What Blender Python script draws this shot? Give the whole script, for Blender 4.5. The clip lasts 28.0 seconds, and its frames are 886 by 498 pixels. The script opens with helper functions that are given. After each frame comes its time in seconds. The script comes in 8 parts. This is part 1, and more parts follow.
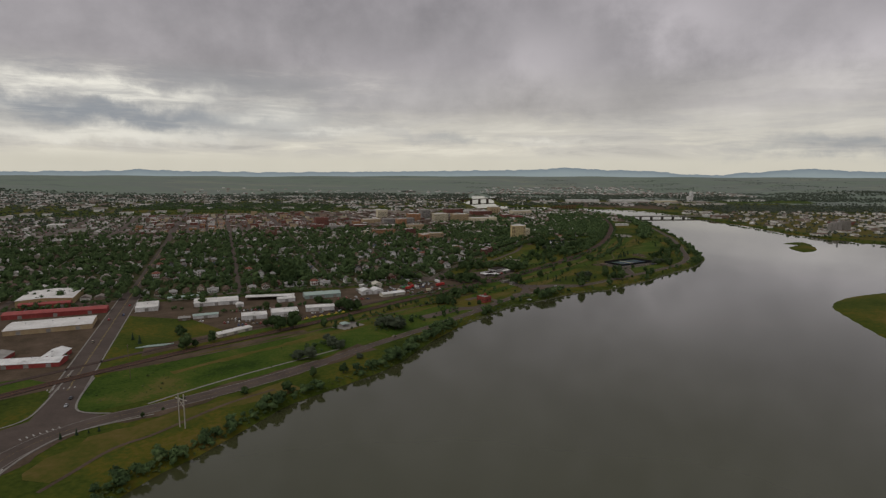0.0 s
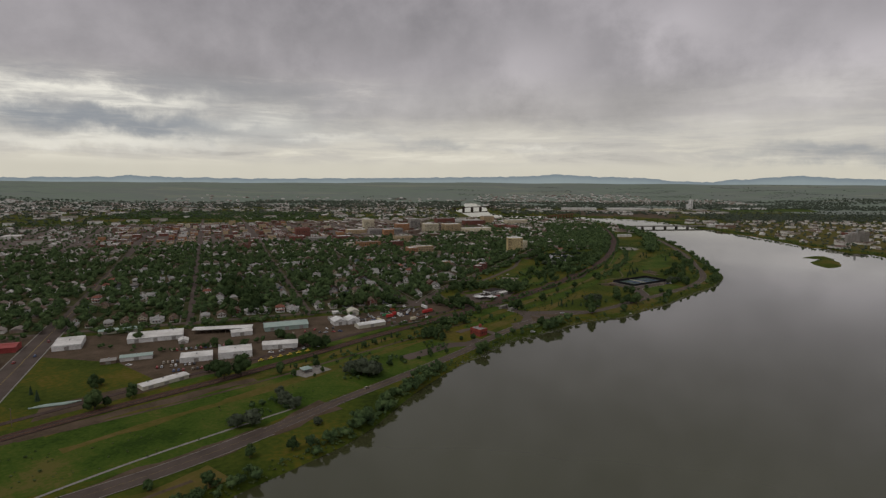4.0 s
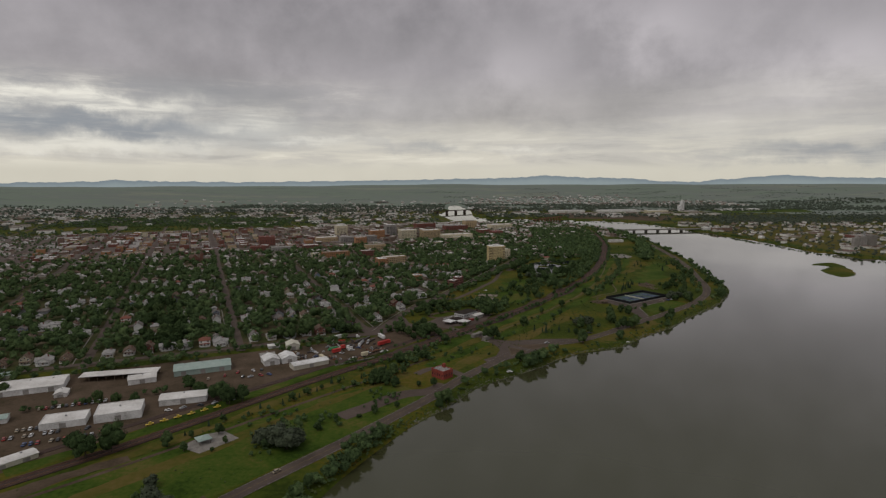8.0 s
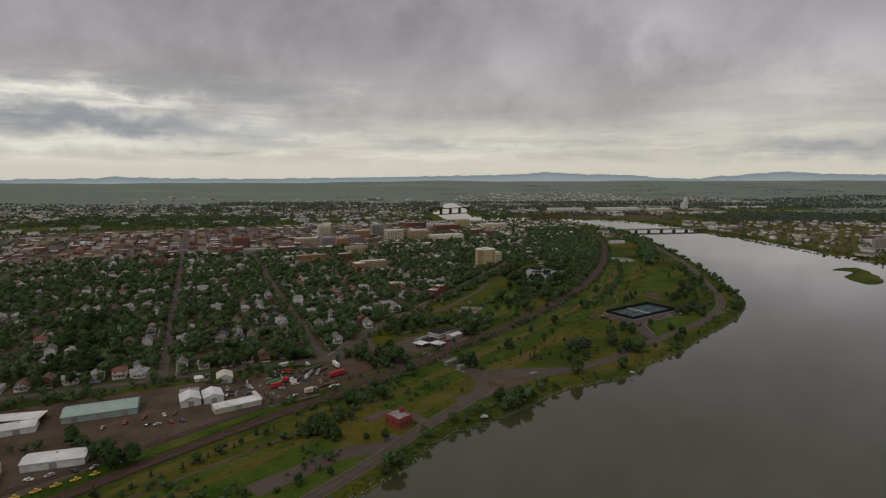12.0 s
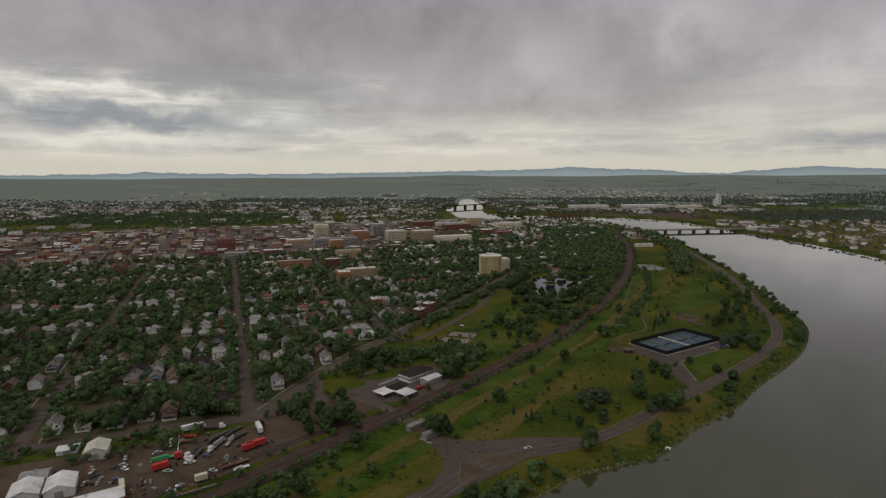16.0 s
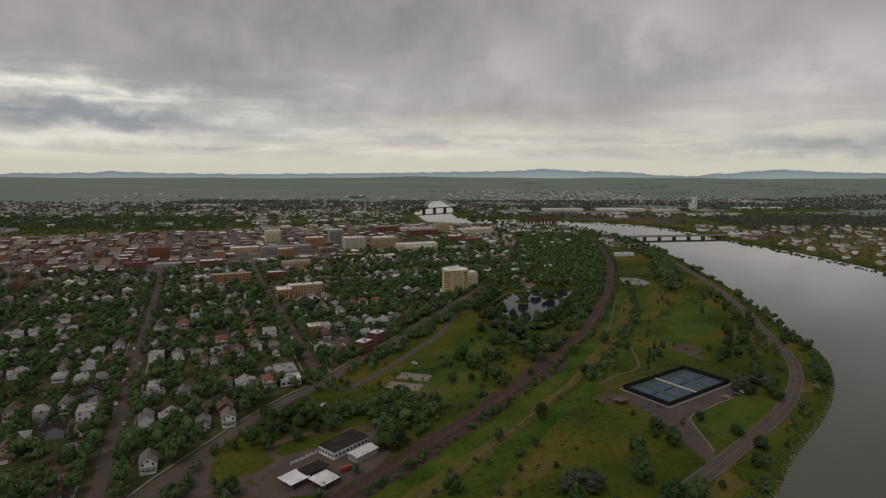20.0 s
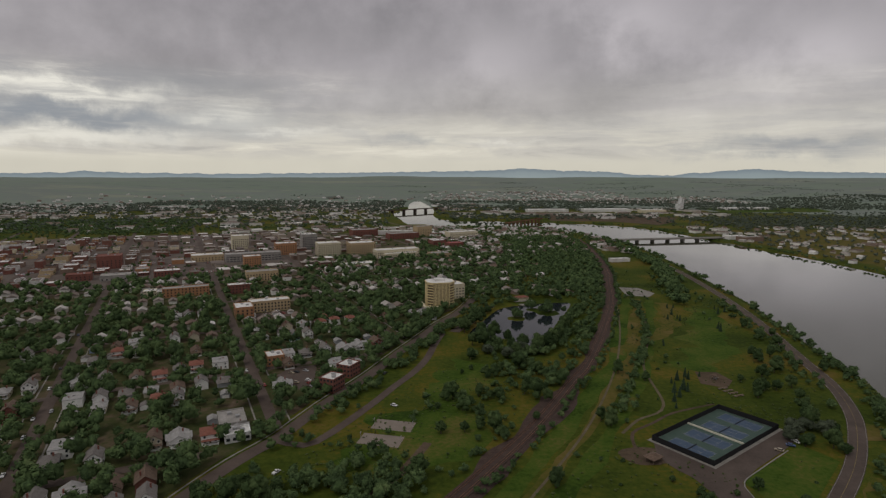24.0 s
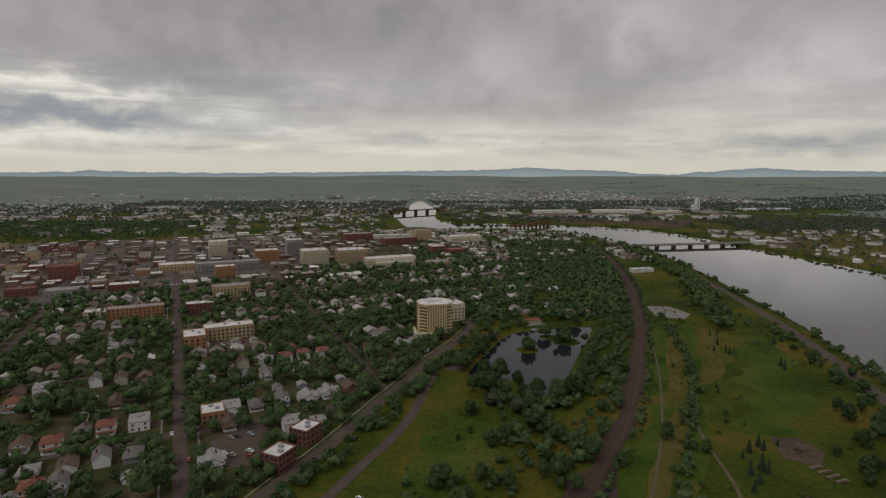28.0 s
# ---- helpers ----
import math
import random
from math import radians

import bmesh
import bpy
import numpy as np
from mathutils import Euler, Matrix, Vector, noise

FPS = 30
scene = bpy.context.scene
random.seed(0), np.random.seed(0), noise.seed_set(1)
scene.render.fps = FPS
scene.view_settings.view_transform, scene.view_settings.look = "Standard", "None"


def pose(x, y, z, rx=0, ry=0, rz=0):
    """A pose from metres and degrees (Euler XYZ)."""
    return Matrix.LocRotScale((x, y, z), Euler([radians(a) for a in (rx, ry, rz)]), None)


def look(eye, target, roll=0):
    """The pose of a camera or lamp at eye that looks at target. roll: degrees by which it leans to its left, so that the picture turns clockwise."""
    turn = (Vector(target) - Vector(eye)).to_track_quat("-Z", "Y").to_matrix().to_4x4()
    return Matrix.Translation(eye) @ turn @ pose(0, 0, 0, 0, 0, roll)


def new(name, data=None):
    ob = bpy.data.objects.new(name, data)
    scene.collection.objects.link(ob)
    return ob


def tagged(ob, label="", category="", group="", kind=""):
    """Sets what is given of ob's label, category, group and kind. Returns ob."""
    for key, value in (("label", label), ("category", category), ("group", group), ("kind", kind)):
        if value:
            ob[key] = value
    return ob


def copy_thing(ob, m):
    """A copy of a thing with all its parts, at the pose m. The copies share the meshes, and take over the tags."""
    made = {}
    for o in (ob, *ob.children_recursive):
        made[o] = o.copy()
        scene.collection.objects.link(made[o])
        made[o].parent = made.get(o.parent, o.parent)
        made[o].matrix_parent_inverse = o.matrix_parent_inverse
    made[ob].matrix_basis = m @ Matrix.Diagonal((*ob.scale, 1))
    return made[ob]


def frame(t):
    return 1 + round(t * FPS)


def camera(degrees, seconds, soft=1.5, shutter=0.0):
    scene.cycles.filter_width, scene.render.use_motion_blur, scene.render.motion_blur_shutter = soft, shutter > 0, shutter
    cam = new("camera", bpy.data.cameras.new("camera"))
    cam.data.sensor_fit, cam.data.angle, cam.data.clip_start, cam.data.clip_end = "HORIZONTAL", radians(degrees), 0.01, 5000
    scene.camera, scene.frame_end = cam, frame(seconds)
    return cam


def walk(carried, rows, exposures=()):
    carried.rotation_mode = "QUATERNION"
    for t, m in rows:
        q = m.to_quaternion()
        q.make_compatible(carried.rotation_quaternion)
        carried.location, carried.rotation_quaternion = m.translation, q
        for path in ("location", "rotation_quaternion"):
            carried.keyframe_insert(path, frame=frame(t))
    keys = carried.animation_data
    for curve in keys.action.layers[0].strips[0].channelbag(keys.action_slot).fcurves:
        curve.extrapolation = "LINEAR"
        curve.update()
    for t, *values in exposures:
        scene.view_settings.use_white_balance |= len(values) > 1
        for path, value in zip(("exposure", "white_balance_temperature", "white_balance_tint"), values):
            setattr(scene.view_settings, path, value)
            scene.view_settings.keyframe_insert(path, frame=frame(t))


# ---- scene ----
cam = camera(75.1, 28.0, soft=1.3)
PATH = [
    (0, (5.536, -4.769, 153.357), (5.526, -2.789, 153.078), 0.3),
    (0.5, (4.76, 8.164, 153.348), (4.755, 10.146, 153.074), 0.5),
    (1, (4.217, 21.207, 153.356), (4.217, 23.188, 153.084), 0.5),
    (1.5, (4.095, 34.451, 153.389), (4.1, 36.432, 153.12), 0.6),
    (2, (4.526, 47.953, 153.449), (4.535, 49.936, 153.181), 0.4),
    (2.5, (5.551, 61.718, 153.54), (5.558, 63.701, 153.275), 0.4),
    (4.5, (12.389, 117.853, 154.474), (12.412, 119.837, 154.218), 0.3),
    (5, (14.801, 131.992, 154.592), (14.832, 133.975, 154.336), 0.2),
    (5.5, (17.81, 146.167, 154.685), (17.847, 148.15, 154.431), 0.3),
    (6, (21.395, 160.341, 154.768), (21.435, 162.324, 154.515), 0.3),
    (6.5, (25.47, 174.465, 154.84), (25.512, 176.448, 154.587), 0.1),
    (7, (29.92, 188.456, 154.896), (29.965, 190.439, 154.644), 0.1),
    (7.5, (34.588, 202.179, 154.937), (34.637, 204.163, 154.686), -0.0),
    (8, (39.309, 215.485, 154.951), (39.362, 217.469, 154.701), -0.1),
    (8.5, (43.935, 228.241, 154.91), (43.99, 230.224, 154.661), -0.2),
    (9, (48.274, 240.356, 154.836), (48.332, 242.34, 154.588), -0.2),
    (9.5, (52.183, 251.829, 154.731), (52.24, 253.812, 154.483), -0.2),
    (10, (55.649, 262.794, 154.606), (55.705, 264.777, 154.355), -0.3),
    (10.5, (58.806, 273.538, 154.469), (58.858, 275.521, 154.217), -0.3),
    (11, (61.894, 284.493, 154.325), (61.944, 286.476, 154.07), -0.3),
    (11.5, (65.243, 296.153, 154.195), (65.293, 298.136, 153.938), -0.2),
    (12, (68.856, 308.846, 154.071), (68.907, 310.828, 153.81), -0.1),
    (12.5, (72.79, 322.87, 153.949), (72.846, 324.852, 153.687), 0.0),
    (14.5, (90.284, 384.993, 153.27), (90.268, 386.974, 152.994), -0.1),
    (15, (95.684, 401.643, 153.252), (95.648, 403.623, 152.975), -0.2),
    (15.5, (101.824, 419.049, 153.288), (101.786, 421.03, 153.011), -0.3),
    (16, (108.151, 436.595, 153.333), (108.121, 438.576, 153.055), -0.2),
    (16.5, (114.03, 453.714, 153.366), (114.013, 455.695, 153.088), -0.2),
    (17, (118.919, 469.846, 153.367), (118.917, 471.827, 153.091), -0.0),
    (17.5, (122.604, 484.665, 153.307), (122.616, 486.646, 153.03), -0.1),
    (18, (125.045, 498.231, 153.221), (125.068, 500.212, 152.945), -0.0),
    (18.5, (126.427, 510.796, 153.136), (126.461, 512.777, 152.86), 0.0),
    (19, (127.004, 522.615, 153.059), (127.046, 524.595, 152.783), 0.1),
    (19.5, (126.976, 533.866, 152.997), (127.028, 535.846, 152.722), 0.1),
    (20, (126.437, 544.583, 152.952), (126.499, 546.563, 152.678), 0.2),
    (20.5, (125.972, 554.788, 153.081), (126.046, 556.768, 152.808), 0.18),
    (21, (125.346, 564.556, 153.183), (125.433, 566.535, 152.910), 0.25),
    (21.5, (124.957, 574.254, 153.241), (125.056, 576.232, 152.968), 0.20),
    (23.5, (124.889, 615.510, 152.868), (125.017, 617.487, 152.592), 0.15),
    (24, (125.825, 626.770, 152.807), (125.956, 628.746, 152.532), 0.18),
    (24.5, (127.159, 638.936, 152.685), (127.290, 640.913, 152.411), 0.22),
    (25, (128.774, 651.824, 152.504), (128.905, 653.801, 152.230), 0.28),
    (25.5, (130.538, 665.410, 152.287), (130.670, 667.386, 152.012), 0.24),
    (26, (132.412, 679.530, 152.024), (132.542, 681.506, 151.748), 0.30),
    (26.5, (134.469, 693.880, 151.754), (134.596, 695.856, 151.478), 0.25),
    (27, (136.703, 708.190, 151.611), (136.827, 710.167, 151.334), 0.19),
    (27.5, (139.134, 722.337, 151.579), (139.254, 724.314, 151.302), 0.23),
    (28, (141.715, 736.374, 151.606), (141.829, 738.351, 151.328), 0.15),
]
walk(cam, [(t, look(eye, target, roll)) for t, eye, target, roll in PATH])

# ---- plan of the town: u runs along the avenues, v along the streets, both in metres ----
GRID = 21.5
CG, SG = math.cos(radians(GRID)), math.sin(radians(GRID))


def town(u, v):
    return (u * CG - v * SG, u * SG + v * CG)


def town_uv(x, y):
    return (x * CG + y * SG, -x * SG + y * CG)


def smooth(pts, step=8.0, closed=False):
    """A Catmull-Rom curve through pts."""
    p = [np.array(q, float) for q in pts]
    n, out = len(p), []
    for i in range(n if closed else n - 1):
        a, b, c, d = (p[(i + k) % n] if closed else p[min(max(i + k, 0), n - 1)] for k in (-1, 0, 1, 2))
        m = max(1, int(np.linalg.norm(c - b) / step))
        for j in range(m):
            t = j / m
            out.append(0.5 * (2 * b + (c - a) * t + (2 * a - 5 * b + 4 * c - d) * t * t + (3 * b - a - 3 * c + d) * t ** 3))
    if not closed:
        out.append(p[-1])
    return np.array(out)


def inside(poly, x, y):
    """Which of the points x, y lie in the polygon."""
    x, y = np.asarray(x, float), np.asarray(y, float)
    hit = np.zeros(x.shape, bool)
    for (ax, ay), (bx, by) in zip(poly, np.roll(poly, -1, 0)):
        if ay != by:
            hit ^= ((ay > y) != (by > y)) & (x < (bx - ax) * (y - ay) / (by - ay) + ax)
    return hit


def line_distance(pts, x, y, closed=False):
    x, y = np.asarray(x, float), np.asarray(y, float)
    best = np.full(x.shape, 1e9)
    ends = np.roll(pts, -1, 0) if closed else pts[1:]
    for a, b in zip(pts, ends):
        d = b - a
        t = np.clip(((x - a[0]) * d[0] + (y - a[1]) * d[1]) / (d @ d + 1e-9), 0, 1)
        best = np.minimum(best, np.hypot(x - a[0] - t * d[0], y - a[1] - t * d[1]))
    return best


TOWN_BANK = [(-700, -1300), (-235, -180), (-172, 160), (-147, 256), (-129, 289), (-112, 327), (-97, 360), (-67, 395), (-35, 436), (-8, 500),
             (28, 565), (56, 600), (76, 632), (106, 656), (128, 673), (173, 713), (219, 731), (254, 766), (297, 800), (326, 833), (386, 891),
             (429, 944), (461, 998), (474, 1048), (490, 1120), (507, 1182), (527, 1260), (547, 1376), (573, 1535), (589, 1707), (589, 1820),
             (564, 1963), (519, 2091), (421, 2176), (345, 2214), (254, 2211), (185, 2230), (134, 2262), (108, 2449), (82, 2640), (104, 2740), (136, 2850), (146, 3200), (184, 3500)]
FAR_BANK = [(192, 3500), (219, 3200), (235, 2974), (235, 2784), (221, 2540), (238, 2421), (290, 2338), (360, 2335), (459, 2306), (613, 2252), (700, 2196), (768, 2096), (792, 1958), (801, 1850),
            (818, 1771), (832, 1633), (838, 1486), (853, 1378), (885, 1276), (923, 1209), (1039, 991), (1200, 500), (1250, -1300)]
town_bank, far_bank = smooth(TOWN_BANK, 12), smooth(FAR_BANK, 20)
RIVER = np.concatenate([town_bank, far_bank])
ISLET = smooth([(690, 1090), (688, 1120), (697, 1154), (722, 1176), (742, 1196), (732, 1212), (714, 1206), (740, 1230), (770, 1238), (782, 1226), (766, 1180), (748, 1140), (722, 1104)], 8, True)
ISLAND = smooth([(417, 519), (423, 548), (435, 598), (450, 646), (488, 685), (535, 711), (597, 728), (697, 719), (720, 600), (600, 480), (480, 470)], 15, True)
POND = smooth([(185, 1149), (210, 1206), (231, 1246), (260, 1262), (313, 1272), (303, 1235), (284, 1197), (260, 1144), (245, 1106), (232, 1094), (224, 1125), (202, 1142)], 6, True)
POND_ISLES = [(241, 1204, 10), (279, 1226, 13), (266, 1240, 8)]
WATER_Z, POND_Z = -3.0, -1.0


def height(x, y):
    """The lie of the land."""
    x, y = np.asarray(x, float), np.asarray(y, float)
    sd = line_distance(RIVER[::2], x, y, True) * np.where(inside(RIVER, x, y), -1, 1)
    for isle in (ISLET, ISLAND):
        sd = np.maximum(sd, line_distance(isle, x, y, True) * np.where(inside(isle, x, y), 0.35, -1))
    h = WATER_Z + np.clip(sd * 0.6, -4, 3)
    pd = line_distance(POND, x, y, True) * np.where(inside(POND, x, y), -1, 1)
    for px, py, pr in POND_ISLES:
        pd = np.maximum(pd, pr - np.hypot(x - px, y - py))
    h = np.minimum(h, POND_Z + np.clip(pd * 0.4, -1.5, 1.0))
    r = np.hypot(x - 100, y - 500)
    s = np.clip((r - 2950) / 1750, 0, 1)
    roll = 1 + 0.05 * np.sin(x / 310 + 1.3) * np.sin(y / 270) + 0.03 * np.sin(x / 130 + y / 170)
    east = np.clip((x - 300) / 900, 0, 1)
    west = np.clip(-x / 1500, 0, 1)
    gully = np.sin(x / 92 + 1.2 * np.sin(y / 210)) * np.sin(y / 260 + x / 700) + 0.6 * np.sin(x / 57 + y / 140)
    cut = np.clip((r - 3100) / 500, 0, 1) * np.clip((4700 - r) / 900, 0, 1) * (0.35 + 0.65 * east)
    return h + s * s * (3 - 2 * s) * (85 - 2 * east - 14 * west) * roll + cut * gully * 5.5


def line_gap(pts, x, y):
    """The distance of one place from a line."""
    a, d = pts[:-1], np.diff(pts, axis=0)
    t = np.clip(((x - a[:, 0]) * d[:, 0] + (y - a[:, 1]) * d[:, 1]) / ((d * d).sum(1) + 1e-9), 0, 1)
    return float(np.hypot(x - a[:, 0] - t * d[:, 0], y - a[:, 1] - t * d[:, 1]).min())


# ---- world, sun ----
def sky_world():
    w = bpy.data.worlds.new("overcast_sky")
    scene.world = w
    w.use_nodes = True
    nt = w.node_tree
    nt.nodes.clear()
    add = nt.nodes.new

    def link(a, b):
        nt.links.new(a, b)

    def m(op, a, b=None, c=None):
        n = add("ShaderNodeMath")
        n.operation = op
        for i, v in enumerate((a, b, c)):
            if v is None:
                continue
            if isinstance(v, (int, float)):
                n.inputs[i].default_value = v
            else:
                link(v, n.inputs[i])
        return n.outputs[0]

    def ramp(fac, stops, mode="EASE"):
        n = add("ShaderNodeValToRGB")
        n.color_ramp.interpolation = mode
        e = n.color_ramp.elements
        while len(e) < len(stops):
            e.new(0.5)
        for el, (p, col) in zip(e, stops):
            el.position, el.color = p, (*(col if isinstance(col, tuple) else (col,) * 3), 1)
        link(fac, n.inputs[0])
        return n.outputs[0]

    def mix(fac, a, b):
        n = add("ShaderNodeMix")
        n.data_type = "RGBA"
        if isinstance(fac, (int, float)):
            n.inputs[0].default_value = fac
        else:
            link(fac, n.inputs[0])
        for i, v in ((6, a), (7, b)):
            if isinstance(v, tuple):
                n.inputs[i].default_value = (*v, 1)
            else:
                link(v, n.inputs[i])
        return n.outputs[2]

    def noise_at(vec, scale, detail, rough=0.55, dist=0.0):
        n = add("ShaderNodeTexNoise")
        n.inputs["Scale"].default_value, n.inputs["Detail"].default_value = scale, detail
        n.inputs["Roughness"].default_value, n.inputs["Distortion"].default_value = rough, dist
        link(vec, n.inputs["Vector"])
        return n.outputs["Fac"]

    def vec(x, y, z=0.0):
        n = add("ShaderNodeCombineXYZ")
        for i, v in enumerate((x, y, z)):
            if isinstance(v, (int, float)):
                n.inputs[i].default_value = v
            else:
                link(v, n.inputs[i])
        return n.outputs[0]

    tc = add("ShaderNodeTexCoord").outputs["Generated"]
    sep = add("ShaderNodeSeparateXYZ")
    link(tc, sep.inputs[0])
    x, y, z = sep.outputs
    el = m("MULTIPLY", m("ARCSINE", z), 57.2958)
    az = m("MULTIPLY", m("ARCTAN2", x, y), 57.2958)
    up = m("MAXIMUM", z, 0.0)
    far = m("DIVIDE", 1.0, m("ADD", up, 0.2))
    plane = vec(m("MULTIPLY", x, far), m("MULTIPLY", y, far), 0.37)
    lumps = vec(m("MULTIPLY", az, 0.072), m("MULTIPLY", el, 0.078), 1.7)
    big = noise_at(lumps, 1.0, 3.0, 0.5, 0.2)
    fine = noise_at(lumps, 3.0, 8.0, 0.6, 0.1)
    veil = noise_at(plane, 1.2, 5.0, 0.55, 0.2)
    # grey cloud deck, paler towards the horizon
    deck = ramp(m("DIVIDE", m("ADD", el, 2.0), 42.0),
                [(0.0, (0.56, 0.53, 0.45)), (0.05, (0.60, 0.57, 0.485)), (0.095, (0.63, 0.60, 0.52)), (0.13, (0.53, 0.505, 0.465)), (0.185, (0.41, 0.385, 0.375)), (0.30, (0.365, 0.34, 0.35)),
                 (0.42, (0.335, 0.312, 0.325)), (1.0, (0.40, 0.385, 0.39))])
    # broad lumps of the cloud deck: azimuth, elevation, half width, half height (degrees), lighter (+) or darker (-)
    wx = m("ADD", az, m("ADD", m("MULTIPLY", m("SUBTRACT", big, 0.5), 9.0), m("MULTIPLY", m("SUBTRACT", fine, 0.5), 7.0)))
    wy = m("ADD", el, m("ADD", m("MULTIPLY", m("SUBTRACT", fine, 0.5), 4.0), m("MULTIPLY", m("SUBTRACT", veil, 0.5), 2.0)))

    def lump(a, e, sa, se):
        dx, dy = m("DIVIDE", m("SUBTRACT", wx, a), sa), m("DIVIDE", m("SUBTRACT", wy, e), se)
        return m("EXPONENT", m("MULTIPLY", m("ADD", m("MULTIPLY", dx, dx), m("MULTIPLY", dy, dy)), -0.5))

    def heap(rows):
        total = None
        for a, e, sa, se, k in rows:
            one = m("MULTIPLY", lump(a, e, sa, se), k)
            total = one if total is None else m("ADD", total, one)
        return total

    clouds = heap([(-16.3, 12.5, 8.5, 3.2, -0.17), (-1.5, 14.2, 9.5, 2.6, -0.13), (12.0, 14.3, 5.0, 2.6, -0.08), (21.0, 13.6, 3.0, 1.8, 0.34), (35.5, 9.3, 3.0, 1.6, 0.30), (32.0, 8.3, 4.5, 3.0, 0.13),
                   (8.5, 9.8, 3.2, 2.2, 0.22), (-3.0, 7.6, 6.0, 2.6, 0.10), (20.5, 7.6, 5.0, 2.0, -0.20), (26.0, 5.0, 5.5, 1.7, 0.20), (-11.0, 10.0, 2.2, 1.8, 0.12), (3.5, 4.6, 15.0, 1.1, -0.10), (-25.0, 8.6, 10.0, 2.0, -0.13)])
    tone = m("ADD", clouds, m("ADD", m("MULTIPLY", m("SUBTRACT", big, 0.5), 0.45), m("ADD", m("MULTIPLY", m("SUBTRACT", fine, 0.5), 0.55), m("MULTIPLY", m("SUBTRACT", veil, 0.5), 0.25))))
    high = ramp(m("DIVIDE", el, 10.0), [(0.05, 0.2), (0.55, 1.0)])
    shade = m("ADD", 1.0, m("MULTIPLY", m("MULTIPLY", tone, high), 1.0))
    lit = add("ShaderNodeVectorMath")
    lit.operation = "SCALE"
    link(deck, lit.inputs[0])
    link(m("MAXIMUM", shade, 0.45), lit.inputs["Scale"])
    # long bars of cloud with bright gaps low in the west
    bars = noise_at(vec(m("MULTIPLY", az, 0.06), m("MULTIPLY", el, 0.36), 3.1), 1.0, 7.0, 0.64, 0.25)
    bar_col = ramp(bars, [(0.32, (0.19, 0.21, 0.235)), (0.46, (0.29, 0.30, 0.315)), (0.53, (0.46, 0.45, 0.43)), (0.62, (0.84, 0.81, 0.73))])
    where = m("MULTIPLY", ramp(m("DIVIDE", el, 12.0), [(0.14, 0.0), (0.32, 1.0), (0.62, 1.0), (0.80, 0.0)]),
              ramp(m("DIVIDE", m("ADD", az, 60.0), 120.0), [(0.30, 0.45), (0.50, 0.10), (0.56, 0.0), (0.80, 0.1), (0.9, 0.3)]))
    # thin streaks of cloud just above the skyline
    wisps = noise_at(vec(m("MULTIPLY", az, 0.085), m("MULTIPLY", el, 0.62), 9.2), 1.0, 7.0, 0.62, 0.4)
    low = ramp(m("DIVIDE", el, 12.0), [(0.04, 0.0), (0.15, 0.7), (0.34, 0.45), (0.52, 0.0)])
    col = mix(low, lit.outputs[0], ramp(wisps, [(0.34, (0.36, 0.345, 0.335)), (0.46, (0.50, 0.475, 0.44)), (0.56, (0.62, 0.585, 0.51)), (0.68, (0.76, 0.72, 0.62))]))
    col = mix(where, col, bar_col)
    # bright gaps and blue-grey bars below the edge of the deck
    rag = ramp(noise_at(vec(m("MULTIPLY", az, 0.16), m("MULTIPLY", el, 1.1), 5.3), 1.0, 6.0, 0.62, 0.3), [(0.30, 0.35), (0.62, 1.0)])
    blue = m("MULTIPLY", m("MINIMUM", heap([(-34.5, 4.9, 5.0, 0.75, 0.95), (-24.0, 4.1, 7.0, 0.9, 0.95), (-14.5, 3.1, 3.0, 0.4, 0.6), (34.0, 1.7, 6.0, 0.5, 0.8), (-0.5, 2.9, 3.5, 0.3, 0.5)]), 1.0), rag)
    gaps = m("MULTIPLY", m("MINIMUM", heap([(-34.0, 6.7, 6.0, 0.55, 1.0), (-28.0, 6.0, 4.5, 0.45, 1.0), (-17.0, 4.6, 3.0, 0.8, 0.7), (-31.0, 2.7, 9.0, 0.5, 0.8), (-11.0, 3.2, 3.0, 0.3, 0.6), (9.0, 2.7, 3.0, 0.25, 0.5)]), 1.0), rag)
    col = mix(blue, col, (0.27, 0.285, 0.31))
    col = mix(gaps, col, (0.80, 0.77, 0.69))
    sky = add("ShaderNodeTexSky")
    sky.sky_type, sky.sun_disc, sky.sun_elevation, sky.sun_rotation = "NISHITA", False, radians(55), radians(-133)
    thin = add("ShaderNodeVectorMath")
    thin.operation = "SCALE"
    link(sky.outputs[0], thin.inputs[0])
    thin.inputs["Scale"].default_value = 0.004
    both = add("ShaderNodeVectorMath")
    both.operation = "ADD"
    link(col, both.inputs[0])
    link(thin.outputs[0], both.inputs[1])
    # ranges of hills on the skyline, tens of kilometres off, distance haze painted into their blue-grey
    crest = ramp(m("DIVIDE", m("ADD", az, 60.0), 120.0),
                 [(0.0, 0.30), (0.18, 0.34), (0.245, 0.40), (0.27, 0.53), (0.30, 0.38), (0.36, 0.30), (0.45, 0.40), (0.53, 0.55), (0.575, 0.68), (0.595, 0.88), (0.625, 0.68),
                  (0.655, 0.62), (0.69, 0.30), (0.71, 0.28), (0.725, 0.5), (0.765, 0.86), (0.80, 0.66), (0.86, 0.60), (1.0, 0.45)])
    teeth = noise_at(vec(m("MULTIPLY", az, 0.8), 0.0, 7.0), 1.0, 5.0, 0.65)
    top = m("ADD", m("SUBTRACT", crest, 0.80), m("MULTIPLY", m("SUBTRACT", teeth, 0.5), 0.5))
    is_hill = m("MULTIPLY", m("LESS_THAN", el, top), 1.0)
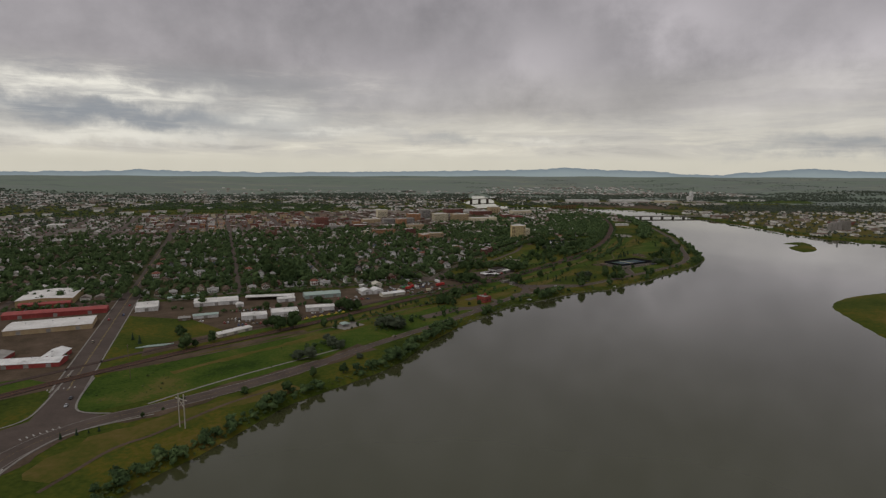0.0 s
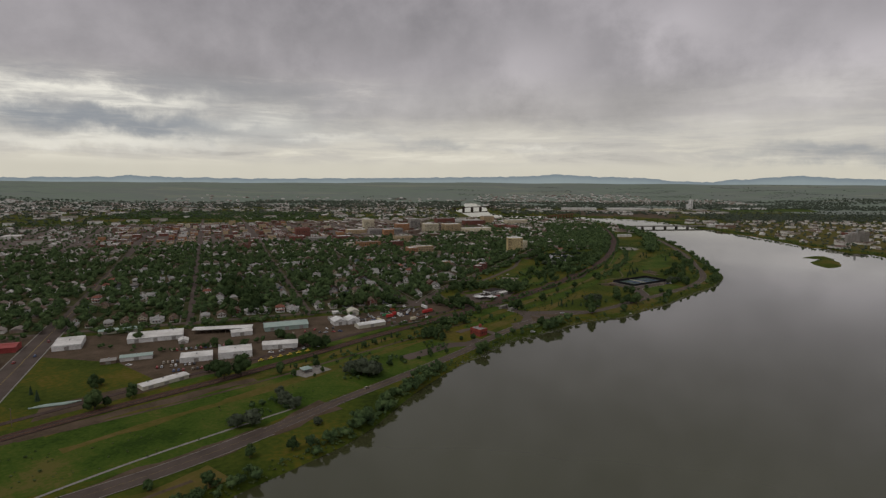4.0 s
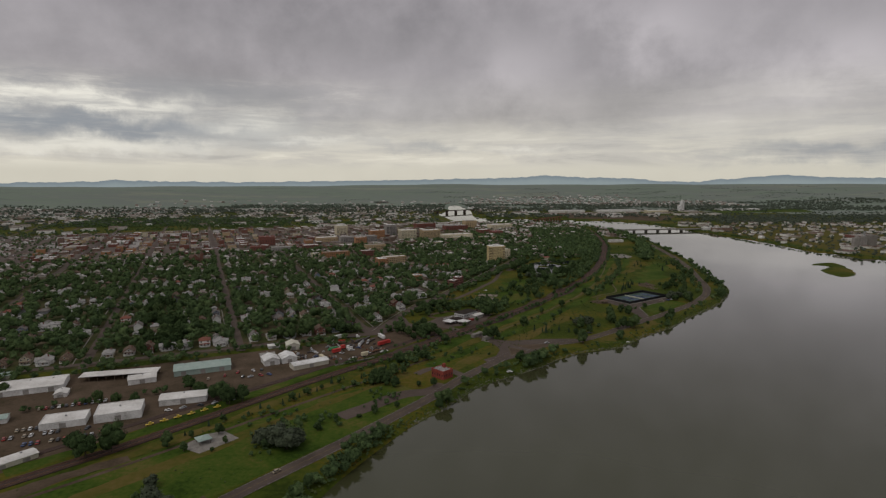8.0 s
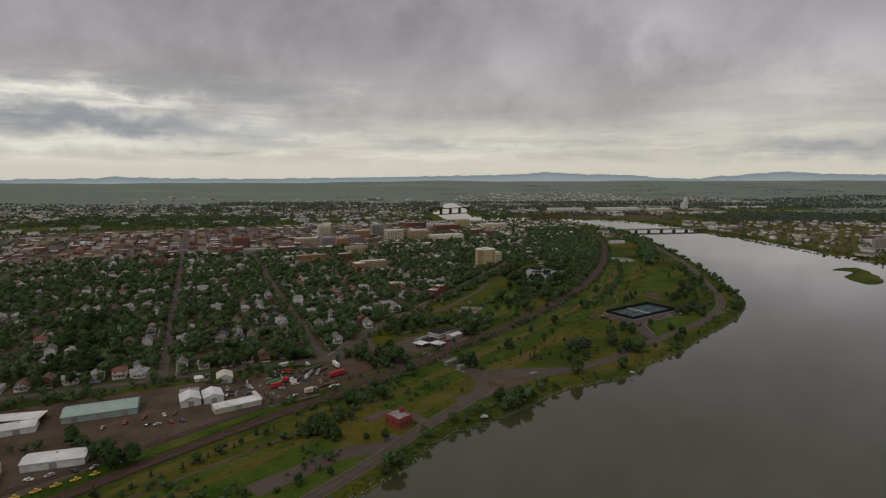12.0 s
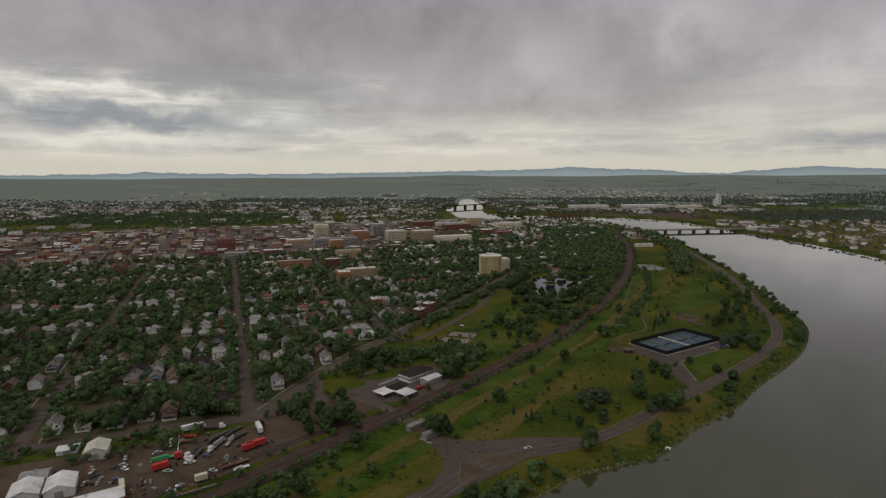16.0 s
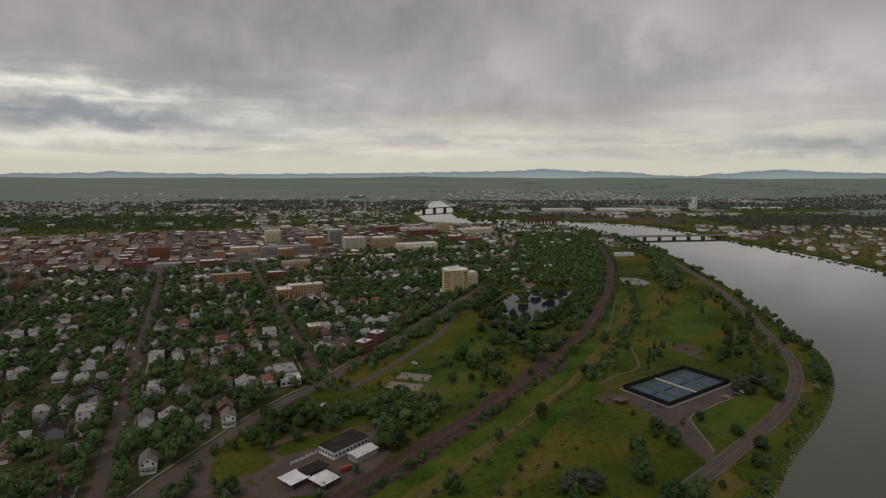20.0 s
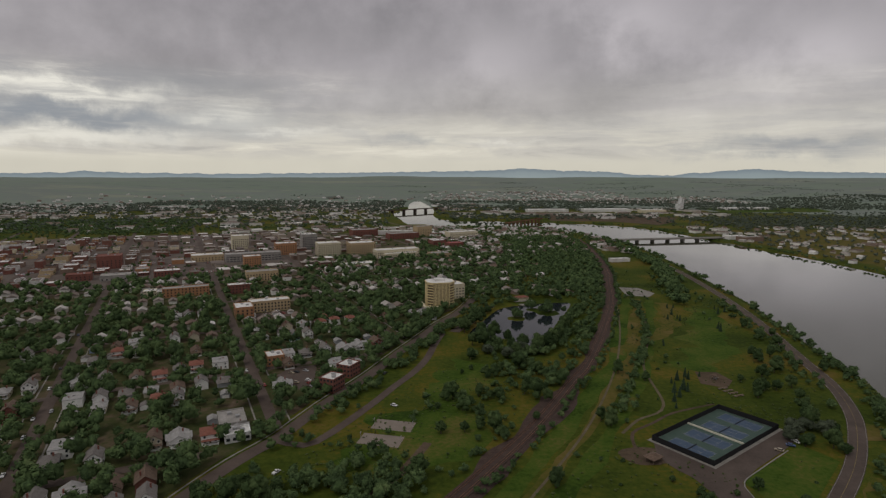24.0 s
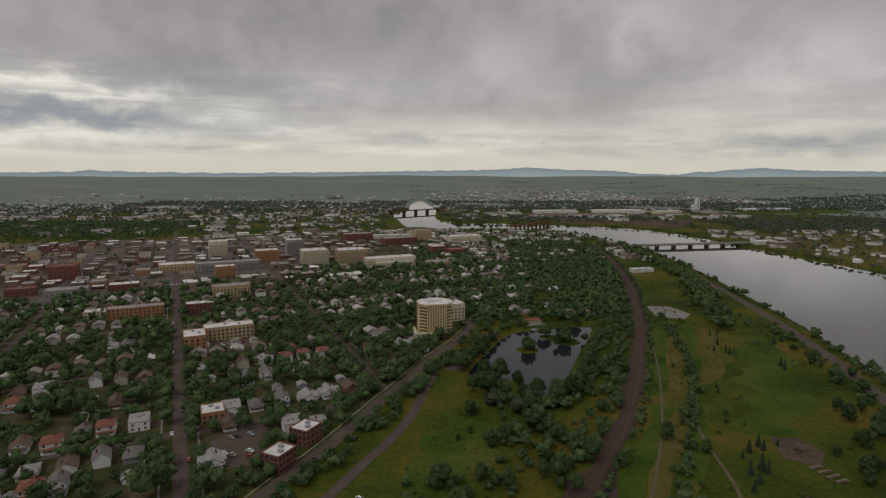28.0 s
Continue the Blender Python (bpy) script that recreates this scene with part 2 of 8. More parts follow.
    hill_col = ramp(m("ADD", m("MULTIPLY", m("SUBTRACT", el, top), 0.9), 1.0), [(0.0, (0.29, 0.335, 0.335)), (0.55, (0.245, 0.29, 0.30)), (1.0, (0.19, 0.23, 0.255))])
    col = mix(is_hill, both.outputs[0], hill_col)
    below = ramp(m("ADD", m("MULTIPLY", el, 0.5), 1.0), [(0.0, 1.0), (0.5, 0.0)])
    col = mix(below, col, (0.05, 0.06, 0.045))
    bg = add("ShaderNodeBackground")
    link(col, bg.inputs[0])
    bg.inputs[1].default_value = 1.0
    link(bg.outputs[0], add("ShaderNodeOutputWorld").inputs[0])


sky_world()
sun = bpy.data.lights.new("sun", "SUN")
sun.energy, sun.angle, sun.color = 0.7, radians(18), (1.0, 0.95, 0.88)
new("sun", sun).matrix_world = look((-450, -420, 900), (0, 0, 0))


# ---- materials ----
def paint(name, stops, scale=1.0, rough=0.85, metal=0.0, bump=0.0, fine=8.0, per="", spread=0.25, spec=0.3, stretch=(1, 1, 1), mid=2.5):
    """Colours of stops spread by noise at two scales; per: 'object' or 'island' for a tone of its own on each piece."""
    mt = bpy.data.materials.new(name)
    mt.use_nodes = True
    nt = mt.node_tree
    bsdf = nt.nodes["Principled BSDF"]
    bsdf.inputs["Roughness"].default_value, bsdf.inputs["Metallic"].default_value = rough, metal
    bsdf.inputs["Specular IOR Level"].default_value = spec
    tc = nt.nodes.new("ShaderNodeNewGeometry").outputs["Position"] if per != "local" else nt.nodes.new("ShaderNodeTexCoord").outputs["Object"]
    mp = nt.nodes.new("ShaderNodeMapping")
    mp.inputs["Scale"].default_value = stretch
    nt.links.new(tc, mp.inputs["Vector"])

    def noise_tex(s, detail):
        n = nt.nodes.new("ShaderNodeTexNoise")
        n.inputs["Scale"].default_value, n.inputs["Detail"].default_value, n.inputs["Roughness"].default_value = s, detail, 0.6
        nt.links.new(mp.outputs[0], n.inputs["Vector"])
        return n.outputs["Fac"]

    def math_node(op, a, b):
        n = nt.nodes.new("ShaderNodeMath")
        n.operation = op
        for i, v in enumerate((a, b)):
            if isinstance(v, (int, float)):
                n.inputs[i].default_value = v
            else:
                nt.links.new(v, n.inputs[i])
        return n.outputs[0]

    a, b = noise_tex(scale, 4.0), noise_tex(scale * fine, 3.0)
    fac = math_node("ADD", math_node("MULTIPLY", a, 0.68), math_node("MULTIPLY", b, 0.32))
    fac = math_node("ADD", math_node("MULTIPLY", math_node("SUBTRACT", fac, 0.5), mid), 0.5)
    if per == "both":
        own = math_node("ADD", math_node("MULTIPLY", nt.nodes.new("ShaderNodeObjectInfo").outputs["Random"], 0.55), math_node("MULTIPLY", nt.nodes.new("ShaderNodeNewGeometry").outputs["Random Per Island"], 0.45))
        fac = math_node("ADD", math_node("MULTIPLY", fac, spread), math_node("MULTIPLY", own, 1 - spread))
    elif per in ("object", "island"):
        own = nt.nodes.new("ShaderNodeObjectInfo").outputs["Random"] if per == "object" else nt.nodes.new("ShaderNodeNewGeometry").outputs["Random Per Island"]
        fac = math_node("ADD", math_node("MULTIPLY", fac, spread), math_node("MULTIPLY", own, 1 - spread))
    ramp = nt.nodes.new("ShaderNodeValToRGB")
    e = ramp.color_ramp.elements
    while len(e) < len(stops):
        e.new(0.5)
    for i, (el, col) in enumerate(zip(e, stops)):
        el.position, el.color = i / max(1, len(stops) - 1), (*col, 1)
    nt.links.new(fac, ramp.inputs[0])
    nt.links.new(ramp.outputs[0], bsdf.inputs["Base Color"])
    if bump:
        bn = nt.nodes.new("ShaderNodeBump")
        bn.inputs["Strength"].default_value, bn.inputs["Distance"].default_value = bump, 0.3
        nt.links.new(b, bn.inputs["Height"])
        nt.links.new(bn.outputs[0], bsdf.inputs["Normal"])
    return mt


def water(name, colour, ripple, gain):
    """Still water: a dull body under a mirror that strengthens towards grazing views."""
    mt = bpy.data.materials.new(name)
    mt.use_nodes = True
    nt = mt.node_tree
    nt.nodes.clear()
    add = nt.nodes.new

    def noise_tex(scale, detail):
        n = add("ShaderNodeTexNoise")
        n.inputs["Scale"].default_value, n.inputs["Detail"].default_value = scale, detail
        nt.links.new(geo.outputs["Position"], n.inputs["Vector"])
        return n.outputs["Fac"]
    geo = add("ShaderNodeNewGeometry")
    bn = add("ShaderNodeBump")
    bn.inputs["Strength"].default_value, bn.inputs["Distance"].default_value = ripple, 0.1
    nt.links.new(noise_tex(0.6, 4.0), bn.inputs["Height"])
    ramp = add("ShaderNodeValToRGB")
    for el, k in zip(ramp.color_ramp.elements, (0.85, 1.2)):
        el.color = (*(c * k for c in colour), 1)
    nt.links.new(noise_tex(0.008, 4.0), ramp.inputs[0])
    body, gloss, fres, mixer = add("ShaderNodeBsdfDiffuse"), add("ShaderNodeBsdfGlossy"), add("ShaderNodeFresnel"), add("ShaderNodeMixShader")
    nt.links.new(ramp.outputs[0], body.inputs["Color"])
    gloss.inputs["Roughness"].default_value, fres.inputs["IOR"].default_value = 0.03, 1.33
    for n in (gloss, fres):
        nt.links.new(bn.outputs[0], n.inputs["Normal"])
    up = add("ShaderNodeMath")
    up.operation, up.use_clamp = "MULTIPLY", True
    up.inputs[1].default_value = gain
    nt.links.new(fres.outputs[0], up.inputs[0])
    cap = add("ShaderNodeMath")
    cap.operation = "MINIMUM"
    cap.inputs[1].default_value = 0.76
    nt.links.new(up.outputs[0], cap.inputs[0])
    nt.links.new(cap.outputs[0], mixer.inputs[0])
    nt.links.new(body.outputs[0], mixer.inputs[1])
    nt.links.new(gloss.outputs[0], mixer.inputs[2])
    nt.links.new(mixer.outputs[0], add("ShaderNodeOutputMaterial").inputs[0])
    return mt


GRASS = paint("grass", [(0.0248, 0.0380, 0.0058), (0.0378, 0.0555, 0.0072), (0.0551, 0.0695, 0.0100), (0.0864, 0.0788, 0.0108), (0.1166, 0.0864, 0.0227)], 0.012, 0.95, 0, 0.4, 24.0, mid=3.8, spec=0.06)
LAWN = paint("lawn", [(0.023, 0.045, 0.006), (0.035, 0.064, 0.008), (0.049, 0.080, 0.011), (0.068, 0.086, 0.015), (0.100, 0.091, 0.025)], 0.022, 0.95, 0, 0.4, 18.0, mid=4.2, spec=0.06)
DRYGRASS = paint("dry_grass", [(0.0454, 0.0626, 0.0097), (0.0778, 0.0756, 0.0151), (0.1058, 0.0842, 0.0238), (0.135, 0.0994, 0.0389)], 0.03, 0.95, 0, 0.2, 8.0, spec=0.06)
YARD = paint("yards", [(0.0273, 0.0389, 0.0126), (0.0389, 0.0504, 0.0158), (0.0546, 0.0578, 0.0231), (0.0966, 0.0735, 0.0483), (0.147, 0.1103, 0.0819)], 0.045, 0.95, 0, 0.3, 6.0, spec=0.06)
# far plains: the haze of distance is painted in as a paler, bluer green
HAZY_PLAIN = paint("hazy_prairie", [(0.110, 0.138, 0.118), (0.155, 0.195, 0.145), (0.145, 0.168, 0.150), (0.200, 0.222, 0.162)], 0.0026, 0.95, 0, 0, 11.0, mid=4.0, stretch=(0.35, 1.3, 1))
DIRT = paint("dirt", [(0.048, 0.0408, 0.0216), (0.0744, 0.0552, 0.0372), (0.102, 0.0744, 0.0528), (0.138, 0.1008, 0.0744)], 0.05, 0.95, 0, 0.3, 10.0, spec=0.06)
BALLAST = paint("ballast", [(0.036, 0.022, 0.017), (0.055, 0.035, 0.028), (0.078, 0.052, 0.042)], 0.25, 0.95, 0, 0.4, 8.0)
ASPHALT = paint("asphalt", [(0.050, 0.037, 0.030), (0.075, 0.056, 0.046), (0.102, 0.078, 0.065)], 0.06, 0.9, 0, 0.1, 12.0)
OLDROAD = paint("old_asphalt", [(0.058, 0.042, 0.034), (0.085, 0.063, 0.052), (0.115, 0.087, 0.072)], 0.05, 0.92, 0, 0.1, 10.0)
PAVING = paint("downtown_paving", [(0.072, 0.056, 0.047), (0.105, 0.084, 0.071), (0.150, 0.122, 0.104)], 0.05, 0.92, 0, 0.1, 9.0)
CONCRETE = paint("concrete", [(0.15, 0.138, 0.12), (0.21, 0.195, 0.175), (0.27, 0.255, 0.23)], 0.3, 0.9, 0, 0.1, 8.0)
PALE_DIRT = paint("pale_trodden_dirt", [(0.0819, 0.0693, 0.0399), (0.1134, 0.0945, 0.0588), (0.1522, 0.126, 0.084)], 0.1, 0.95, 0, 0.2, 8.0, spec=0.06)
LINE = paint("road_paint", [(0.26, 0.25, 0.23), (0.36, 0.35, 0.33)], 0.4, 0.8)
YELLOW_LINE = paint("yellow_road_paint", [(0.2, 0.15, 0.05), (0.28, 0.21, 0.07)], 0.4, 0.8)
RIVER_WATER = water("river_water", (0.046, 0.048, 0.022), 0.02, 1.68)
POND_WATER = water("pond_water", (0.016, 0.020, 0.024), 0.03, 1.2)
WHITE_METAL = paint("white_sheet_metal", [(0.36, 0.35, 0.33), (0.56, 0.555, 0.54), (0.70, 0.70, 0.69), (0.80, 0.80, 0.79)], 0.12, 0.5, 0, 0.05, 8.0)
GREY_ROOF = paint("grey_roofing", [(0.19, 0.178, 0.162), (0.27, 0.255, 0.236), (0.37, 0.352, 0.33)], 0.12, 0.85, 0, 0.1, 7.0)
DARK_ROOF = paint("dark_roofing", [(0.020, 0.016, 0.014), (0.034, 0.026, 0.022), (0.052, 0.041, 0.035)], 0.2, 0.95, 0, 0.1, 7.0, spec=0.1)
GREEN_METAL = paint("pale_green_sheet_metal", [(0.24, 0.32, 0.29), (0.30, 0.38, 0.345), (0.37, 0.44, 0.40)], 0.15, 0.5, 0, 0.05, 8.0)
RED_METAL = paint("red_sheet_metal", [(0.20, 0.035, 0.03), (0.28, 0.05, 0.045), (0.36, 0.08, 0.07)], 0.15, 0.55, 0, 0.05, 8.0)
RED_BRICK = paint("red_brick", [(0.125, 0.05, 0.038), (0.175, 0.070, 0.053), (0.22, 0.098, 0.077)], 0.5, 0.9, 0, 0.2, 9.0)
TAN_BRICK = paint("tan_brick", [(0.33, 0.24, 0.14), (0.42, 0.32, 0.19), (0.50, 0.40, 0.26)], 0.4, 0.9, 0, 0.15, 9.0)
CREAM = paint("cream_stucco", [(0.45, 0.40, 0.27), (0.56, 0.50, 0.36), (0.64, 0.58, 0.44)], 0.3, 0.85, 0, 0.05, 9.0)
ORANGE_BRICK = paint("orange_brick", [(0.27, 0.135, 0.065), (0.35, 0.18, 0.09), (0.42, 0.235, 0.13)], 0.4, 0.9, 0, 0.15, 9.0)
YELLOW_WALL = paint("yellow_painted_metal", [(0.27, 0.20, 0.09), (0.35, 0.27, 0.13), (0.42, 0.33, 0.18)], 0.3, 0.7, 0, 0.05, 9.0)
GLASS = paint("window_glass", [(0.02, 0.024, 0.028), (0.05, 0.055, 0.06)], 0.3, 0.12, 0, 0, 5.0, per="object", spec=0.6)
BARK = paint("bark", [(0.05, 0.038, 0.028), (0.10, 0.078, 0.058)], 2.0, 0.95, 0, 0.4, 6.0)
BLACK_MESH = paint("black_windscreen", [(0.008, 0.008, 0.009), (0.018, 0.018, 0.02)], 1.0, 0.9)
COURT_BLUE = paint("court_blue", [(0.042, 0.065, 0.105), (0.052, 0.08, 0.125), (0.066, 0.096, 0.142)], 0.2, 0.9)
COURT_GREEN = paint("court_green", [(0.040, 0.068, 0.056), (0.05, 0.082, 0.066), (0.064, 0.096, 0.078)], 0.2, 0.9)
WOOD = paint("weathered_wood", [(0.10, 0.07, 0.05), (0.17, 0.125, 0.09), (0.24, 0.185, 0.14)], 1.5, 0.9, 0, 0.3, 8.0)
STEEL = paint("galvanised_steel", [(0.30, 0.30, 0.30), (0.42, 0.42, 0.42)], 1.0, 0.5, 0.6)
RUST = paint("rusty_steel", [(0.12, 0.055, 0.03), (0.2, 0.1, 0.06), (0.26, 0.15, 0.1)], 0.6, 0.85, 0.1, 0.2, per="object", spread=0.5)
RUBBER = paint("tyre_rubber", [(0.012, 0.012, 0.012), (0.025, 0.025, 0.025)], 3.0, 0.9)
LEAF = paint("foliage", [(0.019, 0.032, 0.014), (0.030, 0.050, 0.020), (0.046, 0.074, 0.028), (0.068, 0.100, 0.038), (0.104, 0.132, 0.056)], 0.25, 0.9, 0, 0.5, 8.0, per="both", spread=0.35, spec=0.05)
# tone raised part-way to allow for haze over the farther blocks
LEAF_FAR = paint("foliage_mass", [(0.025, 0.040, 0.019), (0.042, 0.067, 0.029), (0.065, 0.102, 0.041), (0.095, 0.139, 0.054), (0.142, 0.176, 0.080)], 0.10, 0.9, 0, 0.5, 9.0, per="island", spread=0.8, spec=0.04, mid=3.2)
SILVER_LEAF = paint("silvery_foliage", [(0.035, 0.047, 0.027), (0.052, 0.067, 0.039), (0.078, 0.095, 0.058)], 0.35, 0.9, 0, 0.5, 8.0, per="both", spread=0.4)
NEEDLES = paint("conifer_needles", [(0.014, 0.028, 0.013), (0.022, 0.042, 0.018), (0.034, 0.058, 0.026)], 0.5, 0.9, 0, 0.5, 6.0, per="object", spread=0.6)
# foliage of the distant woods, lightened and greyed in the colour for haze
LEAF_HAZY = paint("hazy_distant_foliage", [(0.058, 0.072, 0.056), (0.072, 0.090, 0.068), (0.090, 0.108, 0.080), (0.115, 0.130, 0.098)], 0.02, 0.95, 0, 0, 6.0, per="island", spread=0.5, spec=0.1)
SCRUB = paint("scrub_foliage", [(0.03, 0.05, 0.014), (0.05, 0.078, 0.02), (0.075, 0.095, 0.03), (0.10, 0.105, 0.045)], 0.1, 0.95, 0, 0.4, 8.0, per="island", spread=0.6)


# ---- builders ----
def mesh_of(name, bm, mat=None):
    me = bpy.data.meshes.new(name)
    bm.to_mesh(me)
    bm.free()
    for q in mat if isinstance(mat, (list, tuple)) else [mat] if mat else []:
        me.materials.append(q)
    return me


def part(name, bm, mat, parent, label="", at=None):
    ob = new(name, mesh_of(name, bm, mat) if isinstance(bm, bmesh.types.BMesh) else bm)
    ob.parent = parent
    if at is not None:
        ob.matrix_local = at
    if label:
        ob["label"] = label
    return ob


def thing(name, m, label, category, group="", kind=""):
    ob = new(name)
    ob.empty_display_size = 0.5
    ob.matrix_basis = m
    return tagged(ob, label, category, group, kind)


def box(bm, x0, y0, z0, x1, y1, z1):
    v = [bm.verts.new(p) for p in ((x0, y0, z0), (x1, y0, z0), (x1, y1, z0), (x0, y1, z0), (x0, y0, z1), (x1, y0, z1), (x1, y1, z1), (x0, y1, z1))]
    for f in ((3, 2, 1, 0), (4, 5, 6, 7), (0, 1, 5, 4), (1, 2, 6, 5), (2, 3, 7, 6), (3, 0, 4, 7)):
        bm.faces.new([v[i] for i in f])
    return bm


def boxes(*rows):
    bm = bmesh.new()
    for r in rows:
        box(bm, *r)
    return bm


def prism(outline, z0, z1):
    """A solid with that outline in plan."""
    bm = bmesh.new()
    a, b = [bm.verts.new((x, y, z0)) for x, y in outline], [bm.verts.new((x, y, z1)) for x, y in outline]
    bm.faces.new(a[::-1])
    bm.faces.new(b)
    for i in range(len(a)):
        j = (i + 1) % len(a)
        bm.faces.new((a[i], a[j], b[j], b[i]))
    return bm


def gable_wall(w, l, h, rise, base=0.0):
    """Walls with gables at both y ends."""
    bm = bmesh.new()
    prof = [(-w / 2, base), (w / 2, base), (w / 2, h), (0, h + rise), (-w / 2, h)]
    a, b = [bm.verts.new((x, -l / 2, z)) for x, z in prof], [bm.verts.new((x, l / 2, z)) for x, z in prof]
    bm.faces.new(a)
    bm.faces.new(b[::-1])
    for i in range(5):
        j = (i + 1) % 5
        bm.faces.new((a[j], a[i], b[i], b[j]))
    return bm


def gable_roof(w, l, h, rise, over=0.5, thick=0.18):
    """Two roof slopes with eaves, ridge along y."""
    bm = bmesh.new()
    k = rise / (w / 2)
    x, y, e = w / 2 + over, l / 2 + over, h - over * k
    for s in (-1, 1):
        lo, hi = (s * x, e + 0.03), (0, h + rise + 0.03)
        ring = []
        for yy in (-y, y):
            ring.append([bm.verts.new((p[0], yy, p[1] + dz)) for dz in (0, thick) for p in (lo, hi)])
        a, b = ring
        for f in ((a[0], a[1], a[3], a[2]), (b[1], b[0], b[2], b[3]), (a[2], a[3], b[3], b[2]), (a[1], a[0], b[0], b[1]), (a[0], a[2], b[2], b[0]), (a[1], b[1], b[3], a[3])):
            bm.faces.new(f)
    bmesh.ops.recalc_face_normals(bm, faces=bm.faces)
    return bm


def hip_roof(w, l, h, rise, over=0.5, thick=0.18, flat=0.0):
    bm = bmesh.new()
    x, y = w / 2 + over, l / 2 + over
    r = max(0.3, y - x + flat) if y > x else 0.3
    rx = max(0.05, x - y) if x > y else 0.05 + flat
    lo = [bm.verts.new(p) for p in ((-x, -y, h), (x, -y, h), (x, y, h), (-x, y, h))]
    up = [bm.verts.new((v.co.x, v.co.y, h + thick)) for v in lo]
    top = [bm.verts.new(p) for p in ((-rx, -r, h + rise), (rx, -r, h + rise), (rx, r, h + rise), (-rx, r, h + rise))]
    bm.faces.new(lo[::-1])
    bm.faces.new(top)
    for i in range(4):
        j = (i + 1) % 4
        bm.faces.new((lo[i], lo[j], up[j], up[i]))
        bm.faces.new((up[i], up[j], top[j], top[i]))
    return bm


def cone_ring(bm, x, y, z0, r0, z1, r1, n=8):
    a = [bm.verts.new((x + r0 * math.cos(2 * math.pi * i / n), y + r0 * math.sin(2 * math.pi * i / n), z0)) for i in range(n)]
    b = [bm.verts.new((x + r1 * math.cos(2 * math.pi * i / n), y + r1 * math.sin(2 * math.pi * i / n), z1)) for i in range(n)]
    for i in range(n):
        bm.faces.new((a[i], a[(i + 1) % n], b[(i + 1) % n], b[i]))
    bm.faces.new(b)
    bm.faces.new(a[::-1])
    return bm


def sheet(name, outline, mat, z, label, category="ground", step=0):
    """A flat patch of ground cover."""
    bm = bmesh.new()
    f = bm.faces.new([bm.verts.new((x, y, z)) for x, y in outline])
    f.normal_update()
    if f.normal.z < 0:
        f.normal_flip()
    bmesh.ops.triangulate(bm, faces=[f])
    return tagged(new(name, mesh_of(name, bm, mat)), label, category, "", "structure")


def ribbon_data(pts, width, z, side=0.0, rise=0.0):
    p = np.array(pts, float)
    t = np.gradient(p, axis=0)
    t /= np.linalg.norm(t, axis=1)[:, None] + 1e-9
    n = np.stack([-t[:, 1], t[:, 0]], 1)
    a, b = p + n * (side + width / 2), p + n * (side - width / 2)
    k = len(p)
    v = [(x, y, z) for x, y in np.concatenate([a, b])]
    f = [(i, k + i, k + i + 1, i + 1) for i in range(k - 1)]
    if rise:
        v += [(x, y, z - rise) for x, y in np.concatenate([a, b])]
        f += [(2 * k + i, i, i + 1, 2 * k + i + 1) for i in range(k - 1)] + [(k + i, 3 * k + i, 3 * k + i + 1, k + i + 1) for i in range(k - 1)]
    return v, f


def joined(name, datas, mat):
    vs, fs = [], []
    for v, f in datas:
        o = len(vs)
        vs += v
        fs += [tuple(i + o for i in q) for q in f]
    me = bpy.data.meshes.new(name)
    me.from_pydata(vs, [], fs)
    me.materials.append(mat)
    return me


def strip(name, pts, width, mat, z, label, seed=1, category="ground"):
    """A band of ground cover with wavering edges."""
    g = np.random.default_rng(seed)
    p = np.array(pts, float)
    t = np.gradient(p, axis=0)
    t /= np.linalg.norm(t, axis=1)[:, None] + 1e-9
    n = np.stack([-t[:, 1], t[:, 0]], 1)
    k = len(p)

    def waver():
        w = np.convolve(g.normal(0, 1, k + 4), np.ones(3) / 3, "same")[2:-2]
        return (width * (0.5 + 0.28 * w))[:, None]
    a, b = p + n * waver(), p - n * waver()
    me = bpy.data.meshes.new(name)
    me.from_pydata([(x, y, z + min(0.0, height1(x, y))) for x, y in np.concatenate([a, b])], [], [(i, k + i, k + i + 1, i + 1) for i in range(k - 1)])
    me.materials.append(mat)
    return tagged(new(name, me), label, category, "", "structure")


def offset(pts, side):
    t = np.gradient(np.array(pts, float), axis=0)
    t /= np.linalg.norm(t, axis=1)[:, None] + 1e-9
    return pts + np.stack([-t[:, 1], t[:, 0]], 1) * side


def ribbon(name, pts, width, mat, z, label, category="road", side=0.0, rise=0.0, parent=None):
    ob = new(name, joined(name, [ribbon_data(pts, width, z, side, rise)], mat))
    if parent:
        ob.parent = parent
        return ob
    return tagged(ob, label, category, "", "structure")

# ---- ground and water ----
def spread(a, b, step, lo, hi, grow=1.16, most=260):
    mid = list(np.arange(a, b + 0.1, step))
    s, x = step, a
    while x > lo:
        s = min(s * grow, most)
        x -= s
        mid.insert(0, x)
    s, x = step, b
    while x < hi:
        s = min(s * grow, most)
        x += s
        mid.append(x)
    return np.array(mid)


gx, gy = spread(-330, 640, 6, -5600, 5600, 1.09, 110), spread(230, 1420, 6, -2500, 6300, 1.05, 85)
GX, GY = np.meshgrid(gx, gy)
GZ = height(GX.ravel(), GY.ravel())


def height1(x, y):
    """The height of the ground at one place, between the corners of its sheet."""
    i, j = min(max(int(np.searchsorted(gx, x)) - 1, 0), len(gx) - 2), min(max(int(np.searchsorted(gy, y)) - 1, 0), len(gy) - 2)
    a, b, g = (x - gx[i]) / (gx[i + 1] - gx[i]), (y - gy[j]) / (gy[j + 1] - gy[j]), GZ.reshape(len(gy), len(gx))
    return float((g[j, i] * (1 - a) + g[j, i + 1] * a) * (1 - b) + (g[j + 1, i] * (1 - a) + g[j + 1, i + 1] * a) * b)


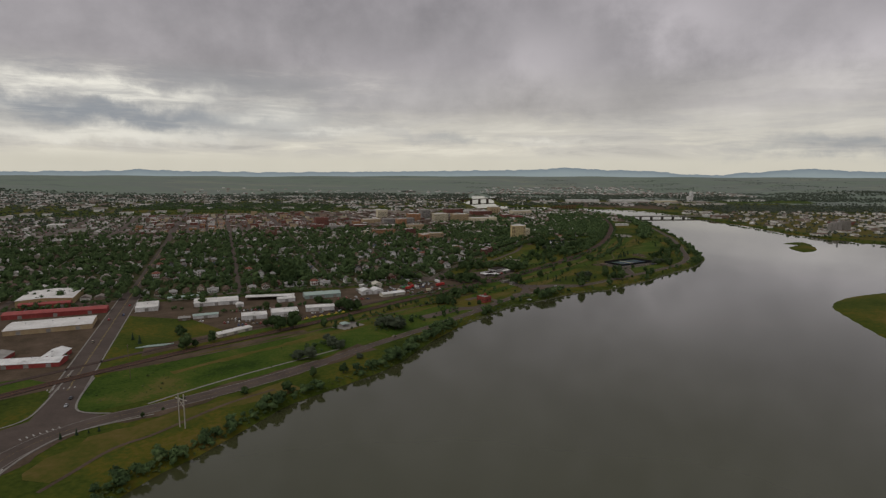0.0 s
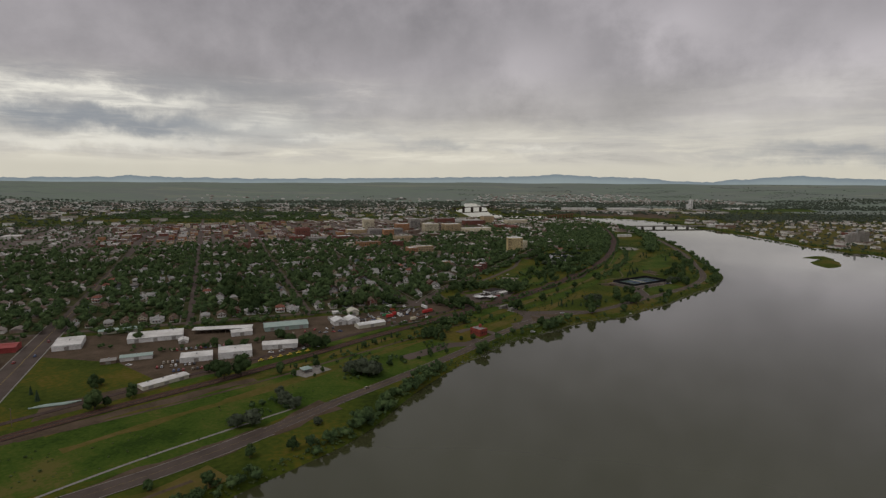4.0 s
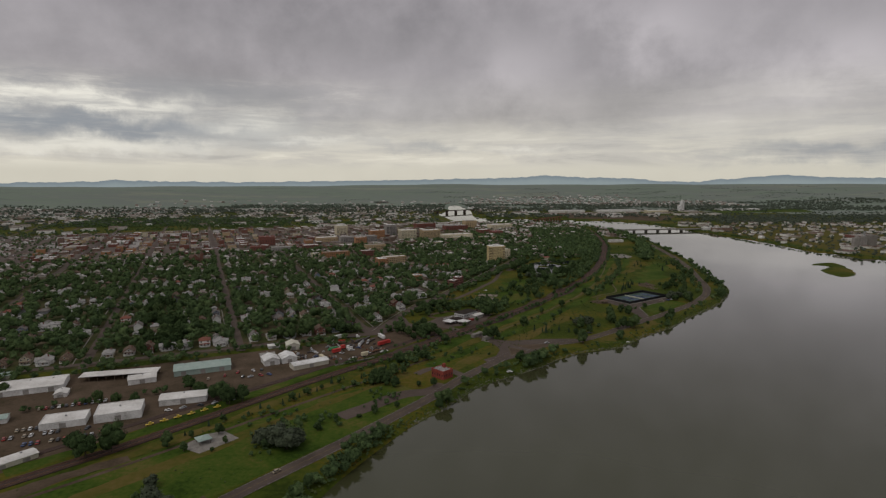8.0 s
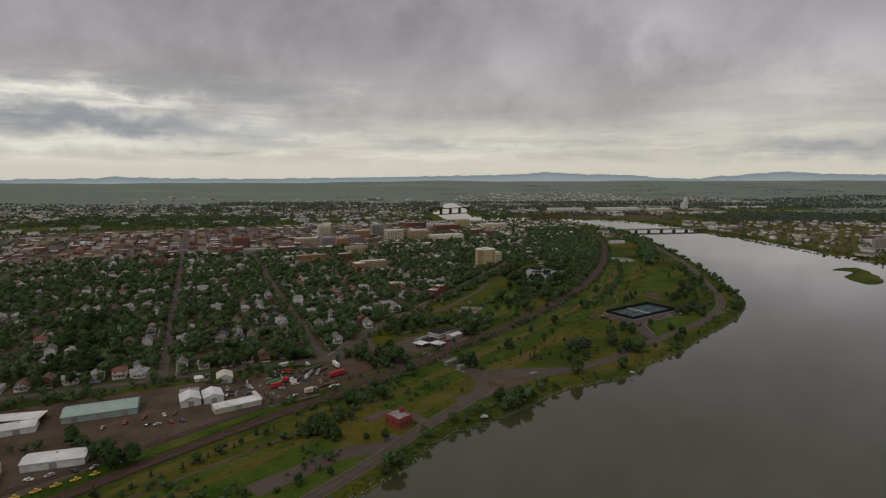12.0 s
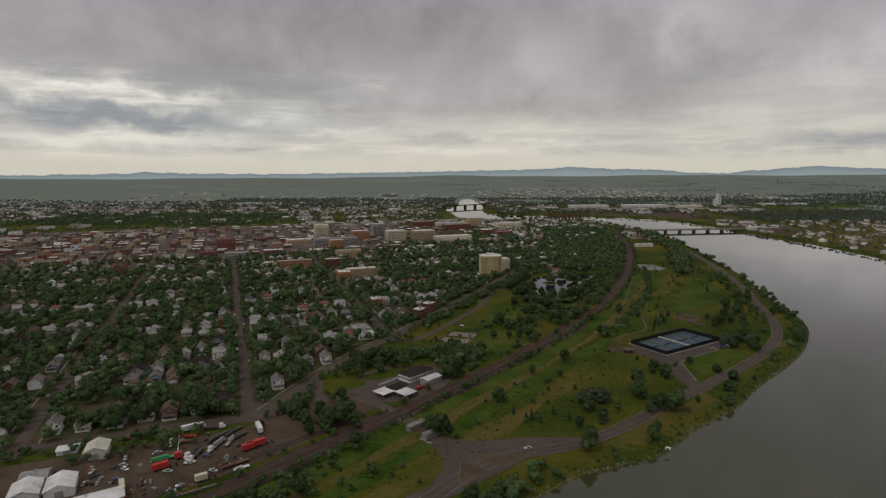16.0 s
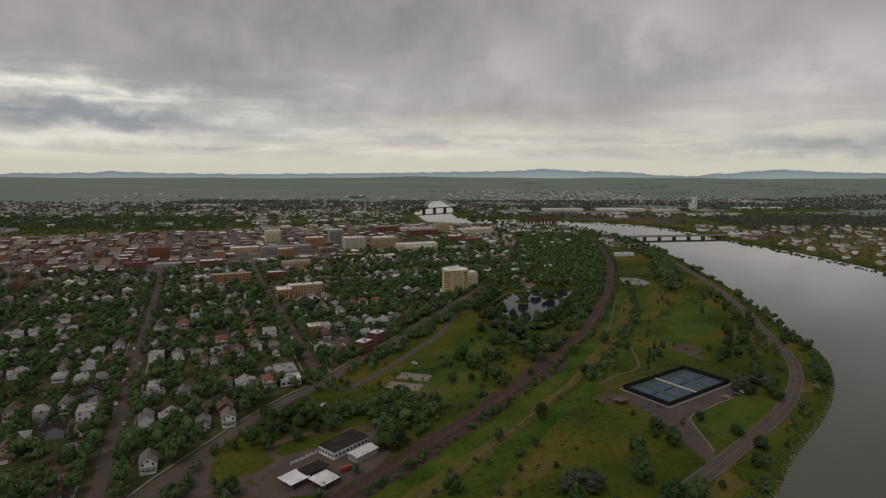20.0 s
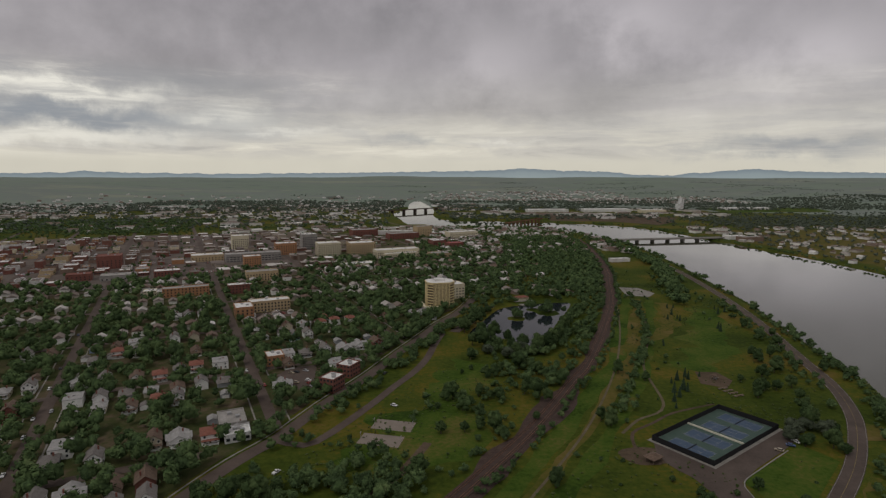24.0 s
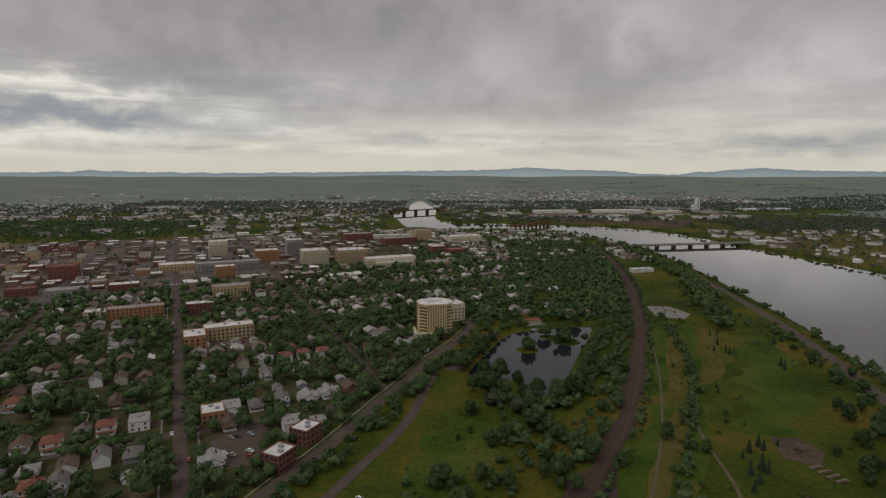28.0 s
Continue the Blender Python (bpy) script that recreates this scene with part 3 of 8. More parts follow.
def tri_mesh(name, V, F, mats, index=None, smooth_faces=False):
    """A mesh from numpy arrays of places and of triangles or quads."""
    me = bpy.data.meshes.new(name)
    k = F.shape[1]
    me.vertices.add(len(V))
    me.vertices.foreach_set("co", np.ascontiguousarray(V, np.float32).ravel())
    me.loops.add(F.size)
    me.loops.foreach_set("vertex_index", np.ascontiguousarray(F, np.int32).ravel())
    me.polygons.add(len(F))
    me.polygons.foreach_set("loop_start", np.arange(0, F.size, k, dtype=np.int32))
    me.polygons.foreach_set("use_smooth", np.full(len(F), smooth_faces))
    for q in mats if isinstance(mats, (list, tuple)) else [mats]:
        me.materials.append(q)
    if index is not None:
        me.polygons.foreach_set("material_index", np.ascontiguousarray(index, np.int32))
    me.update(calc_edges=True)
    me.validate()
    return me


nx, ny = len(gx), len(gy)
ii, jj = np.meshgrid(np.arange(nx - 1), np.arange(ny - 1))
q0 = (jj * nx + ii).ravel()
GF = np.stack([q0, q0 + 1, q0 + nx + 1, q0 + nx], 1)
fcx, fcy = GX.ravel()[GF].mean(1), GY.ravel()[GF].mean(1)
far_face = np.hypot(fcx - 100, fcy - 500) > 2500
tagged(new("ground", tri_mesh("ground", np.stack([GX.ravel(), GY.ravel(), GZ], 1), GF, [GRASS, HAZY_PLAIN], far_face.astype(int), True)),
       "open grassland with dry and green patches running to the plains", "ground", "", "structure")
sheet("water", [(-1500, -1500), (2200, -1500), (2200, 3500), (-298, 3444), (-298, 2263), (-298, 1476)], RIVER_WATER, WATER_Z, "wide grey-brown river, calm, mirroring the clouds", "river")
sheet("pond", [(p[0], p[1]) for p in smooth([(175, 1149), (224, 1252), (321, 1281), (321, 1269), (255, 1096), (226, 1085)], 10, True)], POND_WATER, POND_Z, "dark still pond mirroring trees and sky", "pond")

# ---- ground cover ----
PARK_DRIVE = smooth([(-60, 761), (-16, 776), (-3, 815), (9, 850), (19, 879), (36, 917), (53, 945), (73, 992), (97, 1040), (121, 1097), (136, 1130), (157, 1180), (190, 1247), (226, 1358), (255, 1456), (321, 1614)], 10)
RAIL = smooth([(-520, 60), (-340, 300), (-226, 443), (-134, 541), (-51, 640), (25, 721), (62, 766), (123, 844), (197, 942), (246, 1020), (272, 1062), (318, 1160), (365, 1270), (399, 1373), (427, 1459), (457, 1584), (486, 1732), (505, 1870)], 10)
DRIVE = smooth([(-420, -400), (-272, -50), (-240, 150), (-228, 240), (-226, 285), (-212, 318), (-181, 345), (-152, 370), (-125, 396), (-92, 435), (-56, 483), (-15, 533), (19, 577), (45, 612), (63, 641), (92, 679), (112, 705), (137, 727), (179, 742), (217, 769),
                (248, 797), (297, 838), (356, 891), (395, 937), (416, 971), (432, 1007), (445, 1050), (458, 1092), (476, 1149), (502, 1250), (525, 1368), (544, 1496), (559, 1673), (554, 1830)], 8)
TOWN = np.array([town(-1700, 722), town(261, 721), (-14, 797), (10, 880), (27, 920), (44, 949), (64, 996), (88, 1044), (112, 1101), (148, 1184), (181, 1252), (218, 1368), (248, 1466), (292, 1574), (321, 1673), (243, 1919), (-50, 2017), town(-1700, 1400)])
sheet("yard_ground", [tuple(p) for p in TOWN], YARD, 0.04, "patchy lawns, dirt and drives of the blocks of houses")
sheet("downtown_ground", [town(-1500, 1420), town(408, 1363), town(544, 1456), town(622, 1663), town(544, 1929), town(321, 2007), town(-1500, 2060)], PAVING, 0.08, "worn grey-brown paving between the downtown blocks", "pavement")
sheet("rail_yard_ground", [(-520, 330), (-345, 330), (-240, 448), (-140, 560), (-58, 655), (18, 733), (60, 792), (30, 811), (-18, 758), (-120, 717), (-260, 655), (-420, 610), (-560, 560)], DIRT, 0.07, "brown bare earth and gravel of the yards beside the railway")
sheet("west_lots_ground", [(-700, 640), (-366, 640), (-262, 380), (-300, 345), (-420, 320), (-700, 500)], DIRT, 0.09, "bare brown gravel lots round the warehouses")
sheet("lawn", [(-236, 322), (-200, 352), (-130, 402), (-60, 490), (-2, 556), (40, 612), (10, 640), (-60, 590), (-140, 505), (-232, 425), (-258, 385)], LAWN, 0.06, "mown bright green lawn beside the river road")
sheet("lawn", [(-262, 410), (-236, 432), (-252, 470), (-200, 520), (-250, 560), (-330, 575), (-300, 500)], GRASS, 0.1, "tawny and green grass lot beside the wide street")
sheet("lawn", [(-330, 340), (-272, 385), (-300, 395), (-420, 330)], LAWN, 0.12, "green grass corner at the wide junction")
sheet("lawn", [(297, 847), (355, 899), (347, 918), (292, 884)], LAWN, 0.055, "green lawn inside the car park's bend")

# ---- roads ----
strip("verge", DRIVE[:int(np.argmin(np.hypot(DRIVE[:, 0] + 56, DRIVE[:, 1] - 483)))], 18, DIRT, 0.12, "gravelly shoulder of the riverside road", 5)
WIDE = int(np.argmin(np.hypot(DRIVE[:, 0] + 92, DRIVE[:, 1] - 435)))
ribbon("road", DRIVE[:WIDE + 1], 13, ASPHALT, 0.16, "wide end of the riverside road, faded asphalt")
ribbon("road", DRIVE[WIDE:], 9.6, ASPHALT, 0.16, "two-lane riverside road of faded asphalt")
dash = joined("centre_line", [ribbon_data(DRIVE[i:i + 2], 0.15, 0.2) for i in range(0, len(DRIVE) - 1)], YELLOW_LINE)
tagged(new("centre_line", dash), "yellow centre line of the riverside road", "road marking", "", "structure")
for s in (-1, 1):
    ribbon("kerb", DRIVE[:WIDE + 1], 0.4, CONCRETE, 0.28, "pale concrete kerb of the riverside road", "kerb", s * 6.7, 0.25)
    ribbon("edge_line", DRIVE[WIDE:], 0.12, LINE, 0.2, "worn white edge line of the riverside road", "road marking", s * 4.4)
STREETS = [-100 + 122.5 * k for k in range(-12, 4)] + [267.5 + 128.5 * k for k in range(1, 6)]
AVENUES = [731 + 125.0 * j for j in range(0, 11)]


def start_v(u):
    """Where a street meets the edge of the town."""
    for v in range(700, 1700, 4):
        if inside(TOWN, *town(u, v)):
            return v
    return 1500


for i, u in enumerate(STREETS):
    wide = abs(u + 100) < 1
    if wide:
        v0 = 432
    elif u < -100:
        v0 = 735
    else:
        v0 = start_v(u) - 6
    if wide:
        ribbon("street", [town(u, v) for v in np.arange(780, 2500, 40)], 11, ASPHALT, 0.15, "long straight main street of faded asphalt")
    ribbon("street", [town(u, v) for v in np.arange(v0, 795 if wide else 2500, 40)], 19.5 if wide else 7.4, ASPHALT if wide else OLDROAD, 0.15 if wide else 0.13, "straight town street of faded brown-grey asphalt")
    if -500 < u < 600 and not wide:
        for s in (-1, 1):
            ribbon("pavement", [town(u, v) for v in np.arange(v0 + 10, 1400, 40)], 1.0, CONCRETE, 0.125, "narrow concrete pavement between verge and gardens", "pavement", s * 9.6)
for s in (-1, 1):
    ribbon("pavement", [town(-100, v) for v in np.arange(440, 790, 20)], 1.1, CONCRETE, 0.30, "concrete kerb and pavement of the wide street", "pavement", s * 10.6, 0.25)
for s in (-0.35, 0.35):
    ribbon("lane_line", [town(-100 + s, v) for v in np.arange(440, 1200, 40)], 0.25, YELLOW_LINE, 0.2, "yellow centre line of the wide street", "road marking")
for v in AVENUES:
    us = [u for u in np.arange(-1600, 800, 20) if inside(TOWN, *town(u, v + 1)) or v > 1500]
    if len(us) > 1:
        ribbon("avenue", [town(u, v) for u in us], 7.5, OLDROAD, 0.14, "town avenue of faded asphalt between street trees")
sheet("junction", [(-35, 809), (-21, 798), (-7, 809), (-1, 830), (6, 846), (14, 838), (19, 816), (29, 804), (18, 799), (-1, 778.5), (-6, 770), (-20, 767), (-28, 787)], OLDROAD, 0.175, "broad worn junction at the corner of the town", "road")
ribbon("road", PARK_DRIVE, 9.0, OLDROAD, 0.17, "road curving along the edge of the park")
ribbon("pavement", PARK_DRIVE[5:-30], 1.1, CONCRETE, 0.2, "concrete pavement along the park road", "pavement", 6.6)
ribbon("road", smooth([(53, 941), (69, 934), (81, 947), (103, 988), (117, 1018), (132, 1048), (143, 1079), (151, 1115), (160, 1150)], 6), 6.0, OLDROAD, 0.16, "second road of the park beside the lawn")
ribbon("road", smooth([(9, 848), (3, 832), (2, 822), (10, 812), (26, 806), (38, 817), (50, 821), (66, 819), (74, 828), (100, 872)], 5), 6.5, OLDROAD, 0.165, "curving drive to the white station building")
# wide junction in the south
sheet("junction", [(-254, 312), (-246, 324), (-255, 352), (-268, 385), (-276, 412), (-258, 417), (-250, 392), (-243, 372), (-233, 350), (-226, 339), (-206, 334), (-200, 320), (-212, 306), (-217, 280), (-214, 240), (-246, 236), (-262, 290)], ASPHALT, 0.18, "wide asphalt junction with lane markings", "road")
for pts in ([(-214, 236), (-218, 270), (-217, 292), (-211, 308), (-198, 321), (-176, 336)], [(-251, 398), (-241, 368), (-233, 349), (-226, 340), (-216, 337), (-204, 337)], [(-276, 412), (-262, 372), (-253, 344), (-250, 326), (-258, 312), (-275, 296)]):
    ribbon("kerb", smooth(pts, 4), 1.3, CONCRETE, 0.3, "broad pale kerb round the junction", "kerb", 0, 0.2)
for x, y, n_, dx, dy in ((-240, 262, 8, 3.0, 0.6), (-233, 300, 7, 2.0, 2.6), (-268, 372, 6, 3.0, 1.2)):
    for i in range(n_):
        a, b = x + i * dx, y + i * dy
        tagged(new("crossing_bar", joined("crossing_bar", [ribbon_data([(a, b), (a - dy * 0.9, b + dx * 0.9)], 0.8, 0.22)], LINE)), "worn white crossing bar at the junction", "road marking", "crossing bars", "structure")
strip("bare_ground", smooth([(-262, 402), (-225, 429), (-191, 464), (-156, 499), (-128, 524)], 6), 9, DIRT, 0.115, "bare brown strip beside the railway", 8)
# streaks of dry and green grass along the railway and the bank
R_MID = RAIL[(RAIL[:, 1] > 700) & (RAIL[:, 1] < 1300)]
strip("green_strip", offset(R_MID, -17), 12, LAWN, 0.05, "long strip of green grass beside the railway", 11)
strip("dry_strip", offset(R_MID, -29), 9, DRYGRASS, 0.055, "long strip of tawny grass along the double track", 12)
strip("green_strip", offset(R_MID, -42), 10, LAWN, 0.05, "long strip of green grass along the double track", 13)
strip("dry_strip", offset(R_MID, -60)[:22], 12, DRYGRASS, 0.058, "tawny strip across the park lawn", 14)
R_WEST = RAIL[(RAIL[:, 1] > 430) & (RAIL[:, 1] < 690)]
strip("dry_strip", offset(R_WEST, -14), 8, DRYGRASS, 0.064, "tawny strip of grass south of the railway", 15)
strip("green_strip", offset(R_WEST, 13)[8:], 8, LAWN, 0.11, "green strip of grass north of the railway", 16)
strip("dry_strip", offset(R_WEST, -42), 10, DRYGRASS, 0.066, "tawny strip through the riverside lawn", 17)
strip("dry_strip", smooth([(-196, 258), (-190, 285), (-172, 312), (-150, 338), (-122, 366), (-104, 388)], 6), 18, DRYGRASS, 0.052, "tawny grass slope above the bank", 18)
strip("dry_strip", smooth([(200, 738), (240, 775), (285, 812), (330, 850), (375, 895), (408, 940)], 6), 14, DRYGRASS, 0.052, "tawny grass above the rocky shore", 19)
strip("dry_strip", smooth([(300, 1085), (340, 1120), (375, 1150), (400, 1200), (425, 1260)], 6), 16, DRYGRASS, 0.052, "tawny patch on the big lawn", 20)
strip("lawn", smooth([(345, 1040), (380, 1080), (405, 1120), (430, 1170), (455, 1230)], 6), 34, LAWN, 0.054, "broad green lawn of the park", 21)
strip("lawn", smooth([(100, 900), (130, 940), (150, 985), (170, 1030), (190, 1060)], 6), 44, LAWN, 0.054, "broad green lawn inside the railway", 22)
# fork and underpass
sheet("fork", [(92, 676), (120, 699), (149, 726), (184, 739), (181, 750), (149, 750), (117, 745), (103, 750), (93, 746), (101, 733), (104, 717), (98, 699), (86, 689)], ASPHALT, 0.19, "three-way fork of faded asphalt with a grass triangle", "road")
for corners in ([(117, 730), (156, 733.5), (134, 717)], [(112, 700), (112.5, 724), (128, 712)]):
    sheet("fork_island", corners, DIRT, 0.21, "brown paved triangle in the fork of the road", "road marking")
    for i in range(3):
        ribbon("lane_line", [corners[i], corners[(i + 1) % 3]], 0.7, PALE_DIRT, 0.235, "worn tan line round a triangle of the fork", "road marking")
ribbon("road", smooth([(103, 738), (97, 750), (87, 766), (73, 781), (58, 797), (30, 808), (-10, 792)], 6), 8, OLDROAD, 0.15, "lane running under the railway into town")
ribbon("turnout", smooth([(-18, 575), (-2, 590), (20, 612), (40, 618), (52, 632)], 5), 13, OLDROAD, 0.145, "paved lay-by of cracked asphalt beside the river road", "car park")
ribbon("turnout", smooth([(30, 655), (42, 668), (58, 662), (66, 650)], 5), 7, OLDROAD, 0.145, "drive to the brick pump house", "car park")
for pts, w, mt, lab in (
    ([(-188, 352), (-171, 375), (-153, 397), (-132, 420), (-84, 470)], 2.0, CONCRETE, "pale concrete footpath across the lawn"),
    ([(-187, 248), (-182, 269), (-176, 292), (-163, 308), (-153, 326), (-136, 354), (-113, 378)], 2.6, DIRT, "tawny dirt track along the bank"),
    ([(-232, 420), (-150, 490), (-70, 575), (0, 650), (40, 694)], 3.0, DIRT, "dirt track beside the railway"),
    ([(87, 758), (129, 803), (187, 879), (236, 950), (284, 1039), (321, 1125), (352, 1211), (381, 1299)], 1.5, PALE_DIRT, "bare double track through the grass"),
    ([(252, 938), (268, 955), (294, 976), (311, 1048), (343, 1116), (375, 1201), (394, 1279)], 1.9, PALE_DIRT, "pale path winding through the park"),
    ([(252, 918), (258, 938), (275, 950), (295, 964), (328, 976)], 2.0, DIRT, "worn path round the courts"),
    ([(51, 834), (40, 847), (59, 865), (91, 871), (118, 894), (138, 933)], 5.0, DIRT, "dirt drive behind the white building"),
):
    ribbon("path", smooth(pts, 6), w, mt, 0.12, lab, "path")
# car park and drive of the tennis courts
sheet("car_park", [(262, 915), (262, 903), (265, 895), (269, 888), (273, 865), (273, 842), (275, 826), (284, 833), (286, 848), (288, 868), (291, 882), (307, 895), (334, 913), (354, 928), (347, 938), (285, 898), (266, 928)], ASPHALT, 0.13, "asphalt car park and drive beside the tennis courts", "car park")
ribbon("kerb", smooth([(285, 838), (287, 852), (289, 870), (292, 882), (308, 894), (335, 912)], 4), 0.6, CONCRETE, 0.26, "pale kerb round the car park lawn", "kerb", 0, 0.2)

sheet("bare_ring", [(254 + (13 + 1.5 * math.sin(3 * a)) * math.cos(a), 911 + (11 + 1.2 * math.cos(2 * a)) * math.sin(a)) for a in np.arange(0, 6.2, 0.26)], DIRT, 0.11, "bare brown ring of earth round the gazebo")
# ---- railway ----
strip("rail_slope", RAIL[RAIL[:, 1] > 690], 16, BALLAST, 0.14, "reddish brown cinders beside the railway", 31, "railway")
ribbon("rail_bed", RAIL, 9, BALLAST, 0.45, "dark brown ballast bed of the railway", "railway", 0, 0.4)
for side in (-3.0, 3.0) :
    for g in (-0.72, 0.72):
        ribbon("rail", RAIL, 0.16, RUST, 0.72, "rusty steel rail on the ballast", "railway", side * 0.8 + g, 0.16)
ribbon("rail_bed", smooth([(-420, 245), (-250, 452), (-148, 566), (-66, 652), (6, 731), (50, 772)], 10), 5, BALLAST, 0.3, "old siding of brown ballast", "railway", 0, 0.25)

# ---- houses ----
rng = np.random.default_rng(7)
HOUSE_WALLS = {
    "white": paint("white_siding", [(0.62, 0.615, 0.59), (0.72, 0.715, 0.69), (0.80, 0.795, 0.77)], 0.5, 0.8, 0, 0.05, 9.0),
    "cream": paint("cream_siding", [(0.42, 0.38, 0.28), (0.52, 0.47, 0.36)], 0.5, 0.8, 0, 0.05, 9.0),
    "grey": paint("grey_siding", [(0.22, 0.23, 0.24), (0.32, 0.33, 0.34)], 0.5, 0.8, 0, 0.05, 9.0),
    "tan": paint("tan_siding", [(0.26, 0.20, 0.14), (0.36, 0.28, 0.20)], 0.5, 0.8, 0, 0.05, 9.0),
    "blue": paint("blue_siding", [(0.14, 0.19, 0.26), (0.22, 0.28, 0.36)], 0.5, 0.8, 0, 0.05, 9.0),
    "mint": paint("mint_siding", [(0.22, 0.42, 0.36), (0.30, 0.52, 0.45)], 0.5, 0.8, 0, 0.05, 9.0),
    "brick": RED_BRICK,
}
SHINGLES = {
    "grey": paint("grey_shingles", [(0.105, 0.093, 0.084), (0.155, 0.141, 0.130), (0.215, 0.199, 0.186)], 0.6, 0.9, 0, 0.2, 8.0),
    "pale": paint("pale_grey_shingles", [(0.20, 0.195, 0.187), (0.275, 0.267, 0.258), (0.36, 0.352, 0.34)], 0.6, 0.9, 0, 0.2, 8.0),
    "brown": paint("brown_shingles", [(0.075, 0.05, 0.036), (0.12, 0.082, 0.06), (0.165, 0.115, 0.085)], 0.6, 0.9, 0, 0.2, 8.0),
    "red": paint("red_brown_shingles", [(0.13, 0.05, 0.035), (0.19, 0.075, 0.052), (0.24, 0.10, 0.075)], 0.6, 0.9, 0, 0.2, 8.0),
    "dark": DARK_ROOF,
}
TRIM = paint("white_trim", [(0.6, 0.6, 0.58), (0.74, 0.74, 0.72)], 1.0, 0.7)
DOOR = paint("painted_door", [(0.12, 0.05, 0.03), (0.2, 0.1, 0.06), (0.08, 0.1, 0.12)], 0.5, 0.6, per="object")
AWAY = pose(0, -4000, -50)


def window_part(parent, x, y, z, w, h, axis):
    """A framed pane standing 5 cm proud of a wall; axis: the wall's normal, 'x' or 'y', with its sign."""
    s = -1 if axis[0] == "-" else 1
    bm, gl = bmesh.new(), bmesh.new()
    t = 0.05 * s
    if axis[-1] == "y":
        box(bm, x - w / 2 - 0.12, min(y, y + t), z - 0.12, x + w / 2 + 0.12, max(y, y + t), z + h + 0.12)
        box(gl, x - w / 2, min(y + t, y + 1.5 * t), z, x + w / 2, max(y + t, y + 1.5 * t), z + h)
    else:
        box(bm, min(x, x + t), y - w / 2 - 0.12, z - 0.12, max(x, x + t), y + w / 2 + 0.12, z + h + 0.12)
        box(gl, min(x + t, x + 1.5 * t), y - w / 2, z, max(x + t, x + 1.5 * t), y + w / 2, z + h)
    n = len(bm.faces)
    tmp = bpy.data.meshes.new("tmp")
    gl.to_mesh(tmp)
    gl.free()
    bm.from_mesh(tmp)
    bm.faces.ensure_lookup_table()
    for f in bm.faces[n:]:
        f.material_index = 1
    part("window", bm, [TRIM, GLASS], parent, "white-framed window")


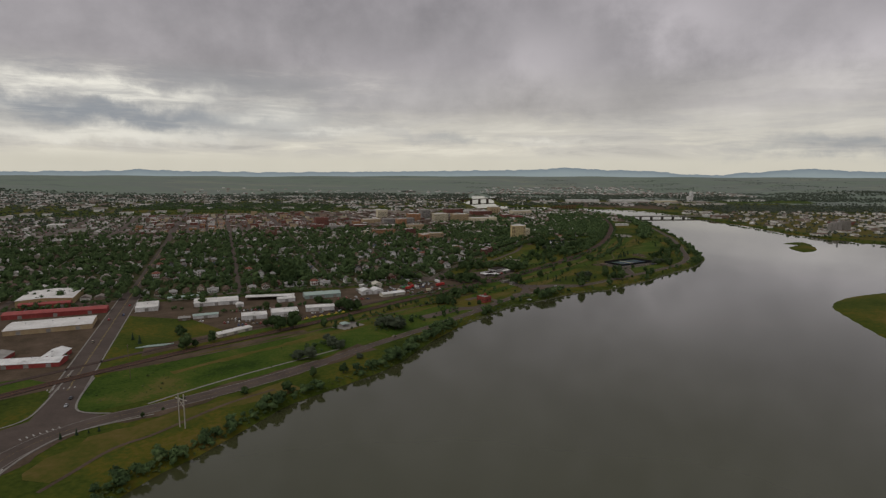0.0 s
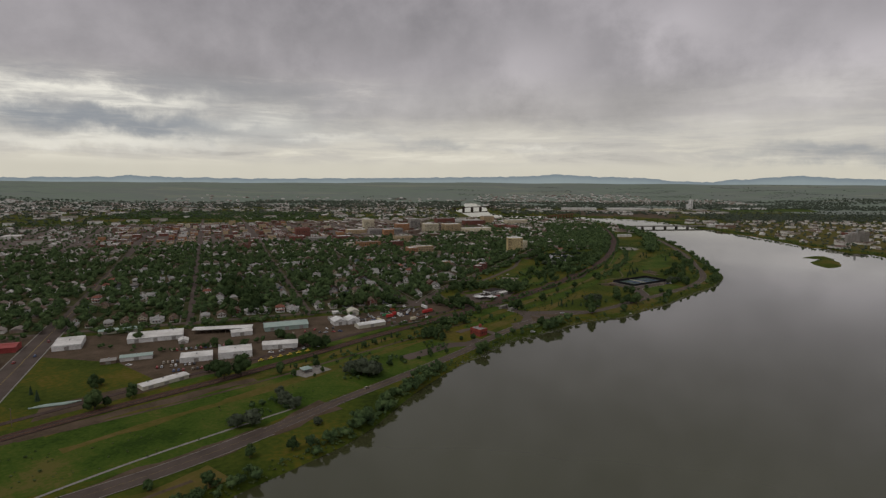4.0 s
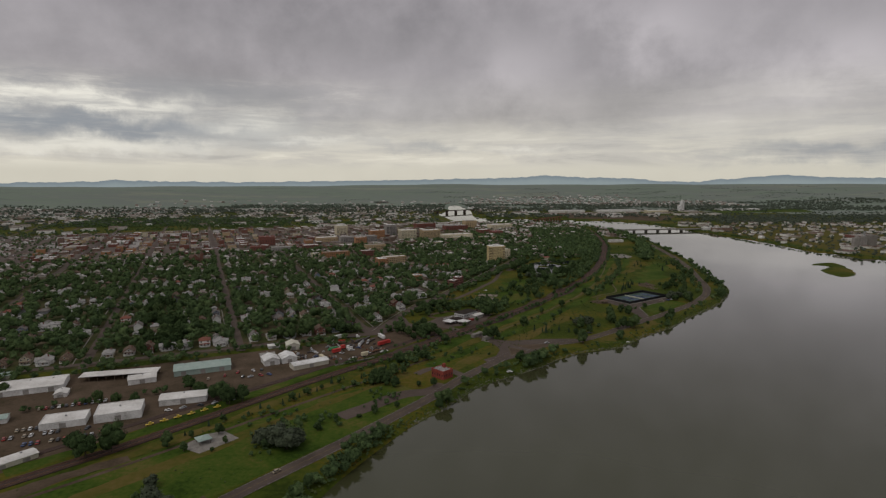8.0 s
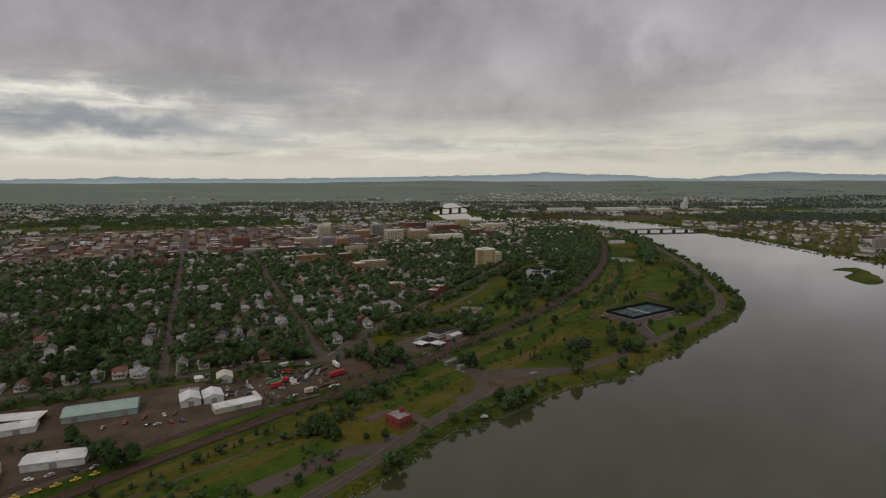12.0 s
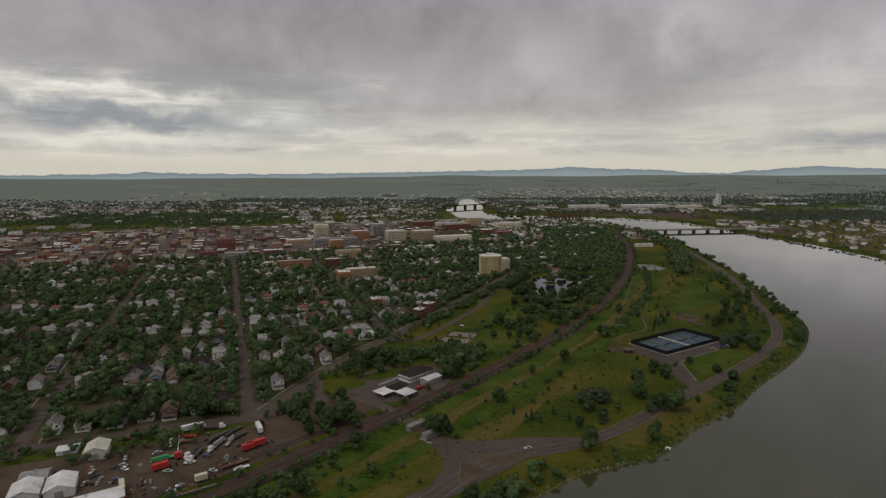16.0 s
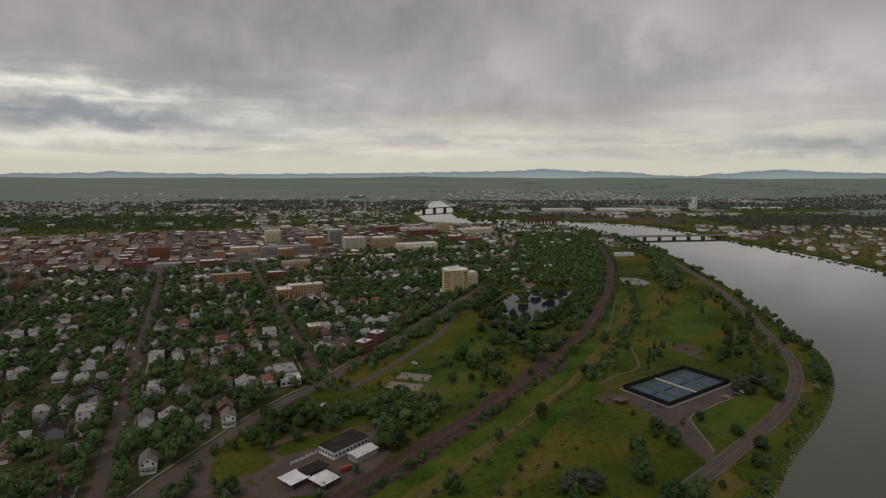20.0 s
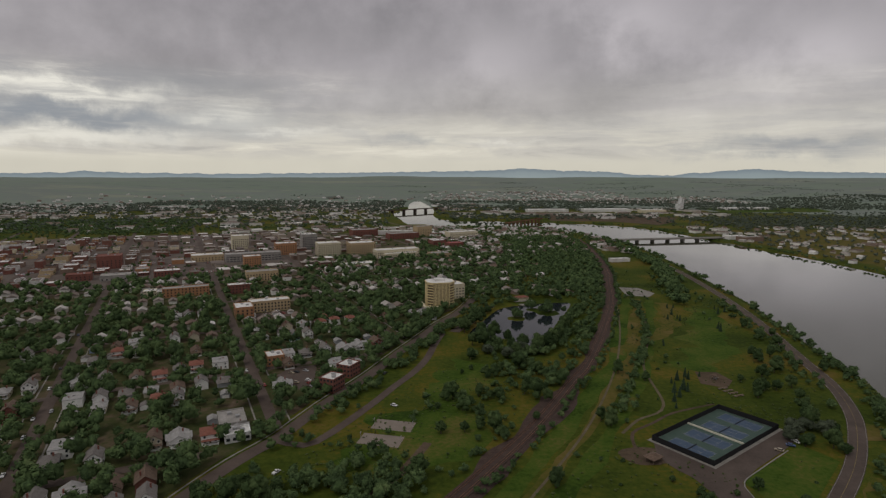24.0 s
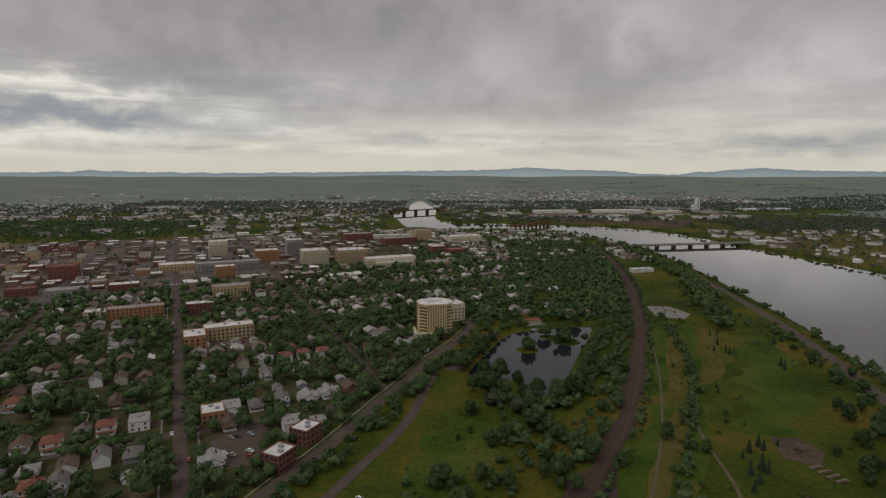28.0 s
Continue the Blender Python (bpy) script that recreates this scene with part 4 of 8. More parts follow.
def house(w, l, h, rise, wall, roof, shape, label, porch=True, dormer=False):
    """A house whose front looks along -y."""
    ob = thing("house", AWAY, label, "house", "houses of the town")
    wm, rm = HOUSE_WALLS[wall], SHINGLES[roof]
    if shape == "gable":
        part("wall", gable_wall(w, l, h, rise), wm, ob)
        part("roof", gable_roof(w, l, h, rise), rm, ob, "shingled gable roof")
    elif shape == "cross":
        bm = gable_wall(w, l, h, rise)
        side = gable_wall(w * 0.7, w + 3.0, h, rise * 0.75)
        bmesh.ops.rotate(side, cent=(0, 0, 0), matrix=Matrix.Rotation(math.pi / 2, 3, "Z"), verts=side.verts)
        tmp = bpy.data.meshes.new("tmp")
        side.to_mesh(tmp)
        side.free()
        bm.from_mesh(tmp)
        part("wall", bm, wm, ob)
        rb = gable_roof(w, l, h, rise)
        sr = gable_roof(w * 0.7, w + 3.0, h, rise * 0.75)
        bmesh.ops.rotate(sr, cent=(0, 0, 0), matrix=Matrix.Rotation(math.pi / 2, 3, "Z"), verts=sr.verts)
        sr.to_mesh(tmp)
        sr.free()
        rb.from_mesh(tmp)
        part("roof", rb, rm, ob, "shingled cross-gabled roof")
    elif shape == "hip":
        part("wall", boxes((-w / 2, -l / 2, 0, w / 2, l / 2, h)), wm, ob)
        part("roof", hip_roof(w, l, h, rise), rm, ob, "shingled hipped roof")
    else:
        part("wall", boxes((-w / 2, -l / 2, 0, w / 2, l / 2, h)), wm, ob)
        part("roof", boxes((-w / 2 - 0.15, -l / 2 - 0.15, h, w / 2 + 0.15, l / 2 + 0.15, h + 0.35), (-1, 0, h + 0.35, 0.6, 1.4, h + 1.1)), rm, ob, "flat roof with a low parapet")
    if porch:
        part("porch", boxes((-w / 2 + 0.4, -l / 2 - 2.2, 0, w / 2 - 0.4, -l / 2, 0.5), (-w / 2 + 0.5, -l / 2 - 2.1, 0.5, -w / 2 + 0.75, -l / 2 - 1.85, 2.7), (w / 2 - 0.75, -l / 2 - 2.1, 0.5, w / 2 - 0.5, -l / 2 - 1.85, 2.7)), TRIM, ob)
        pr = bmesh.new()
        box(pr, -w / 2 + 0.1, -l / 2 - 2.6, 2.7, w / 2 - 0.1, -l / 2, 2.95)
        part("porch_roof", pr, rm, ob)
    part("chimney", boxes((w * 0.18, l * 0.12, h + rise * 0.2, w * 0.18 + 0.8, l * 0.12 + 0.8, h + rise + 0.9)), RED_BRICK, ob, "red brick chimney")
    part("door", boxes((-0.5, -l / 2 - 0.06, 0.5 if porch else 0.1, 0.5, -l / 2, 2.5)), DOOR, ob)
    storeys = 2 if h > 4.2 else 1
    for s in range(storeys):
        z = 1.1 + 2.6 * s
        for x in (-w * 0.3, w * 0.3):
            window_part(ob, x, -l / 2, z, 1.1, 1.3, "-y")
        window_part(ob, w / 2, -l * 0.18, z, 1.5, 1.3, "x")
    if shape == "gable" and rise > 2.4:
        window_part(ob, 0, -l / 2, h + 0.3, 0.9, 1.1, "-y")
    if dormer:
        part("dormer", gable_wall(2.4, 2.6, h + rise * 0.62, 0.9, h + 0.1), wm, ob, at=Matrix.Translation((w * 0.24, -l * 0.1, 0)))
        part("dormer_roof", gable_roof(2.4, 2.6, h + rise * 0.62, 0.9, 0.25), rm, ob, at=Matrix.Translation((w * 0.24, -l * 0.1, 0)))
    return ob


PROTO = [
    house(8, 11, 5.2, 3.0, "white", "grey", "gable", "white two-storey timber house with a steep grey gable roof"),
    house(9, 12, 3.2, 2.6, "white", "brown", "gable", "white bungalow with a brown shingle gable roof and porch"),
    house(8.5, 11, 3.3, 2.4, "cream", "pale", "hip", "cream bungalow with a pale grey hipped roof"),
    house(9, 12, 5.0, 2.8, "grey", "dark", "cross", "grey two-storey house with a dark cross-gabled roof", True, True),
    house(8, 12, 3.2, 2.8, "tan", "brown", "gable", "tan bungalow with a brown roof and dormer", True, True),
    house(9.5, 11, 5.3, 2.4, "white", "red", "hip", "white two-storey house with a red-brown hipped roof"),
    house(8, 10, 3.2, 2.5, "blue", "grey", "gable", "blue-grey cottage with a grey gable roof"),
    house(10, 13, 3.3, 2.6, "white", "pale", "cross", "white cottage with a pale grey cross-gabled roof"),
    house(9, 12, 5.2, 3.0, "brick", "brown", "gable", "red brick house with a brown gable roof and white trim"),
    house(9, 13, 3.2, 2.2, "grey", "grey", "hip", "grey bungalow with a grey hipped roof"),
    house(8, 11, 5.0, 3.2, "cream", "brown", "gable", "cream two-storey house with a steep brown roof"),
    house(11, 14, 5.6, 0, "white", "pale", "flat", "white flat-roofed apartment house of two storeys", False),
]
LIGHT_HOUSES = [0, 1, 2, 4, 5, 7, 10, 0, 7, 3, 6, 8, 9, 11, 2, 7, 2]


def garage(wall, roof, label):
    ob = thing("garage", AWAY, label, "garage", "garages along the alleys")
    part("wall", gable_wall(6, 7, 2.5, 1.3), HOUSE_WALLS[wall], ob)
    part("roof", gable_roof(6, 7, 2.5, 1.3, 0.3), SHINGLES[roof], ob)
    part("garage_door", boxes((-2.2, 3.5, 0, 2.2, 3.56, 2.2)), TRIM, ob)
    return ob


GARAGES = [garage("white", "grey", "small white garage with a grey gable roof"), garage("tan", "brown", "small tan garage with a brown gable roof"), garage("grey", "pale", "small grey garage with a pale roof")]

# big known buildings that keep houses and trees away: x, y, radius
KEEP = [(168, 1266, 30), (-22, 1246, 28), (-8, 1232, 22), (74, 1016, 13), (82, 1046, 13), (48, 1041, 20), (30, 972, 17), (-42, 1222, 18), (-388, 1277, 19), (82, 848, 18), (70, 814, 16), (93, 837, 11), (-135, 1325, 32), (-75, 1430, 24), (-70, 1318, 18)]
spots = []
for k in range(len(STREETS) - 1):
    for j in range(0, 7):
        u0, v0 = STREETS[k], AVENUES[j]
        for row in (0, 1):
            for n in range(7):
                u = u0 + 15.5 + 15.2 * n + rng.normal(0, 0.8)
                v = v0 + (20 if row == 0 else 105) + rng.normal(0, 1.5)
                x, y = town(u, v)
                if rng.random() < 0.05 or not inside(TOWN, x, y) or v > (1480 if u > 520 else 1395) or any(math.hypot(x - a, y - b) < r for a, b, r in KEEP):
                    continue
                if line_gap(PARK_DRIVE, x, y) < 17:
                    continue
                spots.append((x, y, row, u, v))
rng.shuffle(spots)
# houses that stand out, each on its own plot: x, y, model
PLOTS = [(-16, 828, 0), (7, 881, 0), (-7, 878, 6), (-83, 892, 11), (-99, 926, 3), (-63, 844, 9), (-109, 884, 9), (-122, 953, 2), (-109, 957, 9), (-140, 957, 2), (-59, 932, 11), (-36, 920, 0), (-14, 939, 10),
         (-126, 838, 9), (-110, 841, 6), (-97, 841, 10), (-53, 1043, 5), (-35, 997, 5), (-25, 1001, 0), (-95, 1101, 0), (-65, 1103, 2), (-119, 1082, 9), (-109, 1099, 5), (-70, 1044, 1),
         (-48, 1102, 4), (39, 1022, 7), (-69, 990, 2), (-50, 989, 1), (-97, 1220, 0), (-84, 1223, 0), (-110, 1219, 7), (13, 1148, 0), (36, 1147, 0), (34, 1067, 4)]
spots = [q for q in spots if min(math.hypot(q[0] - a, q[1] - b) for a, b, c in PLOTS) > 12.5]
house_xy = []
far_walls, far_roofs, shop_walls, shop_roofs = [], [], [], []
made = 0


def far_house(x, y, turn, w, l, h, rise, shop=False):
    """Walls and roof of a distant house, as bare corners."""
    c, s = math.cos(turn), math.sin(turn)
    z0 = height1(x, y) if math.hypot(x - 100, y - 500) > 2600 else 0.0

    def at(p):
        return (x + p[0] * c - p[1] * s, y + p[0] * s + p[1] * c, z0 + p[2])
    a, b, o = w / 2, l / 2, 0.4
    wv = [at(p) for p in ((-a, -b, 0), (a, -b, 0), (a, b, 0), (-a, b, 0), (-a, -b, h), (a, -b, h), (a, b, h), (-a, b, h), (0, -b, h + rise), (0, b, h + rise))]
    wf = [(0, 1, 5), (0, 5, 4), (1, 2, 6), (1, 6, 5), (2, 3, 7), (2, 7, 6), (3, 0, 4), (3, 4, 7), (4, 5, 8), (6, 7, 9)]
    rv = [at(p) for p in ((-a - o, -b - o, h - 0.1), (a + o, -b - o, h - 0.1), (a + o, b + o, h - 0.1), (-a - o, b + o, h - 0.1), (0, -b - o, h + rise + 0.15), (0, b + o, h + rise + 0.15))]
    rf = [(0, 4, 5), (0, 5, 3), (1, 2, 5), (1, 5, 4), (0, 1, 4), (2, 3, 5)] if rise > 0.2 else [(0, 1, 4), (1, 5, 4), (1, 2, 5), (2, 3, 5), (3, 4, 5), (3, 0, 4)]
    (shop_walls if shop else far_walls).append((wv, wf))
    (shop_roofs if shop else far_roofs).append((rv, rf))


for x, y, k in PLOTS:
    house_xy.append((x, y))
    copy_thing(PROTO[k], pose(x, y, 0.03, 0, 0, GRID + rng.normal(0, 1.5)))
for x, y, row, u, v in spots:
    turn = GRID + (0 if row == 0 else 180) + rng.normal(0, 1.0)
    house_xy.append((x, y))
    if u > -90 and v < 1120 and made < 155:
        made += 1
        copy_thing(PROTO[LIGHT_HOUSES[int(rng.integers(len(LIGHT_HOUSES)))]], pose(x, y, 0.03, 0, 0, turn))
        if rng.random() < 0.5:
            gx_, gy_ = town(u + rng.normal(0, 2), v + (24 if row == 0 else -24))
            if inside(TOWN, gx_, gy_):
                copy_thing(GARAGES[int(rng.integers(3))], pose(gx_, gy_, 0.03, 0, 0, turn))
                house_xy.append((gx_, gy_))
    else:
        far_house(x, y, radians(turn), rng.uniform(8, 11), rng.uniform(9, 13), rng.choice([3.2, 3.2, 5.2]), rng.uniform(1.8, 3))
        if rng.random() < 0.45:
            gx_, gy_ = town(u + rng.normal(0, 3), v + (24 if row == 0 else -24))
            far_house(gx_, gy_, radians(turn), 6, 7, 2.5, 1.2)
MINT = house(9, 12, 5.2, 3.2, "mint", "grey", "gable", "mint-green two-storey house with a grey gable roof")
MINT.matrix_basis = pose(25, 1139, 0.03, 0, 0, GRID)
RED_HOUSE = house(10, 13, 3.6, 2.8, "white", "red", "hip", "white house with a red hipped roof among trees")
RED_HOUSE.matrix_basis = pose(39, 1212, 0.03, 0, 0, GRID)
house_xy += [(25, 1139), (39, 1212)]
for ob in PROTO + GARAGES:
    for o in [*ob.children_recursive, ob]:
        bpy.data.objects.remove(o)

# ---- trees ----
def ico(sub):
    bm = bmesh.new()
    bmesh.ops.create_icosphere(bm, subdivisions=sub, radius=1.0)
    v = np.array([q.co for q in bm.verts])
    f = np.array([[q.index for q in p.verts] for p in bm.faces])
    bm.free()
    return v, f


ICO = {1: ico(1), 2: ico(2)}


def crown(seed, r, base, tall, lobes, sub, leaves, leaf=0.7, squash=0.85):
    """A ragged crown: crumpled lobes heaped round a leaning axis, under a broken shell of leaf sprays. Returns corners and triangles."""
    g = np.random.default_rng(seed)
    V, F, n = [], [], 0
    centres = []
    v0, f0 = ICO[sub]
    lean = g.uniform(-0.16, 0.16, 2) * r
    flat = g.uniform(0.75, 1.25)
    for i in range(lobes):
        t = (i + 0.5) / lobes
        a = 2.4 * i + g.uniform(-0.7, 0.7)
        q = 0.0 if i == 0 else g.uniform(0.28, 0.66) * (1.05 - 0.75 * max(0.0, t - 0.45))
        c = np.array([r * q * flat * math.cos(a) + lean[0] * t, r * q / flat * math.sin(a) + lean[1] * t, base + tall * (0.5 if i == 0 else 0.2 + 0.62 * t + g.uniform(-0.07, 0.07))])
        lr = r * (0.62 if i == 0 else g.uniform(0.24, 0.46) * (1.1 - 0.35 * t))
        jit = 1 + g.uniform(-0.34, 0.3, len(v0))[:, None]
        up = squash * min(1.5, tall / (1.7 * r))
        V.append(v0 * jit * lr * (1, 1, up) + c)
        F.append(f0 + n)
        n += len(v0)
        centres.append((c, lr, up))
    if leaves:
        pick = g.integers(len(centres), size=leaves)
        d = g.normal(size=(leaves, 3))
        d[:, 2] = np.abs(d[:, 2]) * 1.0 - 0.35
        d /= np.linalg.norm(d, axis=1)[:, None]
        cc, rr, uu = np.array([centres[i][0] for i in pick]), np.array([centres[i][1] for i in pick]), np.array([centres[i][2] for i in pick])
        p = cc + d * (rr * g.uniform(0.88, 1.5, leaves) )[:, None] * np.stack([np.ones(leaves), np.ones(leaves), uu], 1)
        tilt = d + g.normal(0, 0.55, (leaves, 3)) + (0, 0, 0.35)
        a = np.cross(tilt, g.normal(size=(leaves, 3)))
        a /= np.linalg.norm(a, axis=1)[:, None]
        b = np.cross(tilt, a)
        b /= np.linalg.norm(b, axis=1)[:, None]
        ka, kb = leaf * g.uniform(0.55, 1.4, leaves)[:, None], leaf * g.uniform(0.8, 1.7, leaves)[:, None]
        V.append(np.stack([p - a * ka, p + a * ka, p + b * kb], 1).reshape(-1, 3))
        F.append(np.arange(leaves * 3).reshape(-1, 3) + n)
    return np.concatenate(V), np.concatenate(F)


def conifer(seed, r, tall, tiers, per):
    g = np.random.default_rng(seed)
    V, F, n = [], [], 0
    for i in range(tiers):
        z = 0.8 + (tall - 1.0) * i / tiers
        rr = r * (1 - i / tiers) ** 0.85 + 0.25
        for k in range(per):
            a = 2 * math.pi * (k + g.uniform(-0.4, 0.4)) / per
            q = rr * g.uniform(0.8, 1.15)
            da = 0.75 * math.pi / per * 2
            tip = (q * math.cos(a), q * math.sin(a), z - 0.25 * q + g.uniform(-0.2, 0.2))
            V += [(0, 0, z + tall / tiers * 1.5), (q * 0.7 * math.cos(a - da), q * 0.7 * math.sin(a - da), z), tip, (q * 0.7 * math.cos(a + da), q * 0.7 * math.sin(a + da), z)]
            F += [(n, n + 1, n + 2), (n, n + 2, n + 3)]
            n += 4
    return np.array(V, float), np.array(F)


def trunk_mesh(name, tall, r):
    bm = bmesh.new()
    cone_ring(bm, 0, 0, -0.3, r * 1.3, tall * 0.5, r * 0.7, 7)
    for i in range(4):
        a = i * 1.7
        v = []
        for t, q in ((0.0, r * 0.5), (1.0, r * 0.15)):
            cx, cy, cz = t * 1.8 * math.cos(a), t * 1.8 * math.sin(a), tall * (0.4 + 0.3 * t)
            v.append([bm.verts.new((cx + q * math.cos(k * 2.094), cy + q * math.sin(k * 2.094), cz)) for k in range(3)])
        for k in range(3):
            bm.faces.new((v[0][k], v[0][(k + 1) % 3], v[1][(k + 1) % 3], v[1][k]))
    return mesh_of(name, bm, BARK)


TREE_KINDS = [(r, tall, tri_mesh("crown", *crown(100 + i, r, tall * 0.06, tall * 0.95, 10, 2, 760, 0.48), LEAF, None, True), trunk_mesh("trunk", tall, 0.28))
              for i, (r, tall) in enumerate(((4.2, 9), (5.0, 11), (5.6, 12), (3.6, 8), (4.6, 12), (3.0, 7), (6.2, 13)))]
SILVER_KINDS = [(r, tall, tri_mesh("crown", *crown(140 + i, r, tall * 0.04, tall * 0.92, 10, 2, 760, 0.52), SILVER_LEAF, None, True), trunk_mesh("trunk", tall, 0.3)) for i, (r, tall) in enumerate(((5.5, 9), (6.5, 10)))]
CONIFER_KINDS = [(r, tall, tri_mesh("crown", *conifer(160 + i, r, tall, 11, 9), NEEDLES), trunk_mesh("trunk", tall * 0.5, 0.2)) for i, (r, tall) in enumerate(((1.9, 8), (2.3, 10), (1.6, 6.5)))]
BUSH_KINDS = [(r, tall, tri_mesh("bush", *crown(180 + i, r, -0.3, tall, 8, 1, 200, 0.3), LEAF, None, True), None) for i, (r, tall) in enumerate(((1.8, 2.4), (2.4, 3.2), (1.3, 1.8)))]


def tree(kind, x, y, s, name="tree", label="broad green leafy tree", group="trees of the park and streets", z=None):
    r, tall, me, tr = kind
    z = height1(x, y) if z is None else z
    m = pose(x, y, z, 0, 0, float(rng.uniform(0, 360))) @ Matrix.Diagonal((s, s, s * float(rng.uniform(0.9, 1.12)), 1))
    if tr is None:
        ob = new(name, me)
        ob.matrix_basis = m
        return tagged(ob, label, "bush", group)
    ob = thing(name, m, label, "tree", group)
    part("trunk", tr, BARK, ob)
    part("crown", me, LEAF, ob)
    return ob


TEMPLATES = {"near": [crown(200 + i, 1.0, 0.06, 1.85, 5, 1, 165, 0.125) for i in range(12)],
             "mid": [crown(220 + i, 1.0, 0.06, 1.8, 4, 1, 26, 0.22) for i in range(8)],
             "speck": [crown(260 + i, 1.0, 0.05, 1.6, 1, 1, 3, 0.4) for i in range(6)],
             "far": [crown(240 + i, 1.0, 0.05, 1.5, 2, 1, 4, 0.36) for i in range(6)]}


def mass(name, rows, which, mat, label):
    """Many trees as one mass of foliage: rows of x, y, z, radius, height."""
    tm = TEMPLATES[which]
    V, F, n = [], [], 0
    for x, y, z, r, h in rows:
        v, f = tm[int(rng.integers(len(tm)))]
        a = rng.uniform(0, 6.28)
        c, s = math.cos(a), math.sin(a)
        w = np.empty_like(v)
        w[:, 0], w[:, 1], w[:, 2] = (v[:, 0] * c - v[:, 1] * s) * r + x, (v[:, 0] * s + v[:, 1] * c) * r + y, v[:, 2] * h / 1.9 + z
        V.append(w)
        F.append(f + n)
        n += len(v)
    if V:
        return tagged(new(name, tri_mesh(name, np.concatenate(V), np.concatenate(F), mat, None, True)), label, "trees", "", "stuff")


# occupancy of the ground by houses
house_arr = np.array(house_xy)


def clear_of_houses(x, y, r):
    return np.hypot(house_arr[:, 0] - x, house_arr[:, 1] - y).min() > r


def street_gap(u, v):
    return min(min(abs(u - s) for s in STREETS), min(abs(v - a) for a in AVENUES))


near_rows, mid_rows = [], []
things = 0
cand = []
for u in np.arange(-1500, 830, 9.2):
    for v in np.arange(733, 1470, 9.2):
        if v > 1410 and u < 560:
            continue
        cand.append((u + rng.uniform(-3.6, 3.6), v + rng.uniform(-3.6, 3.6)))
cand = np.array(cand)
cx, cy = cand[:, 0] * CG - cand[:, 1] * SG, cand[:, 0] * SG + cand[:, 1] * CG
ok = inside(TOWN, cx, cy)
OPEN_STREETS = (-100, 267.5, 396)
for (u, v), x, y in zip(cand[ok], cx[ok], cy[ok]):
    su, sv = min(STREETS, key=lambda q: abs(q - u)), min(abs(v - a) for a in AVENUES)
    gs = abs(u - su)
    need = 7.5 if su == -100 else 4.3 if su in OPEN_STREETS else 3.4
    if gs < need or (sv < 4.2 and v < 760) or (sv < 3.4 and rng.random() < 0.75) or rng.random() < (0.12 if min(gs, sv) < 13 else 0.21):
        continue
    if any(math.hypot(x - a, y - b) < r for a, b, r in KEEP) or not clear_of_houses(x, y, 5.2):
        continue
    if line_gap(PARK_DRIVE, x, y) < 6:
        continue
    r = (rng.uniform(2.2, 4.6) if rng.random() < 0.5 else rng.uniform(4.6, 7.4)) if min(gs, sv) > 13 else rng.uniform(3.8, 7.0)
    gaps_ = np.hypot(house_arr[:, 0] - x, house_arr[:, 1] - y)
    near_house, which = float(gaps_.min()), int(gaps_.argmin())
    front = (house_arr[which, 1] - y) / max(near_house, 1)
    if front > 0.4 and near_house < 16 and which % 7 < 5:
        continue
    r = min(r, max(gs * 0.9, 3.2), max(2.2, near_house - 2.6))
    h = r * rng.uniform(1.6, 2.5)
    if u > 60 and sv > 5 and gs > 7:
        r, h = r * 1.06, h * 1.04
    if u > 60 and v < 960 and things < 60:
        k = TREE_KINDS[int(rng.integers(len(TREE_KINDS)))]
        tree(k, x, y, r / k[0], z=0.0)
        things += 1
    elif u > -420 and v < 1200:
        near_rows.append((x, y, 0, r, h))
    elif rng.random() < 0.7:
        mid_rows.append((x, y, 0, r * 1.05, h))
for u in np.arange(-320, 245, 6.5):
    for v in (702, 709, 716, 723):
        x, y = town(u + rng.uniform(-2.5, 2.5), v + rng.uniform(-2.5, 2.5))
        if rng.random() < 0.5 and abs(u + 100) > 14 and not (118 < u < 170 and v < 712):
            r = rng.uniform(2.0, 4.4)
            near_rows.append((x, y, 0, r, r * rng.uniform(1.6, 2.1)))
mass("town_trees", near_rows, "near", LEAF_FAR, "dense dark green street and garden trees")
mass("town_trees", mid_rows, "mid", LEAF_FAR, "dense dark green trees over the farther blocks")

# ---- sheds and warehouses of the yards ----
PANE = {}


def pane_mesh(w, h):
    """A shared window: a dark pane in a thin frame, front along -y."""
    if (w, h) not in PANE:
        bm = bmesh.new()
        box(bm, -w / 2, -0.06, 0, w / 2, 0.02, h)
        PANE[w, h] = mesh_of("window", bm, GLASS)
    return PANE[w, h]


def windows(parent, w, l, z, cols, size=(1.4, 1.7), sides="f", rows=1, step=3.3):
    """Rows of windows on the front (-y) and the sides of a block of w by l metres."""
    me = pane_mesh(*size)
    for r in range(rows):
        zz = z + step * r
        if "f" in sides:
            for i in range(cols):
                part("window", me, None, parent, at=Matrix.Translation((-w / 2 + w * (i + 0.5) / cols, -l / 2 - 0.03, zz)))
        n = max(1, round(cols * l / w))
        for s, a in (("r", 90), ("l", -90)):
            if s in sides:
                for i in range(n):
                    part("window", me, None, parent, at=pose((w / 2 + 0.03) * (1 if s == "r" else -1), -l / 2 + l * (i + 0.5) / n, zz, 0, 0, a))


